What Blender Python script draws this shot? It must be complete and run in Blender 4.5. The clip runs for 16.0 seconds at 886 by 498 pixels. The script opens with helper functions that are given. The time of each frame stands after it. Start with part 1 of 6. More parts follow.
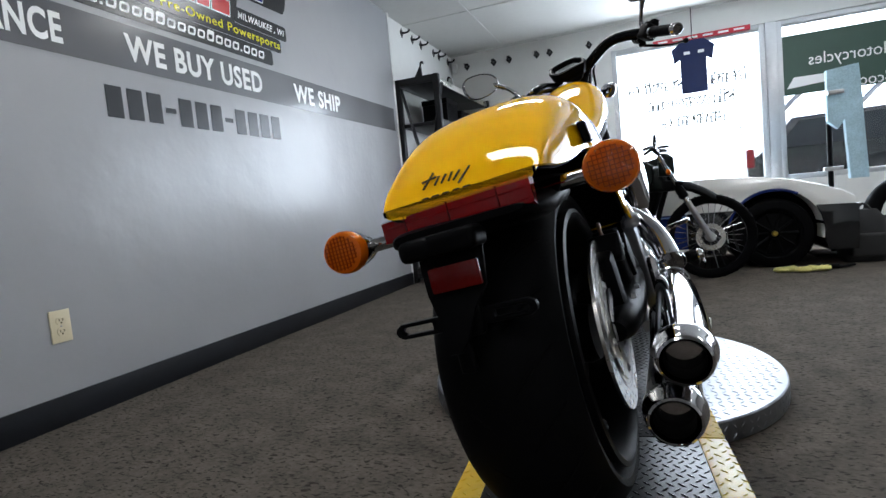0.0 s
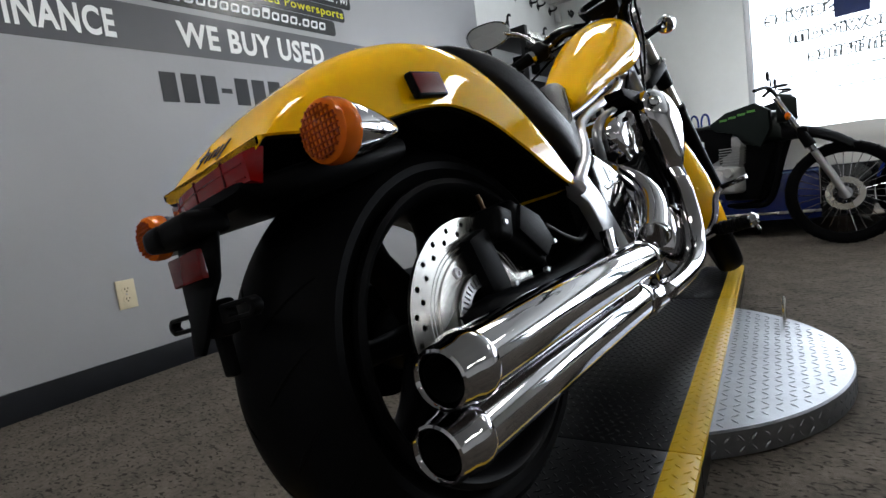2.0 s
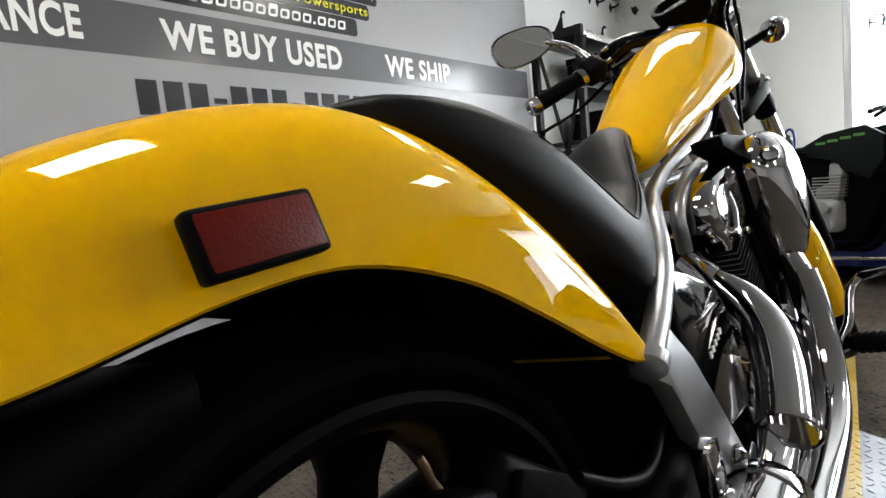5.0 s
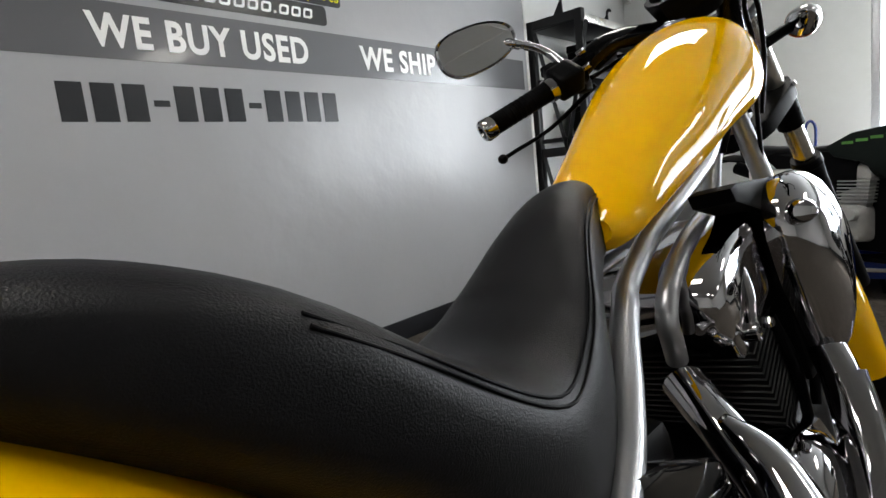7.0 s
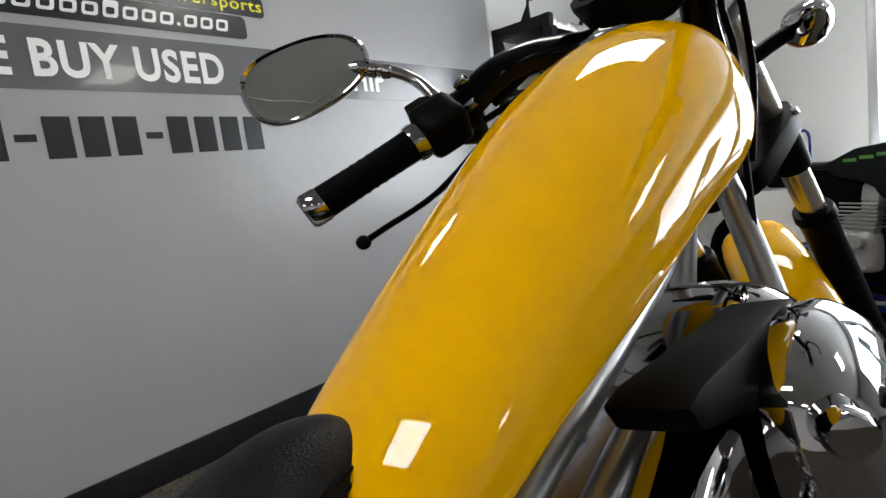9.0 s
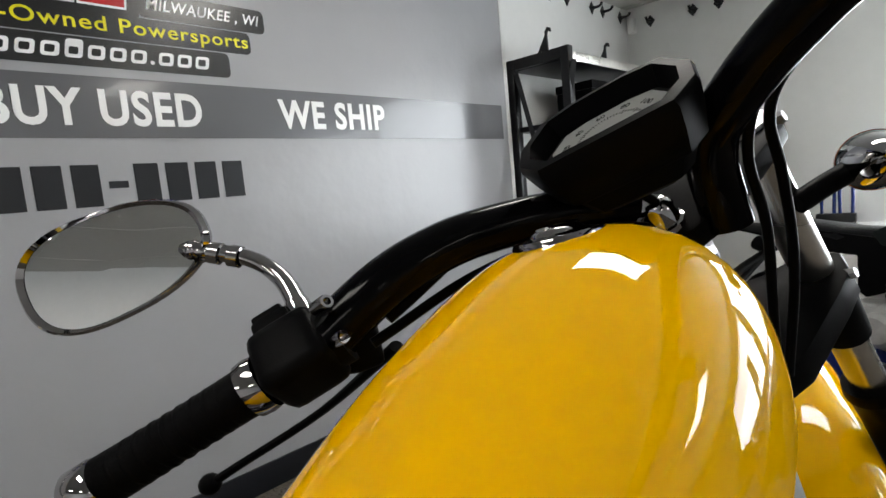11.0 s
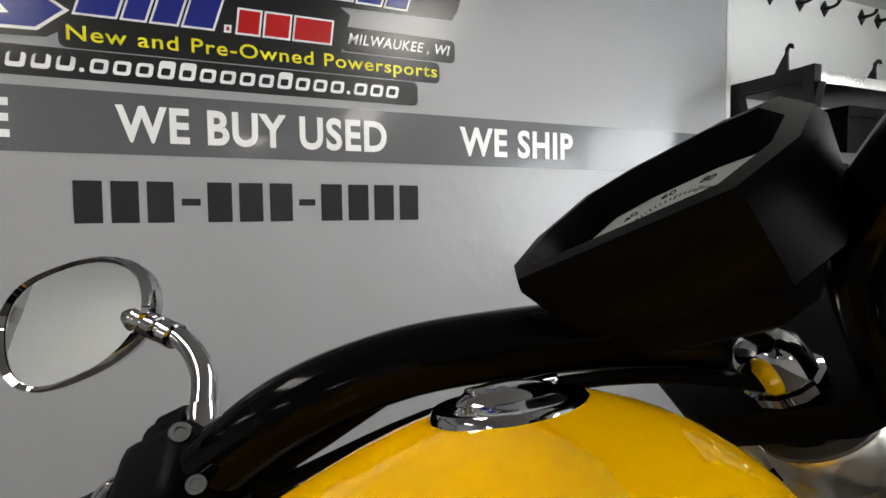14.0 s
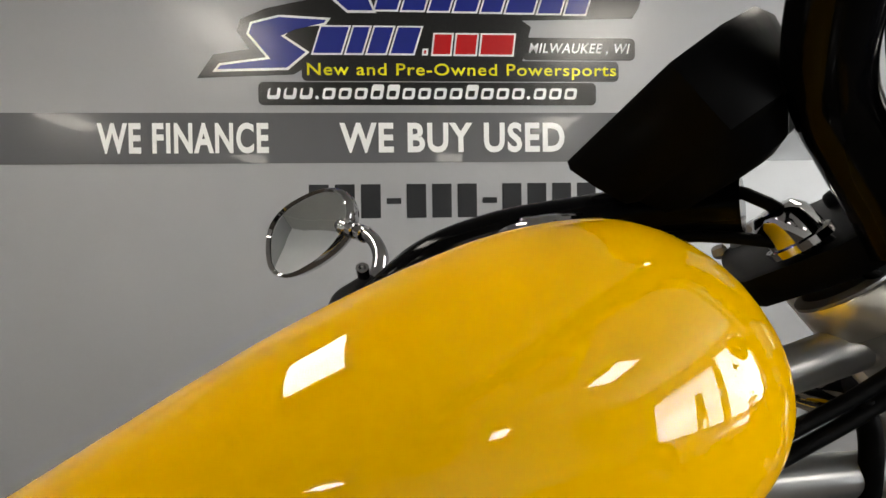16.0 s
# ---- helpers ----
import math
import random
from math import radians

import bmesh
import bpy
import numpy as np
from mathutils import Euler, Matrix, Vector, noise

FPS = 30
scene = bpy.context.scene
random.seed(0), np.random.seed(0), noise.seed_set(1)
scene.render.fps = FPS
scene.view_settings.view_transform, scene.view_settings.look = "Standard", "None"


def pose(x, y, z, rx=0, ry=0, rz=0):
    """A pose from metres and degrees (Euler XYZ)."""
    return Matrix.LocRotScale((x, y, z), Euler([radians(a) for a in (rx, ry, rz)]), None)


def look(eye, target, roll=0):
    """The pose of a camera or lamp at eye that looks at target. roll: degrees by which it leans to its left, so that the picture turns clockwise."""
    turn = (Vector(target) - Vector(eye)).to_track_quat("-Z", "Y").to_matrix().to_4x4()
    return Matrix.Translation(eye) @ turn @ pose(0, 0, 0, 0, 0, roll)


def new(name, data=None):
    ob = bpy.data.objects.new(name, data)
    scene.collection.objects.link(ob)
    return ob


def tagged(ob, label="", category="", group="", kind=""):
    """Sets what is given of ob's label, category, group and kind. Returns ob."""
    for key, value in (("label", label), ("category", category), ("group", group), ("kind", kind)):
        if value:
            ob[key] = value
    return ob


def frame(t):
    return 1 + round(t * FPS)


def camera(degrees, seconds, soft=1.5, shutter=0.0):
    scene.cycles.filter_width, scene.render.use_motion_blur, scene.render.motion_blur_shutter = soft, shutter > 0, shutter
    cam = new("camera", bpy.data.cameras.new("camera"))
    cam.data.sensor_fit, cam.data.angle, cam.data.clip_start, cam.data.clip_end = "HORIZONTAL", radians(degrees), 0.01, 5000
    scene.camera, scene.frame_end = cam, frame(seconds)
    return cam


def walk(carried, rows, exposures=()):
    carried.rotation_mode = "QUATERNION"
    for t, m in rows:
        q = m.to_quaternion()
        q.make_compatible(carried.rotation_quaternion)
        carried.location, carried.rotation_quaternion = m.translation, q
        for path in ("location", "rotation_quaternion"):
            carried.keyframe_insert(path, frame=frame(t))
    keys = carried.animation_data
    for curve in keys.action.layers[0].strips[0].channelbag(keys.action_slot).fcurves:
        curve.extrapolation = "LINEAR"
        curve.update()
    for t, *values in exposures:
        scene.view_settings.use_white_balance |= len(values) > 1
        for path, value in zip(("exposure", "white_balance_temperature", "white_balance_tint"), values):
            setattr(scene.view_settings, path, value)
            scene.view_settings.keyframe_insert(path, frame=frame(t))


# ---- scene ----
cam = camera(78.65, 16.0)
PATH = [
    (0, (1.982, -0.988, 0.638), (1.263, 0.873, 0.489), -5.39),
    (0.5, (2.115, -0.920, 0.630), (1.306, 0.900, 0.445), -5.62),
    (1, (2.231, -0.842, 0.627), (1.285, 0.907, 0.413), -7.13),
    (1.5, (2.294, -0.766, 0.613), (1.250, 0.925, 0.393), -7.06),
    (2, (2.318, -0.672, 0.605), (1.135, 0.925, 0.379), -7.66),
    (2.5, (2.329, -0.606, 0.609), (1.047, 0.911, 0.372), -8.85),
    (3, (2.313, -0.522, 0.617), (0.976, 0.946, 0.379), -9.15),
    (3.5, (2.277, -0.434, 0.615), (0.947, 1.041, 0.378), -8.22),
    (4, (2.227, -0.351, 0.643), (0.894, 1.121, 0.409), -7.52),
    (4.5, (2.170, -0.287, 0.698), (0.847, 1.196, 0.468), -6.89),
    (5, (2.129, -0.223, 0.751), (0.811, 1.265, 0.528), -5.76),
    (5.2, (2.116, -0.200, 0.770), (0.809, 1.298, 0.549), -5.76),
    (7.3, (2.049, 0.147, 0.841), (0.695, 1.593, 0.565), -6.29),
    (7.5, (2.041, 0.192, 0.841), (0.682, 1.635, 0.576), -6.53),
    (8, (2.018, 0.314, 0.854), (0.670, 1.768, 0.597), -7.19),
    (8.5, (1.996, 0.405, 0.882), (0.654, 1.866, 0.629), -7.42),
    (9, (1.976, 0.488, 0.917), (0.645, 1.959, 0.662), -7.33),
    (9.5, (1.959, 0.549, 0.957), (0.643, 2.036, 0.719), -6.95),
    (10, (1.944, 0.615, 1.007), (0.598, 2.079, 0.792), -6.42),
    (10.2, (1.946, 0.642, 1.027), (0.587, 2.091, 0.792), -6.53),
    (12.3, (1.870, 0.878, 1.115), (0.401, 2.225, 0.962), -3.36),
    (12.5, (1.868, 0.890, 1.120), (0.379, 2.218, 0.975), -3.42),
    (13, (1.864, 0.925, 1.123), (0.316, 2.185, 0.997), -3.31),
    (13.5, (1.875, 0.933, 1.113), (0.207, 2.032, 0.999), -2.50),
    (14, (1.909, 0.951, 1.112), (0.080, 1.755, 1.016), -0.83),
    (14.5, (1.942, 0.958, 1.108), (0.029, 1.534, 1.023), -0.48),
    (15, (1.984, 0.963, 1.094), (0.022, 1.344, 1.021), -0.28),
    (15.5, (2.008, 0.978, 1.071), (0.024, 1.230, 1.015), -0.69),
    (16, (2.051, 0.975, 1.035), (0.055, 1.094, 1.007), -0.82),
]
# the clip's own camera runs cooler at first and warmer at the end
EXPOSE = [(0, 0.40, 6080, 10), (2, 0.40, 6320, 10), (3.5, 0.52, 6550, 10), (5, 0.68, 6750, 10), (7.5, 0.40, 6650, 10), (10, 0.32, 6650, 10), (12.5, 0.48, 6800, 10), (14, 0.54, 6850, 10), (16, 0.52, 7150, 10)]
walk(cam, [(t, look(eye, target, roll)) for t, eye, target, roll in PATH], EXPOSE)

# ---------------------------------------------------------------- light
world = bpy.data.worlds.new("world")
scene.world = world
world.use_nodes = True
wn = world.node_tree.nodes
sky = wn.new("ShaderNodeTexSky")
sky.sky_type, sky.sun_disc = "NISHITA", False
sky.sun_elevation, sky.sun_rotation = radians(42), radians(150)
world.node_tree.links.new(sky.outputs[0], wn["Background"].inputs[0])
wn["Background"].inputs[1].default_value = 0.14
sun = new("sun", bpy.data.lights.new("sun", "SUN"))
sun.data.energy, sun.data.angle, sun.data.color = 3.0, radians(0.5), (1.0, 0.95, 0.88)
sun.matrix_world = look((5, 12, 9), (2.5, 5, 0))


def area(name, centre, target, sx, sy, watts, colour):
    lamp = new(name, bpy.data.lights.new(name, "AREA"))
    lamp.data.shape, lamp.data.size, lamp.data.size_y = "RECTANGLE", sx, sy
    lamp.data.energy, lamp.data.color = watts, colour
    lamp.matrix_world = look(centre, target)
    return lamp


area("window_daylight", (2.4, 4.96, 1.4), (2.4, 0, 1.1), 1.3, 1.4, 52, (0.86, 0.93, 1.0))
area("window_daylight", (4.5, 4.96, 1.3), (4.5, 0, 1.1), 2.4, 1.2, 72, (0.86, 0.93, 1.0))


# ---------------------------------------------------------------- materials
def mat(name, col, rough=0.5, metal=0.0, var=0.12, scale=30.0, bump=0.0, bscale=250.0, coat=0.0, rvar=0.08, stretch=(1, 1, 1), spec=0.5, deep=0.002):
    m = bpy.data.materials.new(name)
    m.use_nodes = True
    nt = m.node_tree
    n, ln = nt.nodes, nt.links
    b = n["Principled BSDF"]
    tc = n.new("ShaderNodeTexCoord")
    mp = n.new("ShaderNodeMapping")
    mp.inputs["Scale"].default_value = stretch
    ln.new(tc.outputs["Object"], mp.inputs[0])
    n1, n2 = n.new("ShaderNodeTexNoise"), n.new("ShaderNodeTexNoise")
    n1.inputs["Scale"].default_value, n1.inputs["Detail"].default_value = scale, 6
    n2.inputs["Scale"].default_value, n2.inputs["Detail"].default_value = scale * 0.12, 3
    ln.new(mp.outputs[0], n1.inputs["Vector"]), ln.new(mp.outputs[0], n2.inputs["Vector"])
    add = n.new("ShaderNodeMath")
    add.operation = "ADD"
    ln.new(n1.outputs[0], add.inputs[0]), ln.new(n2.outputs[0], add.inputs[1])
    mr = n.new("ShaderNodeMapRange")
    mr.inputs[1].default_value, mr.inputs[2].default_value = 0.6, 1.4
    mr.inputs[3].default_value, mr.inputs[4].default_value = 1 - var, 1 + var
    ln.new(add.outputs[0], mr.inputs[0])
    mix = n.new("ShaderNodeVectorMath")
    mix.operation = "SCALE"
    mix.inputs[0].default_value = col
    ln.new(mr.outputs[0], mix.inputs["Scale"])
    ln.new(mix.outputs[0], b.inputs["Base Color"])
    rr = n.new("ShaderNodeMapRange")
    rr.inputs[1].default_value, rr.inputs[2].default_value = 0.3, 0.7
    rr.inputs[3].default_value, rr.inputs[4].default_value = max(0.0, rough - rvar * rough), rough + rvar * rough
    ln.new(n2.outputs[0], rr.inputs[0])
    ln.new(rr.outputs[0], b.inputs["Roughness"])
    b.inputs["Metallic"].default_value = metal
    b.inputs["Coat Weight"].default_value = coat
    b.inputs["Coat Roughness"].default_value = 0.012
    b.inputs["Coat IOR"].default_value = 1.50
    b.inputs["Specular IOR Level"].default_value = spec
    if bump:
        nb = n.new("ShaderNodeTexNoise")
        nb.inputs["Scale"].default_value, nb.inputs["Detail"].default_value = bscale, 4
        ln.new(mp.outputs[0], nb.inputs["Vector"])
        bp = n.new("ShaderNodeBump")
        bp.inputs["Strength"].default_value, bp.inputs["Distance"].default_value = bump, deep
        ln.new(nb.outputs[0], bp.inputs["Height"])
        ln.new(bp.outputs[0], b.inputs["Normal"])
    return m


def glow(name, col, strength):
    m = bpy.data.materials.new(name)
    m.use_nodes = True
    b = m.node_tree.nodes["Principled BSDF"]
    b.inputs["Base Color"].default_value = (*col, 1)
    b.inputs["Emission Color"].default_value = (*col, 1)
    b.inputs["Emission Strength"].default_value = strength
    return m


def lens(name, col, rough=0.08):
    """Moulded plastic lens with a prismatic back."""
    m = mat(name, col, rough, var=0.15, scale=60, coat=0.22, spec=0.2)
    b = m.node_tree.nodes["Principled BSDF"]
    b.inputs["Subsurface Weight"].default_value = 0.25
    b.inputs["Subsurface Radius"].default_value = (0.01, 0.005, 0.002)
    return m


def glass_mat(name):
    m = bpy.data.materials.new(name)
    m.use_nodes = True
    n, ln = m.node_tree.nodes, m.node_tree.links
    gl, tr, mx = n.new("ShaderNodeBsdfGlossy"), n.new("ShaderNodeBsdfTransparent"), n.new("ShaderNodeMixShader")
    gl.inputs["Roughness"].default_value = 0.02
    fr = n.new("ShaderNodeFresnel")
    fr.inputs[0].default_value = 1.45
    ln.new(fr.outputs[0], mx.inputs[0]), ln.new(tr.outputs[0], mx.inputs[1]), ln.new(gl.outputs[0], mx.inputs[2])
    ln.new(mx.outputs[0], n["Material Output"].inputs[0])
    return m


YELLOW = mat("yellow_paint", (0.88, 0.455, 0.0), 0.30, var=0.008, scale=3, coat=0.8, rvar=0.0, spec=0.0)
CHROME = mat("chrome", (0.41, 0.40, 0.41), 0.045, 1.0, var=0.03, scale=12, rvar=0.4)
SILVER = mat("silver_frame_paint", (0.34, 0.345, 0.355), 0.33, 0.80, var=0.08, scale=60, coat=0.2, rvar=0.2)
ALLOY = mat("cast_alloy", (0.45, 0.45, 0.46), 0.34, 0.9, var=0.10, scale=60, bump=0.15)
BRUSHED = mat("turned_steel", (0.70, 0.68, 0.64), 0.27, 1.0, var=0.10, scale=30, rvar=0.25)
BLACKGLOSS = mat("gloss_black", (0.002, 0.002, 0.0025), 0.12, var=0.1, scale=20, spec=0.07)
ARMBLACK = mat("satin_black_bracket", (0.002, 0.002, 0.0022), 0.55, var=0.2, scale=50, spec=0.03)
PANELBLACK = mat("gloss_black_panel", (0.003, 0.003, 0.0035), 0.08, var=0.1, scale=20, coat=0.5, spec=0.4)
BLACKPAINT = mat("satin_black", (0.003, 0.003, 0.0034), 0.42, var=0.2, scale=50, bump=0.05, spec=0.035)
PLASTIC = mat("black_plastic", (0.003, 0.003, 0.0034), 0.45, var=0.2, scale=80, bump=0.12, bscale=700, spec=0.035)
RUBBER = mat("tyre_rubber", (0.003, 0.003, 0.0034), 0.5, var=0.3, scale=60, bump=0.2, bscale=400, spec=0.025)
LEATHER = mat("black_vinyl", (0.005, 0.005, 0.006), 0.40, var=0.2, scale=50, bump=0.30, bscale=900, spec=0.12)
# Near-black: the shade of recesses, bores and undersides put into the colour
VOID = mat("recess_black", (0.002, 0.002, 0.002), 0.8, var=0.2, spec=0.05)
AMBER = lens("amber_lens", (0.60, 0.12, 0.003))
RIB = lens("dark_amber_rib", (0.30, 0.045, 0.001))
RED = lens("red_lens", (0.19, 0.002, 0.003), 0.05)
DARKRED = lens("dark_red_lens", (0.085, 0.002, 0.002))
REFLEX = mat("reflex_red", (0.11, 0.006, 0.004), 0.35, var=0.2, scale=300, bump=0.2, bscale=600, spec=0.15)
MIRROR = mat("mirror_glass", (0.92, 0.93, 0.94), 0.005, 1.0, var=0.0, rvar=0.0)
WHITEPAINT = mat("white_wall_paint", (0.74, 0.74, 0.72), 0.6, var=0.03, scale=15, bump=0.1, bscale=120)
GREYWALL = mat("grey_glossy_wrap", (0.34, 0.345, 0.358), 0.27, var=0.05, scale=2.5, coat=0.0, rvar=0.0, bump=0.8, bscale=3.0, deep=0.012, spec=0.42)
BANDGREY = mat("dark_grey_vinyl", (0.105, 0.107, 0.115), 0.2, var=0.03, scale=5, coat=0.2)
LETTERWHITE = mat("white_vinyl", (0.88, 0.88, 0.88), 0.25, var=0.02, scale=10)
LETTERDARK = mat("charcoal_vinyl", (0.020, 0.021, 0.024), 0.25, var=0.05, scale=10, spec=0.3)
LOGOBLACK = mat("black_vinyl_decal", (0.012, 0.012, 0.013), 0.25, var=0.05, scale=10)
LOGOBLUE = mat("blue_vinyl_decal", (0.015, 0.025, 0.22), 0.25, var=0.1, scale=10)
LOGORED = mat("red_vinyl_decal", (0.50, 0.012, 0.015), 0.25, var=0.05, scale=10)
LOGOYELLOW = mat("yellow_vinyl_decal", (0.78, 0.72, 0.02), 0.25, var=0.05, scale=10)
SKIRTING = mat("black_skirting", (0.010, 0.011, 0.014), 0.4, var=0.2, scale=20, spec=0.3)
CEILING = mat("ceiling_paint", (0.55, 0.55, 0.53), 0.7, var=0.04, scale=20, bump=0.15, bscale=90)
RACKSTEEL = mat("rack_black_steel", (0.008, 0.008, 0.009), 0.35, 0.0, var=0.2, scale=40, spec=0.3)
IVORY = mat("ivory_plastic", (0.66, 0.58, 0.40), 0.35, var=0.04, scale=30)
STEELTREAD = mat("tread_plate", (0.24, 0.25, 0.27), 0.38, 1.0, var=0.16, scale=40, rvar=0.3, bump=0.08)
STRIPBLACK = mat("black_tread", (0.005, 0.005, 0.0055), 0.30, 0.0, var=0.25, scale=50, bump=0.1, spec=0.18)
STRIPYELLOW = mat("yellow_tread", (0.74, 0.47, 0.015), 0.35, var=0.12, scale=40, bump=0.1)
WHITEBODY = mat("white_car_paint", (0.78, 0.78, 0.76), 0.2, var=0.02, scale=5, coat=0.8)
DENIM = mat("light_denim", (0.35, 0.50, 0.58), 0.8, var=0.25, scale=90, bump=0.4, bscale=400)
NAVY = mat("navy_cotton", (0.012, 0.020, 0.075), 0.85, var=0.2, scale=80, bump=0.3, bscale=400)
FRAMEALU = mat("window_aluminium", (0.55, 0.56, 0.58), 0.35, 0.8, var=0.06, scale=30)
GLASS = glass_mat("window_glass")
GREENFILM = mat("green_sign_film", (0.035, 0.075, 0.055), 0.4, var=0.1, scale=6)
CARBLACK = mat("black_car_paint", (0.006, 0.007, 0.009), 0.12, var=0.1, scale=8, coat=0.5)
CARGLASS = mat("dark_car_glass", (0.03, 0.035, 0.04), 0.05, var=0.1, scale=8)
DARKGREEN = mat("dark_green_plastic", (0.006, 0.009, 0.008), 0.4, var=0.15, scale=30, spec=0.15)
ENGINEGREY = mat("silver_engine_paint", (0.42, 0.42, 0.41), 0.42, 0.3, var=0.15, scale=40, bump=0.1)
LIME = mat("lime_decal", (0.10, 0.30, 0.05), 0.3, var=0.05)
BLUEPAINT = mat("blue_paint", (0.006, 0.018, 0.13), 0.25, var=0.1, coat=0.5)
DIAL = mat("dial_face", (0.34, 0.35, 0.34), 0.35, var=0.03)


def carpet_mat():
    m = mat("flecked_carpet", (0.100, 0.087, 0.073), 0.95, var=0.45, scale=70, bump=0.9, bscale=420, spec=0.1)
    n, ln = m.node_tree.nodes, m.node_tree.links
    b = n["Principled BSDF"]
    base = b.inputs["Base Color"].links[0].from_socket
    tc = n.new("ShaderNodeTexCoord")
    mp = n.new("ShaderNodeMapping")
    mp.inputs["Scale"].default_value = (48, 105, 1)
    mp.inputs["Rotation"].default_value = (0, 0, 0.35)
    ln.new(tc.outputs["Object"], mp.inputs[0])
    fl = n.new("ShaderNodeTexNoise")
    fl.inputs["Scale"].default_value, fl.inputs["Detail"].default_value, fl.inputs["Distortion"].default_value = 1.0, 2, 0.8
    ln.new(mp.outputs[0], fl.inputs["Vector"])
    th = n.new("ShaderNodeMapRange")
    th.inputs[1].default_value, th.inputs[2].default_value = 0.56, 0.64
    ln.new(fl.outputs[0], th.inputs[0])
    mx = n.new("ShaderNodeMix")
    mx.data_type = "RGBA"
    ln.new(th.outputs[0], mx.inputs[0])
    ln.new(base, mx.inputs[6])
    mx.inputs[7].default_value = (0.030, 0.025, 0.021, 1)
    # the pile is scuffed in a ring where ramps have been swung round the turntable; the dark at its rim is shade put
    # into the colour
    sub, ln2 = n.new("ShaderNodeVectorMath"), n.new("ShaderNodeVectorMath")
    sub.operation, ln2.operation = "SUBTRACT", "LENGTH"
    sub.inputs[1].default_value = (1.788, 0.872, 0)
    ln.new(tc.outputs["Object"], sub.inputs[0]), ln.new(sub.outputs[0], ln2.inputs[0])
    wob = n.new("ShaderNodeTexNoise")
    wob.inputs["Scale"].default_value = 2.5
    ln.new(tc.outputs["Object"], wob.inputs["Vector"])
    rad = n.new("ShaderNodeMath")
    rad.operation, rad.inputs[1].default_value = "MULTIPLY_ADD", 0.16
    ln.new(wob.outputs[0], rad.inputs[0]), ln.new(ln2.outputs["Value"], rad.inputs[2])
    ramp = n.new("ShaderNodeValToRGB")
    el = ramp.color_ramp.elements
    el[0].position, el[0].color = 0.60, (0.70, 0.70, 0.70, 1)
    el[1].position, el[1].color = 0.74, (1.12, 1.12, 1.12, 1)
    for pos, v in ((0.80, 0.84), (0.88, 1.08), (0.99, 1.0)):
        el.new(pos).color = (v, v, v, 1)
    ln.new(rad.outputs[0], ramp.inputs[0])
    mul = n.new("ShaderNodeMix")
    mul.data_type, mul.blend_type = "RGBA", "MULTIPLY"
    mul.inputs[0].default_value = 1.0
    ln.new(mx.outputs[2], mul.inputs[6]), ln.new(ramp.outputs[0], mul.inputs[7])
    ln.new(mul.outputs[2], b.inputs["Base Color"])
    return m


CARPET = carpet_mat()


# ---------------------------------------------------------------- mesh helpers
def finish(name, bm, material, parent=None, label="", sharp=38):
    bmesh.ops.recalc_face_normals(bm, faces=bm.faces)
    me = bpy.data.meshes.new(name)
    bm.to_mesh(me)
    bm.free()
    me.materials.append(material)
    me.polygons.foreach_set("use_smooth", [True] * len(me.polygons))
    me.set_sharp_from_angle(angle=radians(sharp))
    ob = new(name, me)
    if parent is not None:
        ob.parent = parent
    if label:
        tagged(ob, label)
    return ob


def part(name, bm, material, parent, label=""):
    return finish(name, bm, material, parent, label)


def merge(*bms):
    out = bmesh.new()
    for b in bms:
        me = bpy.data.meshes.new("tmp")
        b.to_mesh(me)
        b.free()
        out.from_mesh(me)
        bpy.data.meshes.remove(me)
    return out


def moved(bm, m):
    bmesh.ops.transform(bm, matrix=m, verts=bm.verts)
    return bm


def rbox(sx, sy, sz, centre=(0, 0, 0), bevel=0.004, seg=2, m=None):
    bm = bmesh.new()
    bmesh.ops.create_cube(bm, size=1)
    bmesh.ops.scale(bm, vec=(sx, sy, sz), verts=bm.verts)
    if bevel:
        bmesh.ops.bevel(bm, geom=bm.edges[:], offset=min(bevel, 0.45 * min(sx, sy, sz)), segments=seg, affect="EDGES", profile=0.6)
    if m is not None:
        moved(bm, m)
    bmesh.ops.translate(bm, vec=centre, verts=bm.verts)
    return bm


def loft(rings, cap=True, closed=True):
    bm = bmesh.new()
    vs = [[bm.verts.new(p) for p in r] for r in rings]
    n = len(rings[0])
    for a, b in zip(vs, vs[1:]):
        for i in range(n if closed else n - 1):
            j = (i + 1) % n
            bm.faces.new((a[i], a[j], b[j], b[i]))
    if cap:
        bm.faces.new(vs[0][::-1])
        bm.faces.new(vs[-1])
    return bm


def spline(pts, k=6):
    """Points of a smooth curve through pts (any dimension)."""
    P = [np.array(p, float) for p in pts]
    P = [2 * P[0] - P[1]] + P + [2 * P[-1] - P[-2]]
    out = []
    for i in range(1, len(P) - 2):
        a, b, c, d = P[i - 1:i + 3]
        for s in range(k):
            t = s / k
            out.append(0.5 * (2 * b + (c - a) * t + (2 * a - 5 * b + 4 * c - d) * t * t + (3 * b - a - 3 * c + d) * t ** 3))
    out.append(P[-2])
    return out


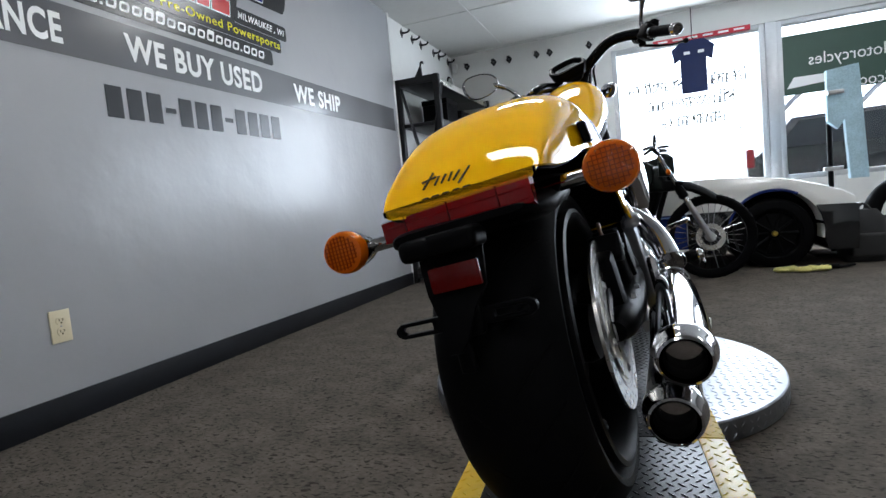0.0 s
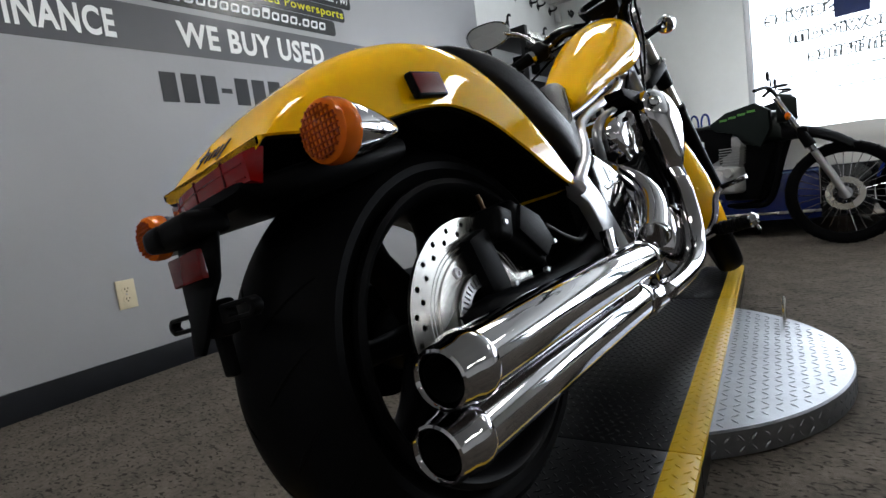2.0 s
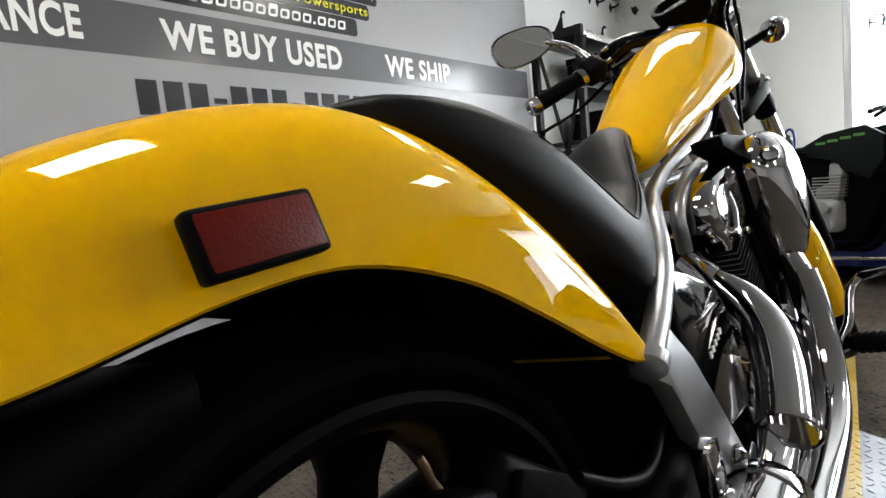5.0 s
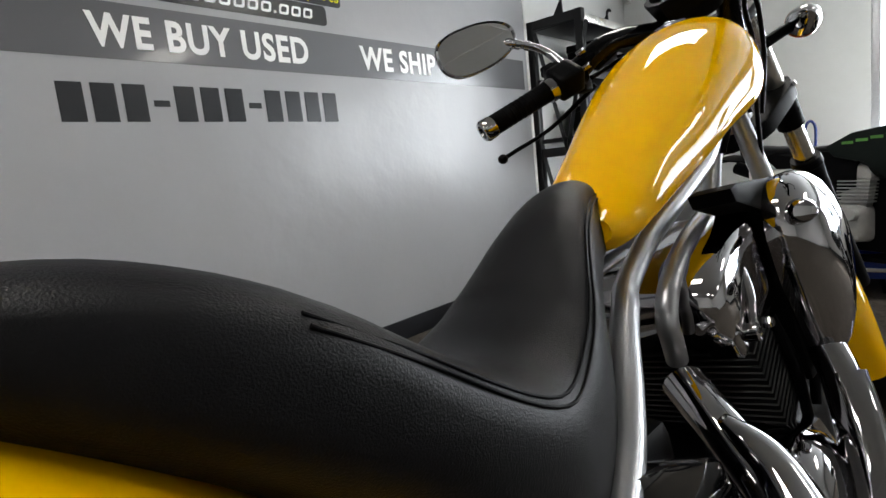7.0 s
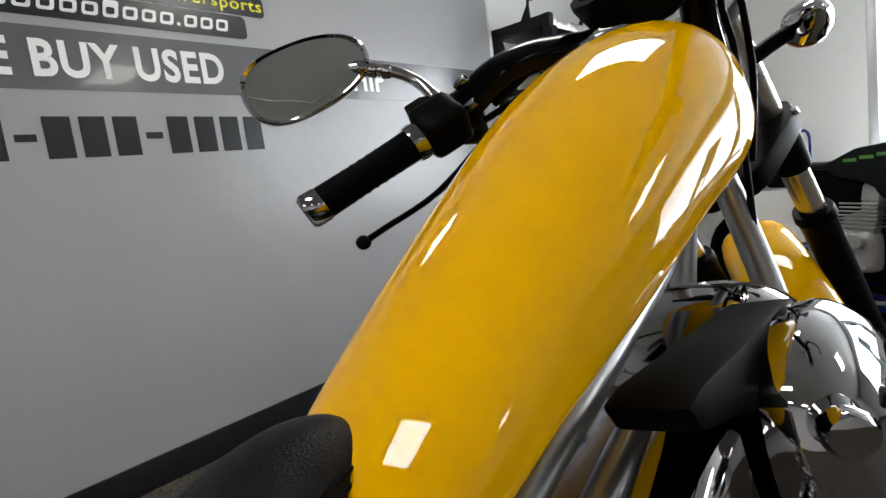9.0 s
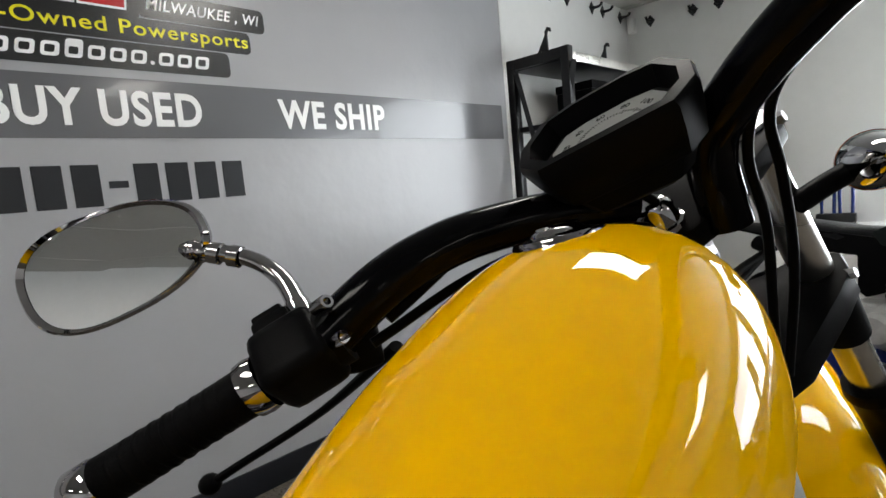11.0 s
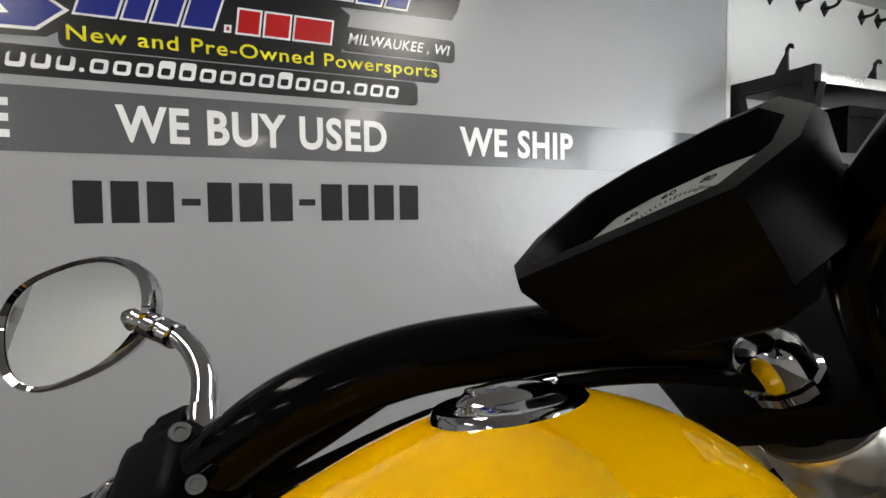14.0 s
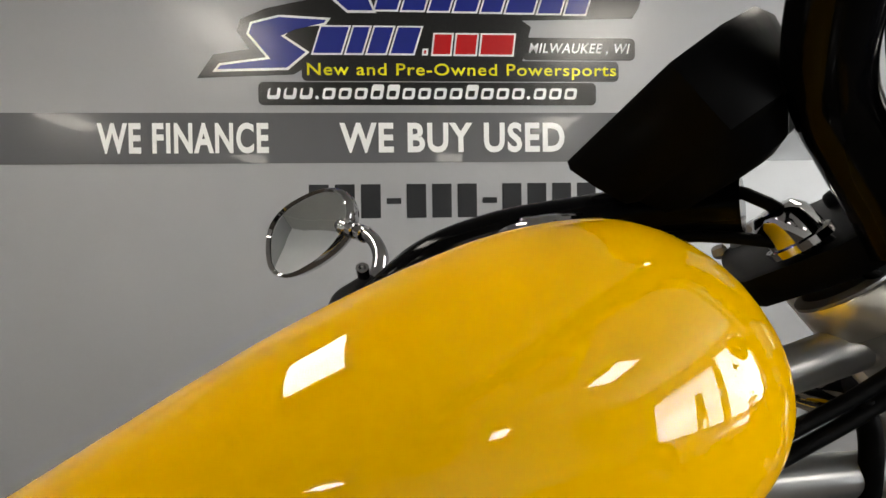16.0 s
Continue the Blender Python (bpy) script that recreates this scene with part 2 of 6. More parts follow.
def sweep(pts, rad, seg=12, k=6, cap=True, flat=1.0, up=(0, 0, 1)):
    """A tube along a curve; rad is a number or one for each point."""
    rads = [rad] * len(pts) if isinstance(rad, (int, float)) else list(rad)
    C = spline([(*p, r) for p, r in zip(pts, rads)], k) if k > 1 else [np.array((*p, r)) for p, r in zip(pts, rads)]
    rings = []
    side = None
    for i, c in enumerate(C):
        a, b = C[max(i - 1, 0)], C[min(i + 1, len(C) - 1)]
        t = Vector(b[:3] - a[:3]).normalized()
        if side is None:
            side = t.cross(Vector(up))
            if side.length < 1e-3:
                side = t.cross(Vector((1, 0, 0)))
        side = (side - t * side.dot(t)).normalized()
        v = t.cross(side)
        o = Vector(c[:3])
        rings.append([o + (side * math.cos(x) + v * math.sin(x) * flat) * c[3] for x in (2 * math.pi * j / seg for j in range(seg))])
    return loft(rings, cap)


def lathe(profile, seg=64, axis=(1, 0, 0), centre=(0, 0, 0), closed=False):
    """Turns a profile of (radius, along) round an axis."""
    q = Vector((0, 0, 1)).rotation_difference(Vector(axis)).to_matrix().to_4x4()
    bm = bmesh.new()
    rows = []
    for r, a in profile:
        if r < 1e-5:
            rows.append([bm.verts.new((0, 0, a))])
        else:
            rows.append([bm.verts.new((r * math.cos(t), r * math.sin(t), a)) for t in (2 * math.pi * j / seg for j in range(seg))])
    pairs = list(zip(rows, rows[1:])) + ([(rows[-1], rows[0])] if closed else [])
    for a, b in pairs:
        for i in range(seg):
            j = (i + 1) % seg
            if len(a) == 1 and len(b) == 1:
                continue
            if len(a) == 1:
                bm.faces.new((a[0], b[j], b[i]))
            elif len(b) == 1:
                bm.faces.new((a[i], a[j], b[0]))
            else:
                bm.faces.new((a[i], a[j], b[j], b[i]))
    return moved(bm, Matrix.Translation(centre) @ q)


def prism(outline, thick, m=None, bevel=0.0, holes=()):
    """A flat outline (u, v) with holes, made solid: u, v to x, y and thick along z about 0."""
    bm = bmesh.new()
    edges = []
    for loop in (outline, *holes):
        vs = [bm.verts.new((u, v, -thick / 2)) for u, v in loop]
        edges += [bm.edges.new((vs[i], vs[(i + 1) % len(vs)])) for i in range(len(vs))]
    if holes:
        bmesh.ops.triangle_fill(bm, use_beauty=True, use_dissolve=False, edges=edges)
    else:
        bm.faces.new(bm.verts[:])
    faces = bm.faces[:]
    ext = bmesh.ops.extrude_face_region(bm, geom=faces)
    bmesh.ops.translate(bm, vec=(0, 0, thick), verts=[g for g in ext["geom"] if isinstance(g, bmesh.types.BMVert)])
    bmesh.ops.recalc_face_normals(bm, faces=bm.faces)
    if bevel:
        es = [e for e in bm.edges if len(e.link_faces) == 2 and e.calc_face_angle() > 0.9]
        bmesh.ops.bevel(bm, geom=es, offset=bevel, segments=2, affect="EDGES", profile=0.6)
    if m is not None:
        moved(bm, m)
    return bm


# u, v, w of a prism to y, z, x of the world
YZ = Matrix(((0, 0, 1, 0), (1, 0, 0, 0), (0, 1, 0, 0), (0, 0, 0, 1)))
# u, v, w to x, z, -y
XZ = Matrix(((1, 0, 0, 0), (0, 0, -1, 0), (0, 1, 0, 0), (0, 0, 0, 1)))


def at(x, y, z):
    return Matrix.Translation((x, y, z))


def circle(r, n, c=(0, 0), a0=0.0):
    return [(c[0] + r * math.cos(a0 + 2 * math.pi * i / n), c[1] + r * math.sin(a0 + 2 * math.pi * i / n)) for i in range(n)]


def ball(r, centre, seg=20, squash=(1, 1, 1)):
    bm = bmesh.new()
    bmesh.ops.create_uvsphere(bm, u_segments=seg, v_segments=seg // 2, radius=r)
    bmesh.ops.scale(bm, vec=squash, verts=bm.verts)
    bmesh.ops.translate(bm, vec=centre, verts=bm.verts)
    return bm


def root(name, m, label, category, group="", kind=""):
    e = new(name)
    e.empty_display_size = 0.05
    e.matrix_world = m
    return tagged(e, label, category, group, kind)


def structure(name, bm, material, label, category):
    return tagged(finish(name, bm, material), label, category, kind="structure")


def lettering(text, size, material, m, name="lettering", parent=None, extrude=0.0008, squeeze=1.0, weight=0.0, align="CENTER", shear=0.0, spread=1.0):
    """Raised letters in the built-in face, as a mesh."""
    cu = bpy.data.curves.new(name, "FONT")
    cu.body, cu.size, cu.extrude, cu.align_x, cu.align_y, cu.offset, cu.shear = text, size, extrude, align, "CENTER", weight, shear
    cu.resolution_u, cu.space_character = 4, spread
    tmp = new("tmp_text", cu)
    dg = bpy.context.evaluated_depsgraph_get()
    me = bpy.data.meshes.new_from_object(tmp.evaluated_get(dg))
    bpy.data.objects.remove(tmp)
    bpy.data.curves.remove(cu)
    me.transform(m @ Matrix.Diagonal((squeeze, 1, 1, 1)))
    me.materials.clear()
    me.materials.append(material)
    ob = new(name, me)
    if parent is not None:
        ob.parent = parent
    return ob


# ---------------------------------------------------------------- the room
CEIL, BACK, END = 2.34, 5.03, 3.33
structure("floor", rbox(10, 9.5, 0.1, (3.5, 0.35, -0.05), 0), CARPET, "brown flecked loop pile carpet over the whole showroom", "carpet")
wall_l = structure("wall_left", rbox(0.15, 9.6, CEIL, (-0.105, 0.3, CEIL / 2), 0), WHITEPAINT, "white painted side wall behind the metal rack", "wall")
panel = structure("wall_panel", rbox(0.03, END + 4.4, CEIL, (-0.015, (END - 4.4) / 2, CEIL / 2), 0), GREYWALL, "glossy light grey wrapped showroom wall with lettering", "wall")
structure("trim", rbox(0.012, 0.03, CEIL, (-0.002, END + 0.012, CEIL / 2), 0.003), WHITEPAINT, "white edge trim at the end of the grey wall", "trim")
structure("baseboard", rbox(0.012, END + 4.4, 0.105, (0.006, (END - 4.4) / 2, 0.0525), 0.003), SKIRTING, "black rubber baseboard along the grey wall", "baseboard")
W0, W1, W2, W3, ZS, ZT = 1.71, 3.10, 3.19, 6.1, 0.60, 2.09
structure("wall_back", merge(rbox(W0 + 0.18, 0.15, CEIL, ((W0 - 0.18) / 2, BACK + 0.075, CEIL / 2), 0),
                             rbox(8.5 - W0, 0.15, ZS, ((8.5 + W0) / 2, BACK + 0.075, ZS / 2), 0),
                             rbox(8.5 - W0, 0.15, CEIL - ZT, ((8.5 + W0) / 2, BACK + 0.075, (CEIL + ZT) / 2), 0),
                             rbox(8.5 - W3, 0.15, ZT - ZS, ((8.5 + W3) / 2, BACK + 0.075, (ZT + ZS) / 2), 0)), WHITEPAINT, "white painted back wall around the shop windows", "wall")
structure("wall_right", rbox(0.15, 9.6, CEIL, (8.5, 0.3, CEIL / 2), 0), WHITEPAINT, "white painted side wall of the showroom", "wall")
structure("wall_front", rbox(10, 0.15, CEIL, (3.5, -4.4, CEIL / 2), 0), WHITEPAINT, "white painted wall behind the motorcycle", "wall")
structure("baseboard_back", rbox(8.6, 0.012, 0.1, (4.2, BACK - 0.006, 0.05), 0.003), SKIRTING, "black rubber baseboard under the windows", "baseboard")


def ceiling():
    slab = rbox(10, 9.7, 0.1, (3.5, 0.35, CEIL + 0.05), 0)
    strips = [rbox(0.018, 9.3, 0.006, (x, 0.35, CEIL - 0.003), 0) for x in np.arange(0.6, 8.4, 1.22)]
    strips += [rbox(8.6, 0.018, 0.005, (4.2, y, CEIL - 0.0025), 0) for y in np.arange(-3.6, 5.0, 1.22)]
    return structure("ceiling", merge(slab, *strips), CEILING, "off-white panelled ceiling with thin joints", "ceiling")


ceiling()


def window(name, x0, x1):
    w = root(name, at((x0 + x1) / 2, BACK + 0.06, ZS), "tall shop window in a thin aluminium frame", "window", kind="structure")
    hw, h = (x1 - x0) / 2, ZT - ZS
    for sx, sy, c in ((0.05, 0.08, (-hw + 0.025, 0, h / 2)), (0.05, 0.08, (hw - 0.025, 0, h / 2))):
        part("window_frame", rbox(sx, sy, h, c, 0.004), FRAMEALU, w)
    for z in (0.025, h - 0.025):
        part("window_frame", rbox(2 * hw - 0.1, 0.08, 0.05, (0, 0, z), 0.004), FRAMEALU, w)
    pane = part("pane", rbox(2 * hw - 0.1, 0.006, h - 0.1, (0, 0, h / 2), 0), GLASS, w)
    pane.visible_shadow = False
    return w


win1 = window("window_1", W0, W1)
win2 = window("window_2", W2, W3)
structure("wall_pier", rbox(W2 - W1, 0.15, ZT - ZS, ((W1 + W2) / 2, BACK + 0.075, (ZS + ZT) / 2), 0.004), FRAMEALU, "aluminium mullion between the shop windows", "mullion")

# ---------------------------------------------------------------- turntable and ramp strip
RISE = 0.080
STRIP = pose(1.788, 0.872, 0, 0, 0, 4.6)


def diamond(l, w, h):
    """A raised tread lug: a long low lozenge."""
    bm = bmesh.new()
    v = [bm.verts.new(p) for p in ((-l, 0, 0), (0, -w, 0), (l, 0, 0), (0, w, 0), (-l * 0.55, 0, h), (l * 0.55, 0, h))]
    for f in ((0, 1, 5, 4), (1, 2, 5), (2, 3, 5), (3, 0, 4, 5)):
        bm.faces.new([v[i] for i in f])
    return bm


def lugs(spots, l, w, h):
    """Many lugs in one mesh: spots of x, y, z, turn."""
    V, F = [], []
    for x, y, z, a in spots:
        c, s, o = math.cos(a), math.sin(a), len(V)
        for px, py, pz in ((-l, 0, 0), (0, -w, 0), (l, 0, 0), (0, w, 0), (-l * 0.55, 0, h), (l * 0.55, 0, h)):
            V.append((x + c * px - s * py, y + s * px + c * py, z + pz))
        F += [(o, o + 1, o + 5, o + 4), (o + 1, o + 2, o + 5), (o + 2, o + 3, o + 5), (o + 3, o, o + 4, o + 5)]
    me = bpy.data.meshes.new("lugs")
    me.from_pydata(V, [], F)
    bm = bmesh.new()
    bm.from_mesh(me)
    bpy.data.meshes.remove(me)
    return bm


def turntable():
    t = root("turntable", STRIP, "round motorcycle turntable clad in bright tread plate", "turntable")
    R, h = 0.55, 0.060
    part("disc", lathe([(0, 0.0), (R - 0.02, 0.0), (R, 0.004), (R, h - 0.004), (R - 0.004, h), (0, h)], 96, (0, 0, 1)), STEELTREAD, t)
    spots = []
    p = 0.026
    for i in range(-21, 22):
        for j in range(-21, 22):
            x, y = i * p, j * p
            if math.hypot(x, y) < R - 0.02 and abs(x) > 0.22:
                spots.append((x, y, h, 0.785 if (i + j) % 2 else -0.785))
    tagged(part("tread_pattern", lugs(spots, 0.011, 0.0032, 0.0014), STEELTREAD, t), kind="stuff")
    side = []
    V = bmesh.new()
    n = 120
    for k in range(n):
        a = 2 * math.pi * k / n
        for q, z in ((0, 0.016), (1, 0.040)):
            m = pose(R * math.cos(a), R * math.sin(a), z, 0, 0, math.degrees(a)) @ pose(0, 0, 0, 0, 90, 0) @ pose(0, 0, 0, 0, 0, 45 if (k + q) % 2 else -45)
            side.append(moved(diamond(0.009, 0.003, 0.0014), m))
    tagged(part("rim_pattern", merge(*side), STEELTREAD, t), kind="stuff")
    part("locking_pin", lathe([(0, 0), (0.006, 0), (0.006, 0.068), (0.004, 0.072), (0, 0.072)], 16, (0, 0, 1), (0.412, 0.340, h)), BRUSHED, t)
    return t


turntable()


def tread_strip(name, y0, y1, label, slope=0.0):
    s = root(name, STRIP @ at(0, 0, 0), label, "ramp")
    hw, yw, th = 0.272, 0.056, 0.016
    zt = RISE
    L = y1 - y0
    part("deck", rbox(2 * (hw - yw), L, th, (0, (y0 + y1) / 2, zt - th / 2 - 0.001), 0.002), STRIPBLACK, s)
    for sx in (-1, 1):
        part("edge_band", rbox(yw, L, th, (sx * (hw - yw / 2), (y0 + y1) / 2, zt - th / 2), 0.002), STRIPYELLOW, s, "bright yellow painted tread edge")
        sp = [(sx * (hw - yw / 2) + dx, y, zt, a) for k, y in enumerate(np.arange(y0 + 0.015, y1 - 0.01, 0.017)) for dx, a in (((-0.02, 0.785), (0.012, 0.785)) if k % 2 else ((-0.005, -0.785), (0.024, -0.785)))]
        tagged(part("edge_pattern", lugs(sp, 0.009, 0.003, 0.0014), STRIPYELLOW, s), kind="stuff")
        part("side_flange", rbox(0.004, L, zt - 0.004, (sx * (hw - 0.004), (y0 + y1) / 2, (zt - 0.004) / 2), 0), STRIPBLACK, s)
    sp = [(x + (0.0105 if k % 2 else 0), y, zt - 0.001, 0.785 if k % 2 else -0.785) for k, y in enumerate(np.arange(y0 + 0.015, y1 - 0.01, 0.0185)) for x in np.arange(-hw + yw + 0.014, hw - yw - 0.014, 0.021)]
    tagged(part("deck_pattern", lugs(sp, 0.010, 0.0032, 0.0014), STRIPBLACK, s), kind="stuff")
    return s


tread_strip("ramp", -1.35, -0.608, "black tread ramp section with yellow edges under the rear wheel")
tread_strip("ramp", -0.604, 0.536, "black tread deck with yellow edges across the turntable")
tread_strip("ramp", 0.540, 1.150, "black tread ramp section with yellow edges under the front wheel")

# ---------------------------------------------------------------- the yellow chopper
BIKE = pose(1.855, -0.048, 0.093, 0.06, -10.72, -1.92) @ Matrix.Diagonal((1.018, 1.029, 0.949, 1))
bike = root("motorcycle", BIKE, "bright yellow chopper motorcycle with black seat and chrome exhausts", "motorcycle")
RZ = 0.328


def tyre_profile(R, w, rim):
    """Half round tread, sidewalls, bead; (radius, x) closed."""
    pts = []
    for k in range(-8, 9):
        a = k / 8 * 1.22
        pts.append((R - w * 0.42 * (1 - math.cos(a)) * 0.9, w / 2 * math.sin(a) / math.sin(1.22)))
    e = pts[-1][0]
    pts += [((e + rim) / 2 + 0.004, w / 2 * 0.985), (rim + 0.012, w / 2 * 0.9), (rim, w / 2 * 0.84), (rim - 0.006, w / 2 * 0.8)]
    pts += [(rim - 0.006, -w / 2 * 0.8), (rim, -w / 2 * 0.84), (rim + 0.012, -w / 2 * 0.9), ((e + rim) / 2 + 0.004, -w / 2 * 0.985)]
    return pts


WHEEL_Y, WHEEL_Z = 0.020, 0.313


def rear_wheel():
    c = (-0.003, WHEEL_Y, WHEEL_Z)
    w = part("rear_wheel", lathe([(0.222, -0.101), (0.230, -0.099), (0.231, -0.091), (0.219, -0.082), (0.214, -0.04), (0.200, 0), (0.214, 0.04), (0.219, 0.082), (0.231, 0.091), (0.230, 0.099), (0.222, 0.101), (0.216, 0.098), (0.207, 0.085), (0.190, 0.02), (0.190, -0.02), (0.207, -0.085)], 96, (1, 0, 0), c, True), BLACKPAINT, bike, "satin black cast wheel rim")
    part("tyre", lathe(tyre_profile(0.306, 0.190, 0.228), 96, (1, 0, 0), c, True), RUBBER, w, "wide black street tyre")
    # rain grooves
    gr = []
    for k in range(22):
        a0 = 2 * math.pi * k / 22
        for sx in (-1, 1):
            pts = []
            for q in range(6):
                u = q / 5
                a = a0 + 0.02 + u * 0.20 + (0.14 if sx > 0 else 0)
                x = sx * (0.022 + 0.055 * u)
                r = 0.306 - 0.204 * 0.378 * (1 - math.cos(1.22 * abs(x) / 0.1 * 0.93)) + 0.0004
                pts.append((x, WHEEL_Y + r * math.sin(a), WHEEL_Z + r * math.cos(a)))
            gr.append(sweep(pts, [0.0012, 0.0028, 0.0030, 0.0028, 0.0022, 0.001], 6, 2))
    tagged(part("tread_pattern", merge(*gr), VOID, w), kind="stuff")
    part("hub", lathe([(0, -0.085), (0.05, -0.085), (0.055, -0.07), (0.05, -0.03), (0.05, 0.03), (0.055, 0.07), (0.05, 0.085), (0, 0.085)], 40, (1, 0, 0), c), BLACKPAINT, w)
    for k in range(7):
        a = 2 * math.pi * k / 7 + 0.24
        d, s = Vector((0, math.sin(a), math.cos(a))), Vector((0, math.cos(a), -math.sin(a)))
        rings = []
        for r, wd, th in ((0.035, 0.026, 0.05), (0.07, 0.021, 0.042), (0.12, 0.0165, 0.032), (0.160, 0.019, 0.030), (0.185, 0.028, 0.034), (0.200, 0.046, 0.045)):
            o = Vector(c) + d * r + s * (0.010 * math.sin(r * 9)) + Vector((0.012, 0, 0))
            rings.append([o + s * (wd * math.cos(t)) + Vector((1, 0, 0)) * (th * math.copysign(abs(math.sin(t)) ** 0.7, math.sin(t))) for t in (2 * math.pi * i / 12 for i in range(12))])
        part("spoke", loft(rings), BLACKPAINT, w)
    part("valve_stem", sweep([(0.02, -0.172, 0.405), (0.02, -0.150, 0.393), (0.022, -0.140, 0.390)], [0.006, 0.0055, 0.0045], 10, 3), RUBBER, w)
    # brake rotor, drilled
    holes = []
    for k in range(24):
        a = 2 * math.pi * k / 24
        holes.append(circle(0.0044, 10, (0.138 * math.cos(a), 0.138 * math.sin(a))))
        holes.append(circle(0.0044, 10, (0.126 * math.cos(a + 0.11), 0.126 * math.sin(a + 0.11))))
    rot = part("brake_rotor", prism(circle(0.148, 96), 0.005, at(0.118, 0, RZ) @ YZ, 0, [circle(0.058, 48)] + holes), BRUSHED, bike, "drilled bright steel brake disc")
    part("carrier", lathe([(0.10, 0.1206), (0.098, 0.1225), (0.064, 0.1225), (0.058, 0.119)], 64, (1, 0, 0), (0, 0, RZ)), BRUSHED, rot)
    for r0 in (0.106, 0.112):
        part("turned_groove", lathe([(r0, 0.1206), (r0 + 0.0011, 0.1211), (r0 + 0.0016, 0.1206)], 80, (1, 0, 0), (0, 0, RZ)), ALLOY, rot)
    slots = [[(rr * math.cos(aa), rr * math.sin(aa)) for rr, aa in ((0.046, a - 0.028), (0.058, a - 0.026), (0.058, a + 0.026), (0.046, a + 0.028))] for a in (2 * math.pi * k / 44 for k in range(44))]
    part("sensor_ring", prism(circle(0.062, 88), 0.003, at(0.1255, 0, RZ) @ YZ, 0, [circle(0.042, 44)] + slots), ALLOY, rot)
    for k in range(5):
        a = 2 * math.pi * k / 5 + 0.75
        part("rotor_bolt", lathe([(0, 0.001), (0.0032, 0.001), (0.0034, 0.0035), (0.0058, 0.0035), (0.0066, 0.002), (0.0066, 0.0012), (0.0085, 0.0010), (0.009, 0)], 16, (1, 0, 0), (0.1225, 0.082 * math.sin(a), RZ + 0.082 * math.cos(a))), ALLOY, rot)
    part("axle_nut", lathe([(0, 0.158), (0.012, 0.158), (0.015, 0.154), (0.015, 0.14), (0.024, 0.138), (0.024, 0.12)], 6, (1, 0, 0), (0, 0, RZ)), BLACKPAINT, bike)
    # caliper and bracket
    cal = part("brake_caliper", merge(rbox(0.05, 0.115, 0.075, (0.128, 0.118, 0.425), 0.014, 3, pose(0, 0, 0, -38, 0, 0)), rbox(0.055, 0.04, 0.05, (0.13, 0.055, 0.452), 0.010, 3, pose(0, 0, 0, -20, 0, 0)), rbox(0.03, 0.05, 0.13, (0.128, 0.02, 0.385), 0.01, 2, pose(0, 0, 0, 15, 0, 0))), BLACKPAINT, bike, "black two-piston rear brake caliper")
    part("cover_plate", prism([(-0.045, -0.02), (0.035, -0.028), (0.048, 0.01), (0.0, 0.03), (-0.05, 0.022)], 0.008, at(0.158, 0.125, 0.425) @ pose(0, 0, 0, -38, 0, 0) @ YZ, 0.002), PLASTIC, cal)
    for y, z in ((0.052, 0.452), (0.175, 0.40), (0.13, 0.36), (0.035, 0.36)):
        part("bolt", lathe([(0, 0.008), (0.0042, 0.008), (0.005, 0.006), (0.005, 0)], 6, (1, 0, 0), (0.152, y, z)), SILVER, cal)
    part("brake_hose", sweep([(0.15, 0.17, 0.43), (0.155, 0.22, 0.40), (0.15, 0.28, 0.385), (0.13, 0.36, 0.40), (0.10, 0.45, 0.42)], 0.006, 10), BLACKPAINT, bike)
    part("bleed_nipple", lathe([(0, 0.03), (0.003, 0.03), (0.004, 0.02), (0.003, 0.01), (0.005, 0)], 10, (0, -0.3, 1), (0.128, 0.055, 0.475)), mat("brass", (0.16, 0.10, 0.06), 0.4, 1.0), cal)
    # swingarm and final drive
    for sx in (-1, 1):
        part("swingarm_leg", sweep([(sx * 0.125, -0.06, RZ - 0.004), (sx * 0.135, 0.0, RZ), (sx * 0.14, 0.2, RZ + 0.004), (sx * 0.12, 0.42, RZ + 0.03)], [0.018, 0.028, 0.026, 0.03], 14), BLACKPAINT, bike)
    part("final_drive", lathe([(0, -0.19), (0.05, -0.185), (0.085, -0.16), (0.098, -0.13), (0.098, -0.105), (0.08, -0.095), (0, -0.095)], 40, (1, 0, 0), c), BLACKPAINT, bike, "satin black shaft drive housing")
    return w


rear_wheel()

TOP = spline([(-0.275, 0.590), (-0.2345, 0.647), (-0.1675, 0.701), (-0.092, 0.740), (-0.008, 0.760), (0.067, 0.757), (0.134, 0.727), (0.201, 0.674), (0.262, 0.602), (0.307, 0.525), (0.320, 0.484)], 5)
BOT = spline([(-0.275, 0.606), (-0.251, 0.606), (-0.1926, 0.6065), (-0.126, 0.615), (-0.050, 0.632), (0.017, 0.634), (0.092, 0.609), (0.159, 0.568), (0.217, 0.527), (0.263, 0.497), (0.284, 0.488)], 5)


def fender_rings(inset=0.0, cut=1.0):
    rings = []
    n = len(TOP)
    for i, (t, b) in enumerate(zip(TOP, BOT)):
        u = i / (n - 1)
        hw = (0.107 + 0.030 * math.sin(min(1.0, u * 1.5) * math.pi / 2) + 0.021 * u) - inset
        ring = []
        for k in range(25):
            a = -1 + 2 * k / 24
            s = abs(a)
            # a broad crown that turns down into nearly upright sides
            x = math.copysign(hw * math.sin(min(1.0, s * 1.25) * math.pi / 2) ** 0.9, a) if s else 0.0
            q = s ** 2.4
            y = t[0] + (b[0] - t[0]) * q
            z = (t[1] - inset) + (b[1] - t[1] + inset * 0.6) * q
            ring.append(Vector((x + 0.011, y, z)))
        rings.append(ring)
    return rings


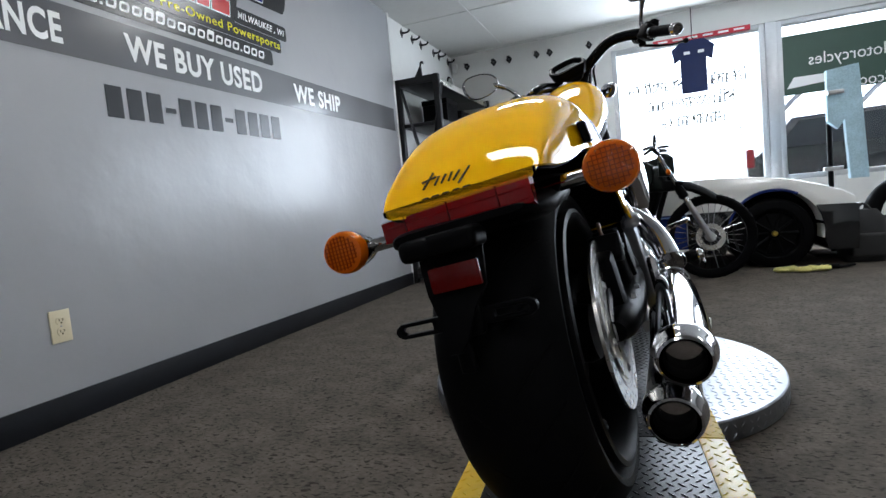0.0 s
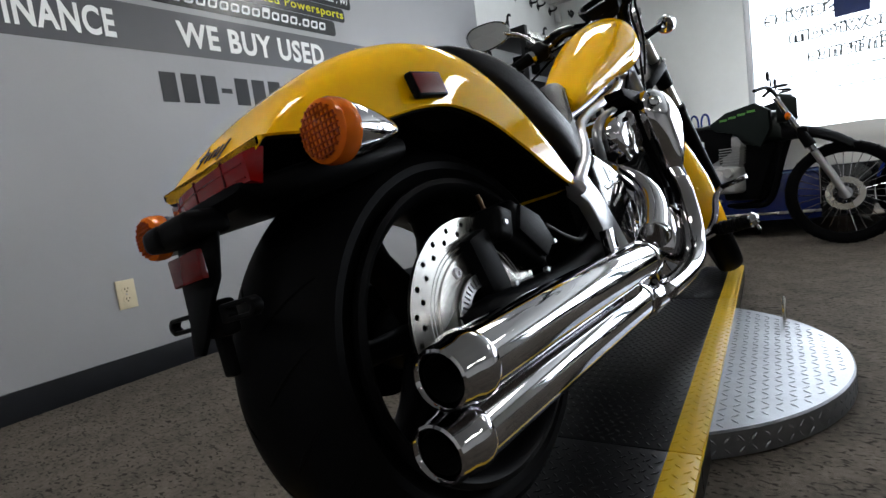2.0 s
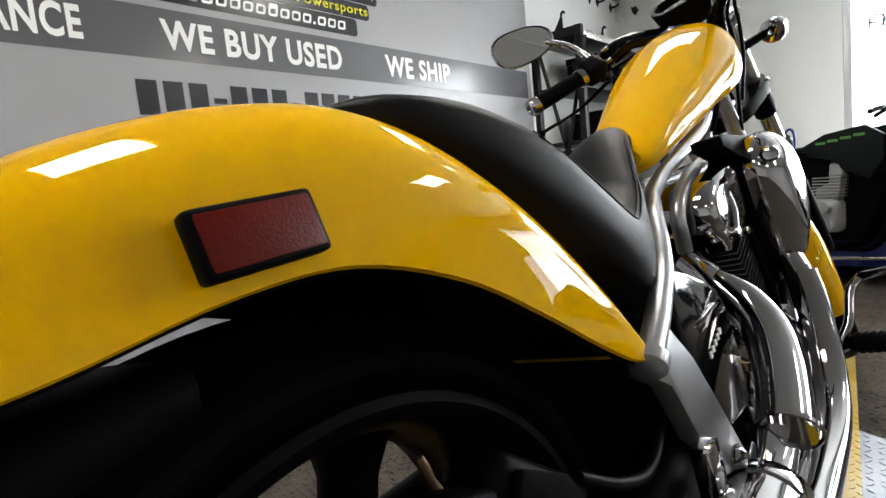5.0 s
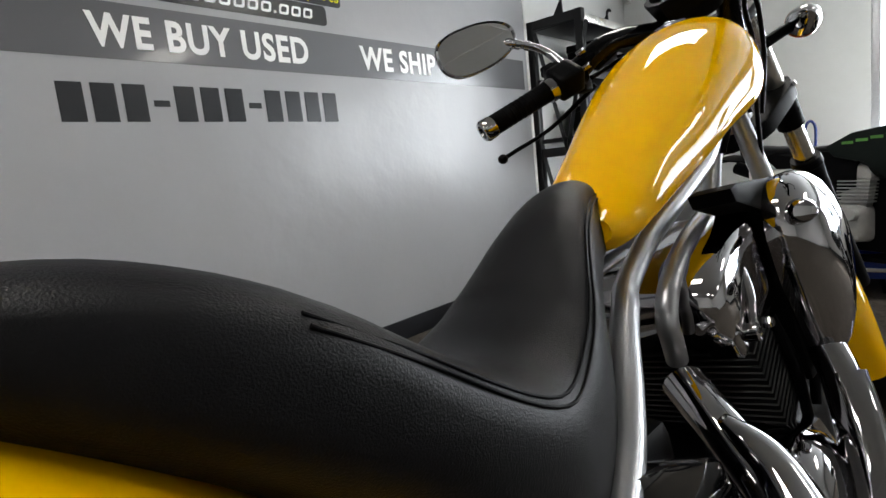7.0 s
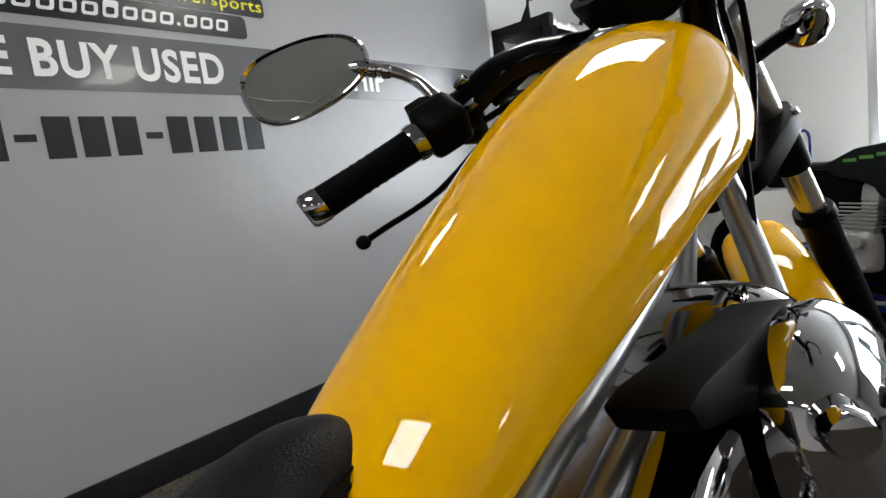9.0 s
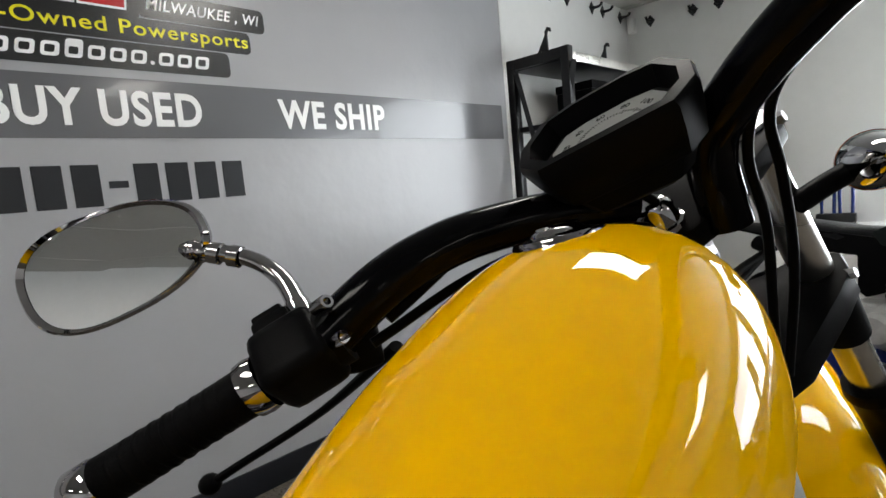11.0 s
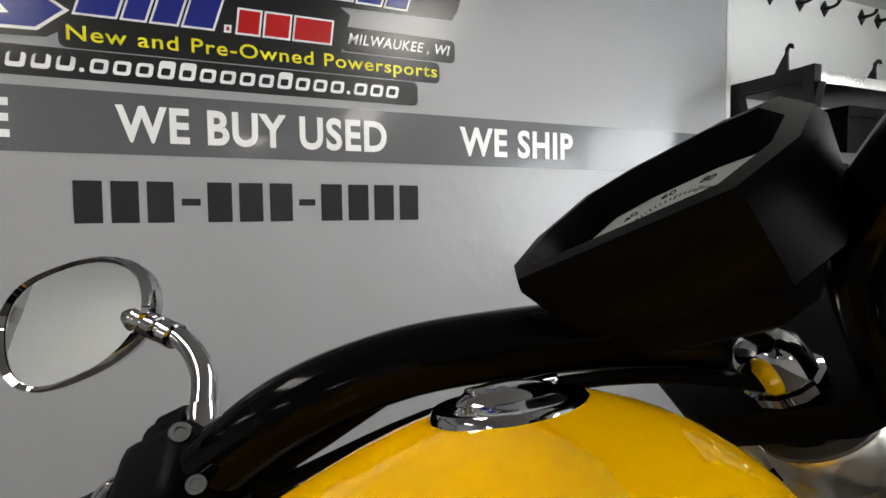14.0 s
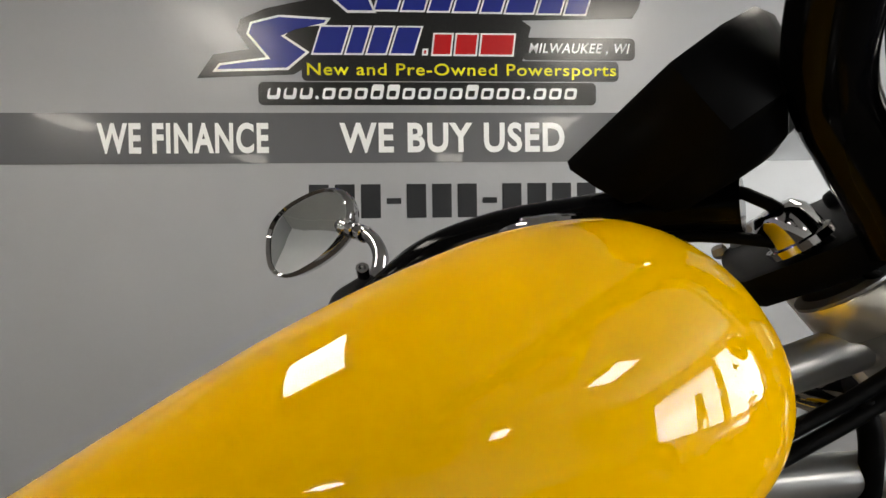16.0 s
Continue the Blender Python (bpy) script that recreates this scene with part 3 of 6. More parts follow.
def rear_fender():
    outer, inner = fender_rings(), fender_rings(0.004)
    bm = loft([a + b[::-1] for a, b in zip(outer, inner)], True, True)
    f = part("rear_fender", bm, YELLOW, bike, "glossy bright yellow steel rear fender")
    # near-black sheet puts the shade under the fender into the colour
    part("fender_underside", loft([[v * 1 for v in r] for r in fender_rings(0.010)], False, False), VOID, f)
    for sx in (-1, 1):
        m = at(0.011 + sx * 0.1465, -0.037, 0.660) @ pose(0, 0, 0, 0, sx * -6, sx * 1.5) @ pose(0, 0, 0, 6, 0, 0)
        rf = part("side_reflector", rbox(0.012, 0.066, 0.036, (0, 0, 0), 0.004, 3, None), PLASTIC, f)
        moved_me(rf, m)
        ln = part("lens", rbox(0.006, 0.0600, 0.030, (sx * 0.0042, 0, 0), 0.003, 2), REFLEX, rf, "moulded red reflector lens")
        moved_me(ln, m)
    # name decals, drawn as plain strokes
    m = at(-0.004, -0.2510, 0.6290) @ pose(0, 0, 0, 54, 0, 0)
    for k, (x, y, l, a) in enumerate(((-0.027, 0.004, 0.03, 62), (-0.014, 0.0, 0.016, 70), (-0.004, 0.0, 0.016, 66), (0.006, 0.0, 0.016, 72), (0.015, -0.001, 0.018, 60), (0.026, -0.004, 0.030, 58), (-0.026, 0.006, 0.022, 10))):
        part("decal_stroke", rbox(l, 0.0028, 0.0012, (0, 0, 0), 0, m=None), LOGOBLACK, f).data.transform(m @ at(x, y, 0.0) @ pose(0, 0, 0, 0, 0, a))
    for k in range(5):
        part("decal_stroke", rbox(0.010, 0.009, 0.0012, (0, 0, 0), 0), LOGOBLACK, f).data.transform(m @ at(-0.030 + 0.015 * k, -0.030, 0.0))
    return f


def moved_me(ob, m):
    ob.data.transform(m)


rear_fender()


def tail():
    # black tail moulding under the fender edge
    rings = []
    for y, z, hw, h in ((-0.330, 0.560, 0.088, 0.010), (-0.318, 0.556, 0.098, 0.026), (-0.27, 0.558, 0.116, 0.040), (-0.18, 0.575, 0.122, 0.046), (-0.10, 0.590, 0.110, 0.036)):
        rings.append([Vector((hw * math.copysign(abs(math.cos(t)) ** 0.35, math.cos(t)), y, z + h * 0.5 * math.copysign(abs(math.sin(t)) ** 0.6, math.sin(t)))) for t in (2 * math.pi * i / 24 for i in range(24))])
    tl = part("tail_moulding", moved(loft(rings), at(0.008, 0.036, 0)), PLASTIC, bike, "black plastic tail moulding")
    # tail light wraps round the fender edge
    def strip(y, z0, z1, w, depth):
        out = []
        for k in range(17):
            u = -1 + 2 * k / 16
            x = w * u
            yy = y - 0.014 * u + 0.010 * u * u
            out.append([Vector((x, yy, z0)), Vector((x, yy - depth, z0 + 0.004)), Vector((x, yy - depth * 1.05, z1 - 0.006)), Vector((x, yy - depth * 0.4 + 0.008, z1)), Vector((x, yy + 0.012, z1))])
        return loft(out)
    tli = part("tail_light", strip(-0.273, 0.557, 0.597, 0.110, 0.013), RED, tl, "dark red moulded tail light lens")
    for u in (-0.62, 0.0, 0.62):
        part("lens_joint", rbox(0.0022, 0.004, 0.034, (0.110 * u, -0.2860 - 0.014 * u + 0.010 * u * u, 0.577), 0.0008, 1), DARKRED, tli)
    for zz in (0.566, 0.581):
        part("lens_rib", sweep([(0.110 * u, -0.2863 - 0.014 * u + 0.010 * u * u, zz) for u in (-0.95, -0.5, 0, 0.5, 0.95)], 0.0012, 6, 4), RED, tli)
    for sx in (-1, 1):
        o = Vector((0.199, -0.250, 0.578)) if sx > 0 else Vector((-0.178, -0.256, 0.567))
        m = at(*o)
        st = part("signal_stalk", sweep([(sx * 0.09, -0.205, o.z), (sx * 0.14, -0.214, o.z), (o.x - sx * 0.008, -0.218, o.z)], 0.011, 14, 3), CHROME, bike)
        body = lathe([(0.0, 0.088), (0.004, 0.086), (0.012, 0.070), (0.022, 0.045), (0.029, 0.018), (0.0312, 0.0), (0.0312, -0.004)], 36, (0, 1, 0), o)
        sg = part("turn_signal", body, CHROME, bike, "chrome bullet turn signal")
        prof = [(0.032, 0.004), (0.0328, 0.0), (0.0328, -0.009), (0.031, -0.014), (0.026, -0.0165), (0.013, -0.018), (0.0, -0.0185)]
        part("lens", lathe(prof, 36, (0, 1, 0), o), AMBER, sg, "ribbed amber lens")
        ribs = []
        for k in range(-5, 6):
            h = math.sqrt(max(0, 0.0262 ** 2 - (k * 0.0058) ** 2))
            if h > 0.006:
                ribs.append(rbox(2 * h, 0.002, 0.0012, (0, -0.0186, k * 0.0058), 0))
                ribs.append(rbox(0.0012, 0.002, 2 * h, (k * 0.0058, -0.0186, 0), 0))
        tagged(part("lens_pattern", moved(merge(*ribs), m), RIB, sg), kind="stuff")
    # licence bracket with lamp, reflector and looped ends
    br = part("licence_bracket", prism([(-0.046, 0.0), (0.046, 0.0), (0.040, -0.07), (0.020, -0.098), (0.004, -0.135), (-0.008, -0.152), (-0.026, -0.152), (-0.030, -0.105), (-0.040, -0.07)], 0.006, at(-0.008, -0.292, 0.545) @ pose(0, 0, 0, -10, 0, 0) @ XZ, 0.002), PLASTIC, bike, "black steel licence plate bracket")
    part("lamp_housing", merge(rbox(0.080, 0.05, 0.03, (0, -0.302, 0.540), 0.01, 3), rbox(0.046, 0.044, 0.030, (-0.040, -0.308, 0.540), 0.012, 3)), PLASTIC, br)
    part("reflector", rbox(0.066, 0.008, 0.034, (0, -0.318, 0.495), 0.003, 2), DARKRED, br, "rectangular red rear reflector")
    for sx in (-1, 1):
        loop = [(0.0, -0.011), (0.058, -0.011), (0.066, -0.006), (0.068, 0), (0.066, 0.006), (0.058, 0.011), (0.0, 0.011)]
        hole = [(0.014, -0.005), (0.054, -0.005), (0.059, 0), (0.054, 0.005), (0.014, 0.005)]
        m = at(-0.010 + sx * 0.028, -0.302, 0.436) @ pose(0, 0, 0, 0, 0, 0 if sx > 0 else 180) @ XZ
        part("slotted_tab", prism(loop, 0.012, m, 0.003, [hole]), BLACKPAINT, br)
    part("mount", merge(rbox(0.046, 0.022, 0.044, (-0.012, -0.292, 0.432), 0.008, 3), rbox(0.022, 0.012, 0.075, (-0.026, -0.288, 0.398), 0.005, 3)), PLASTIC, br)
    return tl


tail()


def ring_xz(y, zb, zt, hw, n=32, pt=2.2, pb=2.6):
    """A rounded cross section at y, from zb to zt, half as wide as hw; fuller below the middle."""
    zm = zb + (zt - zb) * 0.42
    out = []
    for i in range(n):
        t = 2 * math.pi * i / n
        c, s = math.cos(t), math.sin(t)
        e = 2 / (pt if s > 0 else pb)
        x = hw * math.copysign(abs(c) ** e, c)
        z = zm + ((zt - zm) if s > 0 else (zm - zb)) * math.copysign(abs(s) ** e, s)
        out.append(Vector((x, y, z)))
    return out


def tank():
    sec = spline([(0.622, 0.692, 0.728, 0.0415, 0.026), (0.642, 0.684, 0.752, 0.0575, 0.026), (0.680, 0.695, 0.784, 0.0702, 0.025), (0.746, 0.717, 0.835, 0.0791, 0.024), (0.831, 0.748, 0.893, 0.0971, 0.022), (0.925, 0.781, 0.954, 0.1102, 0.019), (1.001, 0.802, 0.993, 0.1161, 0.018), (1.053, 0.814, 1.011, 0.1145, 0.016), (1.100, 0.828, 1.015, 0.1050, 0.015), (1.138, 0.848, 1.000, 0.0875, 0.0145), (1.163, 0.872, 0.974, 0.066, 0.014), (1.178, 0.900, 0.943, 0.041, 0.0135), (1.183, 0.917, 0.922, 0.018, 0.0135)], 5)
    t = part("fuel_tank", loft([[v + Vector((dx, 0, 0)) for v in ring_xz(y, zb, zt, hw, 40)] for y, zb, zt, hw, dx in sec]), YELLOW, bike, "glossy bright yellow stretched teardrop fuel tank")
    m = at(0.014, 1.072, 1.0035) @ pose(0, 0, 0, 4, 0, 0) @ Matrix.Scale(0.82, 4)
    cap = part("fuel_cap", moved(lathe([(0.037, -0.008), (0.038, 0.010), (0.036, 0.013), (0.030, 0.0132), (0.026, 0.0150), (0.012, 0.0165), (0, 0.017)], 44, (0, 0, 1)), m), CHROME, t, "chrome flip fuel cap")
    part("cap_ridge", moved(merge(rbox(0.013, 0.046, 0.007, (0, 0.003, 0.0185), 0.003, 3), ball(0.018, (0, 0, 0.0135), 20, (1.2, 1.5, 0.5))), m), CHROME, cap)
    return t


tank()


def seat():
    rows = spline([(0.070, 0.766, 0.044, 0.752), (0.115, 0.7735, 0.085, 0.727), (0.187, 0.768, 0.110, 0.674), (0.252, 0.740, 0.121, 0.620), (0.318, 0.690, 0.125, 0.573), (0.374, 0.656, 0.121, 0.530), (0.420, 0.652, 0.108, 0.495), (0.467, 0.673, 0.093, 0.515), (0.490, 0.6905, 0.084, 0.544), (0.514, 0.710, 0.074, 0.584), (0.551, 0.740, 0.060, 0.624), (0.589, 0.762, 0.048, 0.654), (0.626, 0.772, 0.037, 0.674), (0.654, 0.768, 0.027, 0.689), (0.669, 0.750, 0.015, 0.704)], 5)
    rings = []
    for y, z, hw, zb in rows:
        r = []
        for i in range(32):
            t = 2 * math.pi * i / 32
            c, q = math.cos(t), math.sin(t)
            x = hw * math.copysign(abs(c) ** (0.85 if q > 0 else 0.35), c)
            zm = z - min(0.052, 0.5 * (z - zb))
            r.append(Vector((x + 0.030 - 0.010 * max(0.0, min(1.0, (y - 0.50) / 0.12)), y, zm + (z - zm) * q ** 0.8 if q > 0 else zm - (zm - zb) * abs(q) ** 0.6)))
        rings.append(r)
    s = part("seat", loft(rings), LEATHER, bike, "smooth black vinyl solo saddle with side piping")
    for sx in (-1, 1):
        for ang in (0.42, 0.30):
            pts = []
            for y, z, hw, zb in rows[14:72:4]:
                zm = z - min(0.052, 0.5 * (z - zb))
                pts.append((sx * hw * math.cos(ang) ** 0.85 + 0.030 - 0.010 * max(0.0, min(1.0, (y - 0.50) / 0.12)), y, zm + (z - zm) * math.sin(ang) ** 0.8 + 0.0004))
            part("piping", sweep(pts, 0.0012, 8, 3), PLASTIC, s)
    return s


seat()


def mufflers():
    for n, (x, z, r) in enumerate(((0.220, 0.314, 0.0375), (0.191, 0.237, 0.0375))):
        pts = [(x, -0.190, z), (x, 0.0, z + 0.003), (x - 0.005, 0.2, z + 0.002), (x - 0.012, 0.36, z - 0.002)]
        m = part("muffler", sweep(pts, [r, r, r, r * 0.97], 40, 4), CHROME, bike, "long polished chrome exhaust muffler")
        part("end_cap", lathe([(0.0255, 0.02), (0.0255, -0.030), (0.0268, -0.036), (0.0295, -0.0395), (0.0325, -0.038), (0.0345, -0.032), (0.0355, -0.022), (0.0385, -0.012), (0.0402, -0.002), (0.0402, 0.006), (0.038, 0.010)], 40, (0, 1, 0), (x, -0.193, z)), CHROME, m, "stepped chrome end cap")
        part("bore", lathe([(0.0246, -0.033), (0.0246, 0.03), (0, 0.03)], 32, (0, 1, 0), (x, -0.193, z)), VOID, m)
        part("clamp", lathe([(r * 0.97, 0.36), (r * 1.03, 0.362), (r * 1.03, 0.382), (r * 0.9, 0.39), (0.028, 0.40)], 40, (0, 1, 0), (x - 0.012, 0, z - 0.002)), CHROME, m)
    up = part("exhaust_header", sweep([(0.207, 0.38, 0.318), (0.205, 0.43, 0.330), (0.202, 0.49, 0.358), (0.190, 0.55, 0.395), (0.166, 0.60, 0.440), (0.125, 0.63, 0.490), (0.08, 0.67, 0.525)], 0.022, 20), CHROME, bike, "chrome header pipe of the rear cylinder")
    part("heat_shield", sweep([(0.134, 0.612, 0.512), (0.150, 0.617, 0.488), (0.168, 0.612, 0.462), (0.190, 0.585, 0.427), (0.205, 0.538, 0.394), (0.214, 0.482, 0.360), (0.217, 0.455, 0.346)], [0.007, 0.018, 0.024, 0.028, 0.029, 0.030, 0.030], 24, flat=0.85), CHROME, up)
    part("shield_clamp", lathe([(0.0305, -0.004), (0.0325, -0.003), (0.0325, 0.003), (0.0305, 0.004)], 24, (0.05, -0.87, -0.46), (0.2165, 0.458, 0.3475)), CHROME, up)
    lo = part("exhaust_header", sweep([(0.20, 0.38, 0.228), (0.198, 0.46, 0.225), (0.192, 0.62, 0.222), (0.188, 0.73, 0.232), (0.184, 0.81, 0.262), (0.179, 0.862, 0.318), (0.170, 0.900, 0.40), (0.158, 0.925, 0.46), (0.13, 0.950, 0.505), (0.07, 0.985, 0.53)], 0.0225, 20), CHROME, bike, "chrome header pipe of the front cylinder")
    part("heat_shield", sweep([(0.208, 0.45, 0.228), (0.200, 0.62, 0.226), (0.196, 0.73, 0.237), (0.191, 0.80, 0.264), (0.186, 0.852, 0.318), (0.177, 0.890, 0.40), (0.168, 0.910, 0.445)], 0.0255, 20, flat=0.8), CHROME, lo)
    part("hanger", merge(rbox(0.02, 0.09, 0.05, (0.20, 0.30, 0.28), 0.006), rbox(0.02, 0.03, 0.12, (0.18, 0.33, 0.33), 0.006)), CHROME, bike)


mufflers()


def chassis():
    for sx in (-1, 1):
        part("frame_tube", sweep([(sx * 0.164, 0.295, 0.482), (sx * 0.154, 0.355, 0.510), (sx * 0.142, 0.405, 0.529), (sx * 0.128, 0.458, 0.553), (sx * 0.112, 0.505, 0.583), (sx * 0.092, 0.555, 0.613), (sx * 0.078, 0.595, 0.632), (sx * 0.066, 0.625, 0.643), (sx * 0.056, 0.68, 0.662), (sx * 0.050, 0.74, 0.684), (sx * 0.048, 0.82, 0.709), (sx * 0.045, 0.90, 0.735), (sx * 0.042, 1.0, 0.768), (sx * 0.03, 1.10, 0.81)], 0.0130, 18), SILVER, bike, "silver painted frame rail")
        part("frame_loop", sweep([(sx * 0.066, 0.880, 0.690), (sx * 0.076, 0.765, 0.664), (sx * 0.082, 0.690, 0.632), (sx * 0.082, 0.664, 0.600), (sx * 0.080, 0.668, 0.572), (sx * 0.074, 0.682, 0.545)], 0.0115, 14), SILVER, bike)
        plate = prism([(0.292, 0.470), (0.312, 0.496), (0.352, 0.504), (0.394, 0.456), (0.430, 0.394), (0.470, 0.320), (0.520, 0.245), (0.450, 0.225), (0.405, 0.285), (0.380, 0.335), (0.356, 0.393), (0.330, 0.445)], 0.024, at(sx * 0.153, 0, 0) @ YZ, 0.005)
        part("tube_collar", lathe([(0, -0.012), (0.012, -0.0115), (0.0175, -0.008), (0.0185, -0.002), (0.0185, 0.006), (0.0162, 0.008)], 20, (-sx * 0.13, 0.86, 0.45), (sx * 0.164, 0.297, 0.483)), SILVER, bike)
        part("pivot_bolt", lathe([(0, 0.010), (0.009, 0.010), (0.0125, 0.007), (0.014, 0.003), (0.018, 0.002), (0.018, 0)], 24, (sx, 0, 0), (sx * 0.165, 0.440, 0.318)), CHROME, bike)
        part("pivot_plate", plate, SILVER, bike, "silver cast frame plate")
        part("down_tube", sweep([(sx * 0.016, 1.292, 0.862), (sx * 0.03, 1.275, 0.80), (sx * 0.055, 1.245, 0.66), (sx * 0.08, 1.20, 0.48), (sx * 0.09, 1.12, 0.25), (sx * 0.10, 0.88, 0.165), (sx * 0.115, 0.60, 0.16)], 0.017, 16), SILVER, bike)
    hd = Vector((0, 0.575, -0.818))
    ho = Vector((0.003, 1.234, 1.003))
    hs = part("head_stock", lathe([(0.024, 0.03), (0.0305, 0.032), (0.0305, 0.060), (0.028, 0.064), (0.0255, 0.075), (0.0255, 0.15), (0.029, 0.165), (0.029, 0.19), (0.024, 0.195)], 36, hd, ho), SILVER, bike, "silver steering head casting")
    part("bearing_collar", lathe([(0.031, 0.034), (0.0322, 0.036), (0.0322, 0.058), (0.031, 0.060)], 36, hd, ho), BRUSHED, hs)
    part("backbone_tube", sweep([(0.0, 0.98, 0.84), (0.0, 1.12, 0.892), (0.0, 1.225, 0.925), (0.0, 1.285, 0.946)], [0.016, 0.0155, 0.0150, 0.0165], 20), SILVER, bike, "silver painted backbone tube")
    part("weld_bead", lathe([(0.0150, 0), (0.0180, 0.003), (0.0185, 0.007), (0.0160, 0.010)], 24, (0, 0.06, 0.021), (0, 1.254, 0.935)), SILVER, bike)
    part("lower_brace_tube", sweep([(0.014, 1.00, 0.82), (0.014, 1.12, 0.850), (0.014, 1.20, 0.858), (0.012, 1.275, 0.861)], 0.0135, 20), SILVER, bike, "silver painted lower brace tube")
    part("weld_bead", lathe([(0.0135, 0), (0.0158, 0.002), (0.0158, 0.005), (0.0135, 0.007)], 24, (0, 1, 0.04), (0.012, 1.258, 0.8602)), SILVER, bike)
    part("neck_casting", rbox(0.05, 0.05, 0.10, (0.0, 1.302, 0.868), 0.016, 3, pose(0, 0, 0, 33, 0, 0)), SILVER, bike, "silver cast frame neck")
    for dz in (0.0, 0.011):
        part("brake_pipe", sweep([(0.035, 1.06, 0.80), (0.034, 1.16, 0.862 + dz), (0.032, 1.225, 0.895 + dz), (0.034, 1.28, 0.925 + dz), (0.05, 1.33, 0.95)], 0.0045, 10, 5), BLACKPAINT, bike)
    part("wiring_loom", sweep([(0.030, 1.232, 0.905), (0.027, 1.236, 0.88), (0.02, 1.232, 0.84), (0.0, 1.22, 0.78)], 0.006, 10, 4), BLACKPAINT, bike)
    part("seat_mount", rbox(0.19, 0.14, 0.03, (0, 0.42, 0.60), 0.01), BLACKPAINT, bike)
    # the sheet and the block below are added to black out the gap here
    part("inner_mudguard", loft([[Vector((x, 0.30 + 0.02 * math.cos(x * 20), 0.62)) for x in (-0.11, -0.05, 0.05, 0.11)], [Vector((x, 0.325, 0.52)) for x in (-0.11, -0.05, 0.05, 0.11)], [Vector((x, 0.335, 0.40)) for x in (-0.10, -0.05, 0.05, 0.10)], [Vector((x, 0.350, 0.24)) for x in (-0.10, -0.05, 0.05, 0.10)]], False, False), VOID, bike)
    part("gap_block", rbox(0.21, 0.20, 0.30, (0, 0.48, 0.38), 0.02, 2), BLACKPAINT, bike, "black block filling the gap behind the frame plates")


chassis()


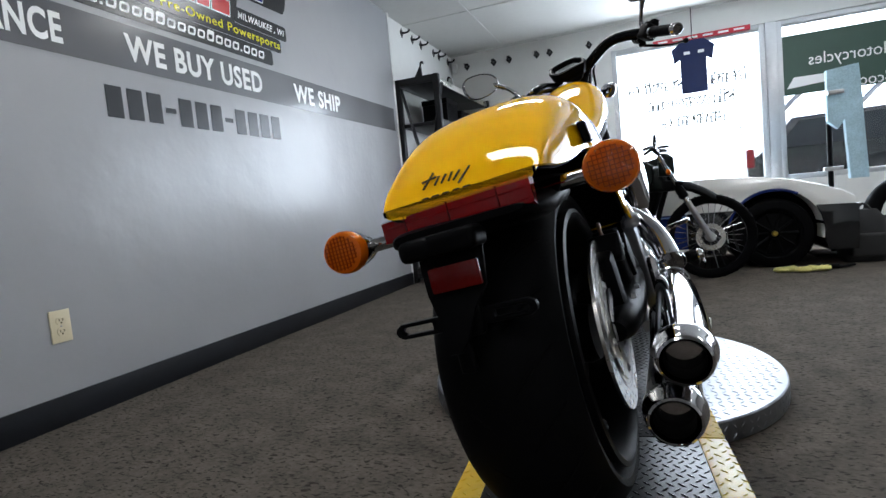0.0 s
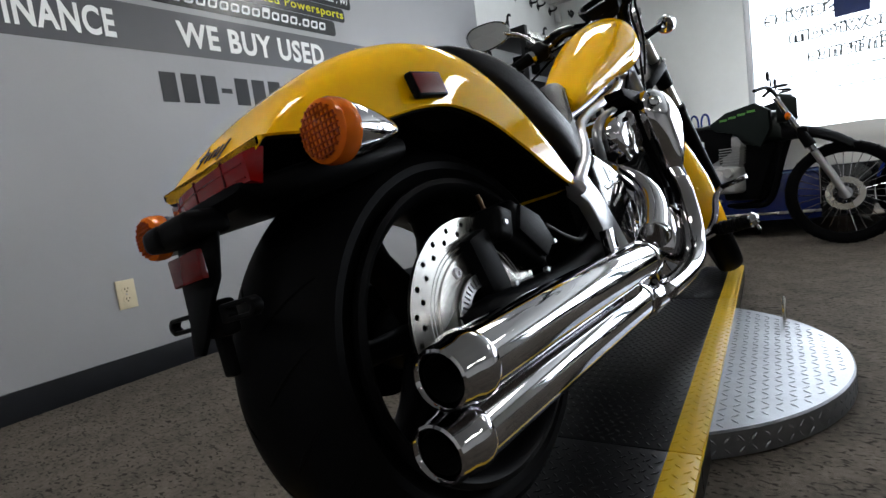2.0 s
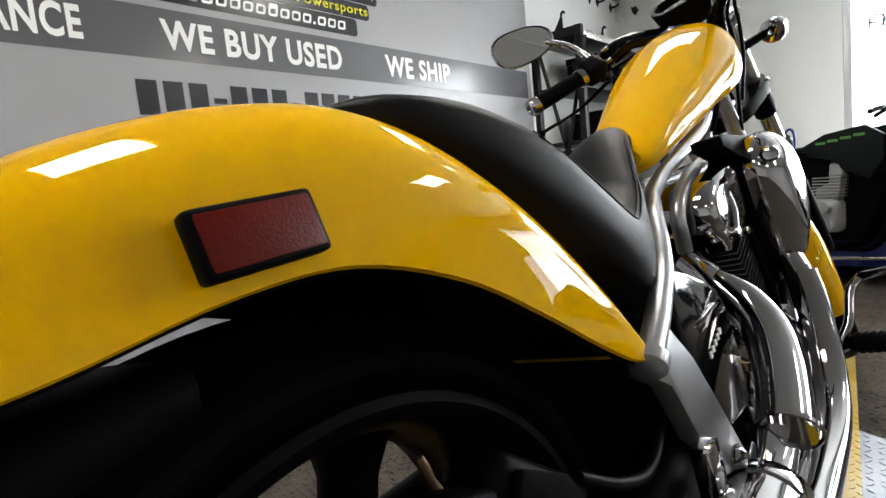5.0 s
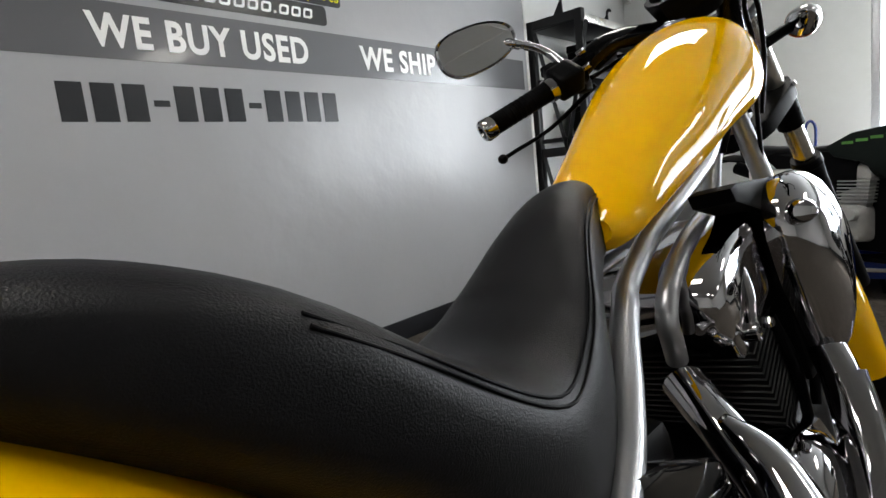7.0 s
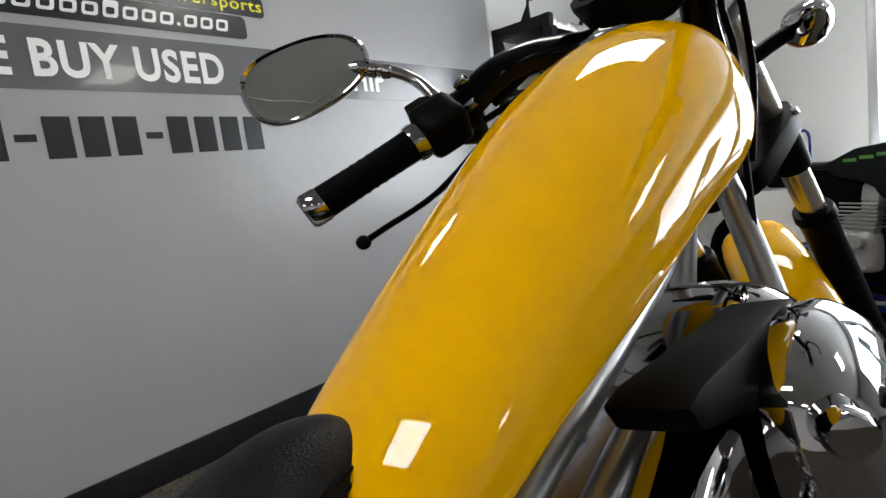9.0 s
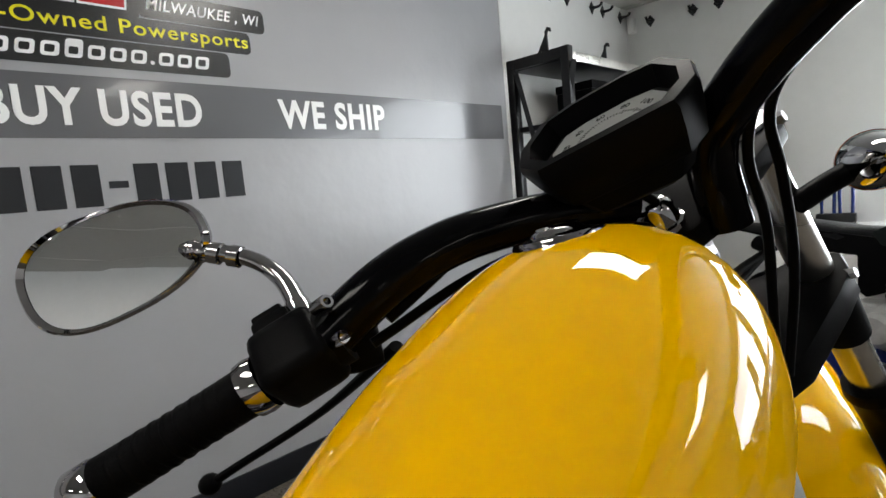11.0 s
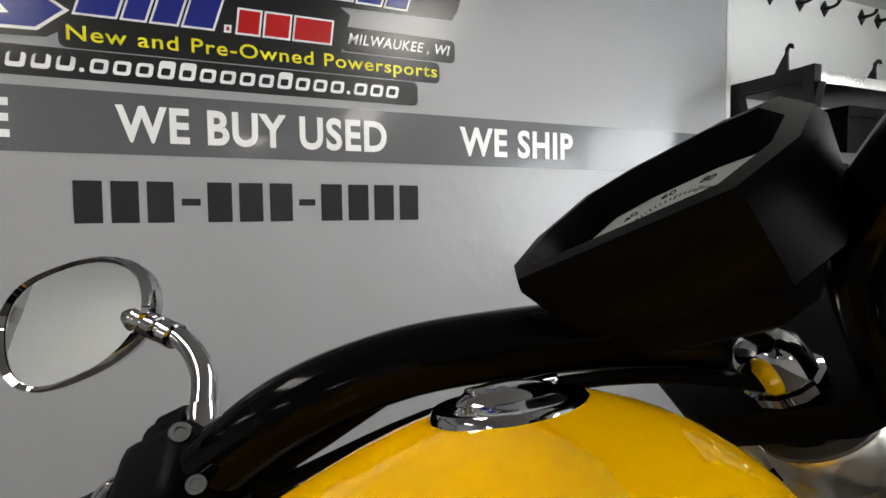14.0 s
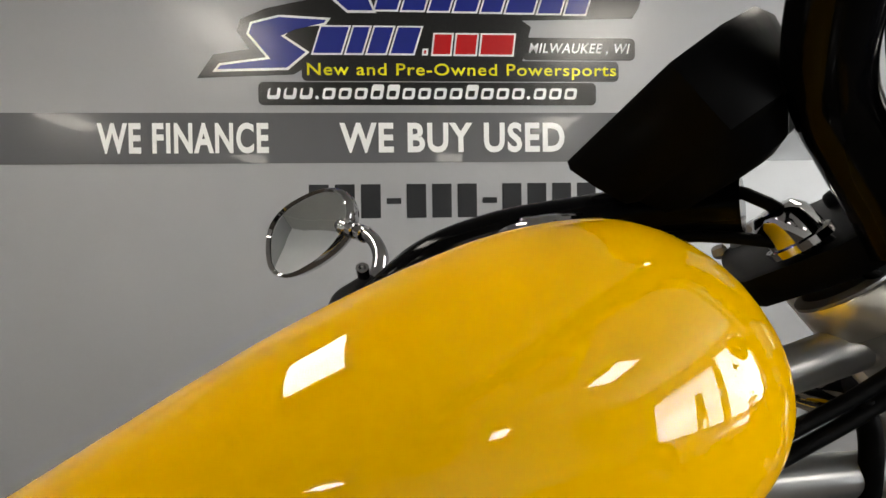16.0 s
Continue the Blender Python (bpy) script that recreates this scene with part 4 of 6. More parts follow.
def engine():
    case = part("crankcase", merge(rbox(0.22, 0.46, 0.20, (0, 0.86, 0.29), 0.05, 4), rbox(0.20, 0.34, 0.10, (0, 0.86, 0.20), 0.03, 3)), BLACKPAINT, bike, "satin black engine crankcase")
    part("clutch_cover", lathe([(0, 0.168), (0.05, 0.166), (0.082, 0.158), (0.098, 0.145), (0.106, 0.125), (0.108, 0.09)], 44, (1, 0, 0), (0, 0.82, 0.295)), CHROME, case, "domed chrome clutch cover")
    part("side_cover", prism([(0.66, 0.21), (0.76, 0.185), (0.89, 0.20), (0.955, 0.26), (0.96, 0.33), (0.91, 0.385), (0.80, 0.41), (0.70, 0.39), (0.655, 0.30)], 0.05, at(0.112, 0, 0) @ YZ, 0.018), CHROME, case, "polished chrome engine side cover")
    for y, z in ((0.67, 0.22), (0.78, 0.20), (0.89, 0.25), (0.90, 0.34), (0.80, 0.392), (0.68, 0.36)):
        part("cover_bolt", lathe([(0, 0.008), (0.006, 0.008), (0.0075, 0.005), (0.0075, 0)], 6, (1, 0, 0), (0.137, y, z)), CHROME, case)
    part("starter_cover", lathe([(0, 0.05), (0.02, 0.048), (0.032, 0.038), (0.036, 0.02), (0.036, 0)], 28, (1, 0, 0), (0.105, 0.64, 0.40)), CHROME, case)
    for tilt, y in ((-26, 0.945), (26, 1.045)):
        m = at(0, y, 0.392) @ pose(0, 0, 0, -tilt, 0, 0)
        cyl = part("cylinder", moved(rbox(0.15, 0.12, 0.20, (0, 0, 0.10), 0.03, 3), m), BLACKPAINT, bike, "black finned engine cylinder")
        for k in range(14):
            part("fin", moved(rbox(0.228, 0.172, 0.0040, (0, 0, 0.028 + 0.0115 * k), 0.0016, 1), m), RACKSTEEL, cyl)
        rear = tilt < 0
        if rear:
            o1 = [(0.684, 0.606), (0.697, 0.634), (0.733, 0.655), (0.790, 0.672), (0.865, 0.692), (0.905, 0.655), (0.925, 0.600), (0.895, 0.550), (0.730, 0.534), (0.692, 0.566)]
            cy, cz = 0.805, 0.610
            rings = [[Vector((x, cy + (y - cy) * q, cz + (z - cz) * q)) for y, z in o1] for x, q in ((-0.100, 0.80), (-0.085, 1.0), (0.068, 0.93), (0.080, 0.97), (0.114, 0.94), (0.121, 0.89), (0.126, 0.74), (0.128, 0.45), (0.128, 0.1))]
            cover = loft(rings)
            bmesh.ops.bevel(cover, geom=[e for e in cover.edges if e.is_manifold and e.calc_face_angle() > 0.30], offset=0.0035, segments=2, affect="EDGES", profile=0.6)
            head = part("rocker_cover", cover, CHROME, bike, "faceted polished chrome rocker cover")
        else:
            prof = ((0.196, 0.94, 0.120), (0.204, 1.0, 0.128), (0.225, 1.02, 0.131), (0.258, 0.99, 0.126), (0.290, 0.90, 0.112), (0.318, 0.74, 0.088), (0.334, 0.50, 0.056), (0.340, 0.2, 0.02))
            rings = [[Vector((wx * math.copysign(abs(math.cos(t)) ** 0.6, math.cos(t)), 0.118 * sc * math.copysign(abs(math.sin(t)) ** 0.6, math.sin(t)) + 0.012, z)) for t in (2 * math.pi * i / 40 for i in range(40))] for z, sc, wx in prof]
            head = part("rocker_cover", moved(loft(rings), m), CHROME, bike, "domed polished chrome rocker cover")
        dy0 = -0.05 if rear else 0.0
        part("cover_ridge", moved(sweep([(0.132, -0.055 + dy0, 0.232), (0.128, -0.015 + dy0, 0.262), (0.112, 0.02 + dy0, 0.295), (0.080, 0.03 + dy0, 0.316)], [0.004, 0.007, 0.006, 0.003], 10, 5), m), CHROME, head)
        if rear:
            part("plug_cover", moved(merge(rbox(0.040, 0.050, 0.045, (0.104, -0.105, 0.232), 0.010, 3), lathe([(0, 0.03), (0.012, 0.028), (0.014, 0)], 16, (1, 0, 0), (0.108, -0.10, 0.228))), m), CHROME, head)
        for dy in (-0.06, 0.06):
            part("head_bolt", moved(lathe([(0, 0.010), (0.006, 0.010), (0.0075, 0.006), (0.0075, 0)], 6, (1, 0, 0), (0.128, dy, 0.205)), m), CHROME, head)
    # air cleaner: black bracket arm and a chrome teardrop
    part("air_cleaner_bracket", prism([(0.775, 0.720), (0.80, 0.724), (1.00, 0.718), (1.048, 0.676), (1.064, 0.617), (1.044, 0.550), (0.998, 0.470), (0.955, 0.432), (0.915, 0.433), (0.900, 0.500), (0.876, 0.600), (0.868, 0.680), (0.785, 0.702)], 0.050, at(0.110, 0, 0) @ YZ, 0.005), ARMBLACK, bike, "straight-edged satin black air cleaner bracket")
    rings = []
    out = [(0.865, 0.692), (0.895, 0.714), (0.945, 0.724), (1.002, 0.716), (1.052, 0.676), (1.070, 0.617), (1.048, 0.550), (1.000, 0.490), (0.958, 0.456), (0.930, 0.452), (0.912, 0.477), (0.890, 0.532), (0.868, 0.592), (0.857, 0.647)]
    out = [tuple(p) for p in spline(out + [out[0]], 4)][:-1]
    cy, cz = 0.962, 0.612
    for x, s in ((0.134, 0.96), (0.150, 0.985), (0.158, 0.97), (0.169, 0.91), (0.180, 0.79), (0.189, 0.60), (0.195, 0.35), (0.197, 0.1)):
        rings.append([Vector((x, cy + (y - cy) * s, cz + (z - cz) * s)) for y, z in out])
    ac = part("air_cleaner", loft(rings), CHROME, bike, "chrome teardrop air cleaner cover")
    part("cover_knob", lathe([(0, 0.05), (0.012, 0.048), (0.015, 0.042), (0.013, 0.03), (0.015, 0.02), (0.013, 0)], 20, (0.45, -0.9, 0), (0.160, 0.893, 0.671)), CHROME, ac)
    part("oil_line", merge(sweep([(0.118, 0.92, 0.38), (0.122, 0.90, 0.46), (0.115, 0.87, 0.54)], 0.007, 12, 3), sweep([(0.120, 0.96, 0.38), (0.125, 0.985, 0.46), (0.120, 1.02, 0.53)], 0.007, 12, 3)), BLACKPAINT, bike)
    panel = part("side_cover_panel", prism([(0.432, 0.552), (0.470, 0.540), (0.520, 0.519), (0.560, 0.500), (0.578, 0.464), (0.584, 0.40), (0.580, 0.33), (0.50, 0.33), (0.445, 0.40), (0.425, 0.46), (0.418, 0.52)], 0.030, at(0.134, 0, 0) @ YZ, 0.010), PANELBLACK, bike, "gloss black side panel")
    part("panel_crease", prism([(0.452, 0.474), (0.520, 0.488), (0.562, 0.480), (0.556, 0.468), (0.520, 0.474), (0.470, 0.462)], 0.008, at(0.147, 0, 0) @ YZ, 0.003), PANELBLACK, panel)
    for k in range(5):
        part("decal_stroke", rbox(0.0012, 0.007, 0.008, (0.1496, 0.482 + 0.011 * k, 0.430 + 0.0045 * k), 0), LETTERWHITE, panel)
    part("radiator", rbox(0.20, 0.035, 0.34, (0, 1.27, 0.48), 0.01, 2, pose(0, 0, 0, 20, 0, 0)), BLACKPAINT, bike, "narrow black radiator behind the front wheel")


engine()


def controls():
    hanger = part("peg_bracket", sweep([(0.115, 0.93, 0.24), (0.15, 1.00, 0.255), (0.175, 1.055, 0.265)], 0.016, 14, 4), CHROME, bike)
    part("foot_peg", lathe([(0, 0), (0.014, 0), (0.019, 0.01), (0.020, 0.085), (0.017, 0.098), (0, 0.10)], 24, (1, -0.22, 0.08), (0.19, 1.05, 0.268)), RUBBER, bike, "ribbed rubber foot peg")
    for k in range(6):
        part("peg_rib", lathe([(0.0195, 0), (0.0215, 0.002), (0.0215, 0.006), (0.0195, 0.008)], 20, (1, -0.22, 0.08), Vector((0.19, 1.05, 0.268)) + Vector((1, -0.22, 0.08)).normalized() * (0.014 + 0.012 * k)), RUBBER, bike)
    part("peg_end", lathe([(0.0, 0.018), (0.012, 0.016), (0.021, 0.006), (0.021, 0), (0, 0)], 20, (1, -0.22, 0.08), Vector((0.19, 1.05, 0.268)) + Vector((1, -0.22, 0.08)).normalized() * 0.098), CHROME, bike)
    part("bank_feeler", lathe([(0, 0.028), (0.004, 0.026), (0.004, 0.01), (0.006, 0)], 12, (0.4, -0.2, -1), (0.29, 1.03, 0.268)), CHROME, bike)
    part("brake_pedal", merge(sweep([(0.16, 1.03, 0.25), (0.19, 1.07, 0.30), (0.20, 1.11, 0.36), (0.22, 1.13, 0.385)], [0.010, 0.009, 0.009, 0.009], 12, 4), rbox(0.075, 0.026, 0.016, (0.252, 1.125, 0.392), 0.006, 2, pose(0, 0, 0, 0, -10, -12))), CHROME, bike, "chrome brake pedal")
    part("side_stand", sweep([(-0.10, 0.72, 0.17), (-0.16, 0.62, 0.10), (-0.20, 0.56, 0.055)], 0.012, 12, 3), BLACKPAINT, bike)


controls()

# ---------------------------------------------------------------- steering, turned to the left
AX0, AXD = Vector((0.003, 1.234, 1.003)), Vector((0, -0.575, 0.818)).normalized()
STEER = Matrix.Translation(AX0) @ Matrix.Rotation(radians(21), 4, AXD) @ Matrix.Translation(-AX0)


def steer(name, bm, material, parent=None, label=""):
    return part(name, moved(bm, STEER), material, parent or bike, label)


def fork():
    d = Vector((0, 0.575, -0.818)).normalized()
    for sx in (-1, 1):
        top = Vector((sx * 0.098, 1.335, 1.045))
        ax = top + d * 0.86
        leg = steer("fork_tube", sweep([top - d * 0.022, top + d * 0.2, top + d * 0.5], 0.0205, 24, 1), BRUSHED, None, "bright steel fork tube")
        steer("fork_slider", sweep([top + d * 0.40, top + d * 0.42, top + d * 0.46, top + d * 0.80, ax], [0.030, 0.032, 0.028, 0.027, 0.026], 24, 3), BLACKPAINT, leg, "satin black fork slider")
        steer("fork_cap", moved(lathe([(0.021, -0.006), (0.0245, -0.004), (0.0250, 0.003), (0.0235, 0.006), (0, 0.006)], 32, -d), at(*(top - d * 0.022))), ALLOY, leg, "machined silver fork cap")
        steer("cap_nut", moved(lathe([(0.0095, 0.004), (0.0095, 0.012), (0.0085, 0.0135), (0, 0.0135)], 6, -d), at(*(top - d * 0.022))), ALLOY, leg)
        steer("fork_cover", sweep([top + d * 0.20, top + d * 0.24, top + d * 0.30], [0.027, 0.029, 0.027], 20, 2), BLACKPAINT, leg)
    w = Vector((0, 1.335, 1.045))
    for off, th in ((-0.012, 0.024), (0.205, 0.040)):
        o = w + d * off
        m = at(*o) @ Vector((0, 0, 1)).rotation_difference(-d).to_matrix().to_4x4()
        yoke = [(-0.128, -0.02), (-0.108, -0.050), (-0.052, -0.122), (-0.030, -0.136), (0.030, -0.136), (0.052, -0.122), (0.108, -0.050), (0.128, -0.02), (0.130, 0.015), (0.10, 0.034), (0.05, 0.02), (-0.05, 0.02), (-0.10, 0.034), (-0.130, 0.015)]
        steer("triple_clamp", prism(yoke, th, m, 0.006), BLACKPAINT, None, "satin black fork yoke")
        for sx in (-1, 1):
            steer("pinch_bolt", lathe([(0, 0.01), (0.006, 0.01), (0.007, 0.006), (0.007, 0)], 6, (sx, -0.4, 0), Vector((sx * 0.122, o.y - 0.022, o.z))), ALLOY)
    steer("stem_nut", moved(lathe([(0.0, 0.030), (0.012, 0.028), (0.0165, 0.022), (0.017, 0.006), (0.0195, 0.005), (0.0195, 0)], 12, -d), at(0.010, 1.220, 0.999)), CHROME, None, "domed chrome steering stem nut")
    # front signals on black stalks
    for sx in (-1, 1):
        c = Vector((0.188, 1.40, 0.985)) if sx > 0 else Vector((-0.165, 1.44, 0.930))
        steer("signal_stalk", sweep([c + Vector((-sx * 0.078, -0.035, -0.013)), c + Vector((-sx * 0.045, -0.02, -0.005)), c + Vector((-sx * 0.013, -0.005, 0))], 0.012, 14, 3), BLACKPAINT)
        sg = steer("turn_signal", lathe([(0, -0.070), (0.006, -0.068), (0.017, -0.052), (0.026, -0.027), (0.031, 0), (0.0318, 0.006)], 32, (0, 1, 0), c), CHROME, None, "chrome bullet front turn signal")
        steer("lens", lathe([(0.0322, 0.004), (0.032, 0.016), (0.024, 0.022), (0, 0.025)], 32, (0, 1, 0), c), AMBER, sg)
    # front wheel under its fender
    c = w + d * 0.83 + Vector((0, 0.0, 0.0))
    R = 0.345
    c = Vector((0, c.y, R))
    fw = steer("front_wheel", lathe([(0.262, -0.035), (0.27, -0.03), (0.256, -0.01), (0.256, 0.01), (0.27, 0.03), (0.262, 0.035), (0.245, 0.02), (0.245, -0.02)], 64, (1, 0, 0), c, True), BLACKPAINT, None, "satin black narrow front rim")
    steer("tyre", lathe(tyre_profile(R, 0.09, 0.268), 80, (1, 0, 0), c, True), RUBBER, fw)
    steer("hub", lathe([(0, -0.06), (0.035, -0.06), (0.03, 0), (0.035, 0.06), (0, 0.06)], 24, (1, 0, 0), c), BLACKPAINT, fw)
    for k in range(5):
        a = 2 * math.pi * k / 5
        p = [c + Vector((0, math.sin(a), math.cos(a))) * r for r in (0.03, 0.14, 0.25)]
        steer("spoke", sweep(p, [0.022, 0.014, 0.020], 10, 3), BLACKPAINT, fw)
    rings_o, rings_i = [], []
    for k in range(19):
        a = radians(-112 + 150 * k / 18)
        e = min(1.0, 0.72 + 0.28 * math.sin(math.pi * k / 18) * 1.6)
        for lst, dr in ((rings_o, 0.0), (rings_i, -0.005)):
            r = []
            for i in range(15):
                u = -1 + 2 * i / 14
                rr = R + 0.030 + dr - 0.062 * abs(u) ** 2.6
                r.append(c + Vector((0.070 * e * math.sin(u * 1.45) / math.sin(1.45), rr * math.sin(a), rr * math.cos(a))))
            lst.append(r)
    steer("front_fender", loft([a + b[::-1] for a, b in zip(rings_o, rings_i)]), YELLOW, None, "glossy yellow narrow front fender")


fork()


def handlebar():
    def tube(pts, name="handlebar_tube"):
        return part(name, sweep(pts, 0.0195, 20, 6), BLACKGLOSS, bike, "gloss black pulled-back handlebar")
    left = tube([(0.005, 1.195, 1.030), (-0.026, 1.15, 1.033), (-0.050, 1.10, 1.032), (-0.067, 1.05, 1.026), (-0.083, 1.0, 1.008), (-0.115, 0.955, 0.972)])
    right = tube([(0.055, 1.252, 0.99), (0.057, 1.242, 1.015), (0.062, 1.226, 1.043), (0.074, 1.207, 1.066), (0.098, 1.188, 1.084), (0.14, 1.170, 1.110), (0.19, 1.152, 1.130), (0.25, 1.118, 1.118), (0.33, 1.062, 1.080)])
    for o, d, sx, par in ((Vector((-0.118, 0.952, 0.970)), Vector((-0.105, -0.132, -0.063)).normalized(), -1, left), (Vector((0.31, 1.078, 1.090)), Vector((0.06, -0.10, -0.045)).normalized(), 1, right)):
        q = at(*o) @ Vector((0, 0, 1)).rotation_difference(d).to_matrix().to_4x4()
        part("grip", moved(lathe([(0, 0.045), (0.018, 0.045), (0.0185, 0.05), (0.0175, 0.10), (0.0185, 0.155), (0, 0.156)], 28, (0, 0, 1)), q), RUBBER, par, "black rubber grip")
        for k in range(9):
            part("grip_ring", moved(lathe([(0.0176, 0), (0.01835, 0.001), (0.01835, 0.0035), (0.0176, 0.0045)], 24, (0, 0, 1), (0, 0, 0.058 + 0.010 * k)), q), RUBBER, par)
        part("grip_cap", moved(lathe([(0.0185, 0.154), (0.020, 0.157), (0.020, 0.172), (0.017, 0.176), (0.012, 0.176), (0.010, 0.172), (0, 0.172)], 28, (0, 0, 1)), q), CHROME, par, "chrome bar end cap")
        part("grip_collar", moved(lathe([(0.0, 0.034), (0.021, 0.034), (0.022, 0.040), (0.021, 0.047), (0, 0.047)], 28, (0, 0, 1)), q), CHROME, par)
        sw = part("switch_housing", moved(merge(rbox(0.050, 0.052, 0.050, (0, 0.002, 0.008), 0.012, 3), rbox(0.030, 0.030, 0.03, (0.004, 0.024, 0.012), 0.006, 2)), q), PLASTIC, par, "black plastic switch housing")
        part("rocker_switch", moved(rbox(0.020, 0.010, 0.024, (0.004, 0.042, 0.014), 0.003, 2), q), PLASTIC, sw)
        part("switch_button", moved(rbox(0.010, 0.008, 0.012, (-0.018, 0.028, 0.012), 0.002, 2), q), PLASTIC, sw)
    # clamps, levers
    for sx, o, e, par in ((-1, Vector((-0.098, 0.985, 0.986)), Vector((-0.262, 0.915, 0.868)), left), (1, Vector((0.285, 1.118, 1.098)), Vector((0.42, 1.10, 1.02)), right)):
        ax = Vector((-0.105, -0.132, -0.063)) if sx < 0 else Vector((0.06, -0.10, -0.045))
        oc = o + ax.normalized() * (0.026 if sx < 0 else 0.0)
        part("lever_clamp", merge(lathe([(0.019, -0.009), (0.0245, -0.008), (0.0245, 0.008), (0.019, 0.009)], 32, ax, oc), rbox(0.024, 0.030, 0.040, tuple(oc + Vector((0.006 * sx, 0.024, -0.012))), 0.007, 3)), BLACKPAINT, par, "black lever clamp")
        for bo in ((Vector((-0.083, 0.9505, 1.004)), Vector((-0.083, 0.9565, 0.978))) if sx < 0 else (oc + Vector((-0.018, -0.016, 0.012)), oc + Vector((-0.018, -0.016, -0.014)))):
            part("clamp_bolt", lathe([(0, -0.001), (0.0026, -0.001), (0.0028, 0.003), (0.0046, 0.003), (0.0052, 0.0015), (0.0052, -0.012)], 16, (0.95, 0.05, 0.25) if sx < 0 else (-0.8, -0.5, 0.2), bo), CHROME, par)
        mid = (o + e) / 2 + Vector((0.02 * sx, 0.045, -0.02))
        lv = part("lever", sweep([o + Vector((0.01 * sx, 0.03, -0.03)), mid, e * 0.75 + mid * 0.25, e], [0.007, 0.0055, 0.0055, 0.006], 12, 5, flat=0.7), BLACKPAINT, par, "black control lever")
        part("lever_ball", ball(0.0095, e, 14), BLACKPAINT, lv)
    # mirrors
    def mirror(stem, centre, normal, long_ax, par, w=0.071, h=0.043):
        n = Vector(normal).normalized()
        u = Vector(long_ax)
        u = (u - n * u.dot(n)).normalized()
        v = n.cross(u)
        c = Vector(centre)
        part("mirror_stem", sweep(stem, [0.0080, 0.0070, 0.0066, 0.0076], 14, 6), CHROME, par, "chrome mirror stem")
        part("stem_nut", lathe([(0.0, 0.016), (0.0085, 0.010), (0.0092, 0.006), (0.0092, -0.004), (0.0105, -0.006), (0.0105, -0.016)], 16, Vector(stem[1]) - Vector(stem[0]), stem[0]), CHROME, par)
        a, b = Vector(stem[-2]), Vector(stem[-1])
        for q in (0.25, 0.62):
            part("adjuster_ring", lathe([(0.0072, -0.005), (0.0088, -0.004), (0.0088, 0.004), (0.0072, 0.005)], 14, b - a, a.lerp(b, q)), CHROME, par)
        part("ball_joint", merge(ball(0.010, stem[-1], 14), lathe([(0.007, -0.012), (0.0092, -0.008), (0.0092, 0.004), (0.007, 0.01)], 16, Vector(stem[-1]) - Vector(stem[-2]), stem[-1])), CHROME, par)
        def rim(s, off):
            return [c + u * (w * s * math.copysign(abs(math.cos(t)) ** 0.82, math.cos(t)) * (1.0)) + v * (h * s * math.copysign(abs(math.sin(t)) ** 0.82, math.sin(t)) * (1 - 0.16 * math.cos(t))) + n * off for t in (2 * math.pi * i / 48 for i in range(48))]
        sh = part("mirror_shell", loft([rim(0.93, 0.001), rim(0.98, 0.004), rim(1.02, 0.001), rim(1.02, -0.004), rim(0.95, -0.014), rim(0.75, -0.022), rim(0.4, -0.026), rim(0.05, -0.027)], False), CHROME, par, "rounded chrome mirror shell")
        part("mirror_glass", loft([rim(0.945, 0.0005), rim(0.5, 0.0012), rim(0.03, 0.0015)]), MIRROR, sh, "clear mirror glass")
    mirror([(-0.130, 0.958, 1.000), (-0.148, 0.958, 1.028), (-0.168, 0.946, 1.050), (-0.196, 0.920, 1.066)], (-0.231, 0.874, 1.070), (0.74, -0.67, 0.05), (0.79, 0.60, 0.22), left)
    mirror([(0.30, 1.112, 1.105), (0.305, 1.105, 1.145), (0.315, 1.09, 1.18), (0.325, 1.08, 1.205)], (0.345, 1.06, 1.255), (-0.35, -0.90, 0.10), (1.0, 0.2, 0.1), right)
    for k, pts in enumerate(([(-0.10, 0.99, 0.965), (-0.06, 1.08, 1.00), (0.0, 1.17, 1.01), (0.03, 1.26, 0.97), (0.04, 1.30, 0.85)], [(0.28, 1.115, 1.10), (0.20, 1.172, 1.128), (0.14, 1.194, 1.108), (0.105, 1.214, 1.080), (0.085, 1.236, 1.04), (0.08, 1.258, 0.98), (0.06, 1.28, 0.88), (0.05, 1.26, 0.75)], [(0.27, 1.13, 1.11), (0.19, 1.186, 1.125), (0.135, 1.208, 1.100), (0.108, 1.228, 1.07), (0.10, 1.255, 1.02), (0.085, 1.285, 0.94), (0.06, 1.29, 0.84)], [(-0.09, 1.0, 0.98), (-0.04, 1.10, 1.04), (0.01, 1.18, 1.04), (0.03, 1.24, 0.99)])):
        part("control_cable", sweep(pts, 0.0042, 10, 6), BLACKPAINT, bike, "thin black control cable")
    for x in (-0.035, 0.045):
        part("bar_riser", rbox(0.026, 0.030, 0.050, (x, 1.305, 1.035), 0.008, 3, pose(0, 0, 0, 30, 0, 0)), BLACKPAINT, bike)


handlebar()


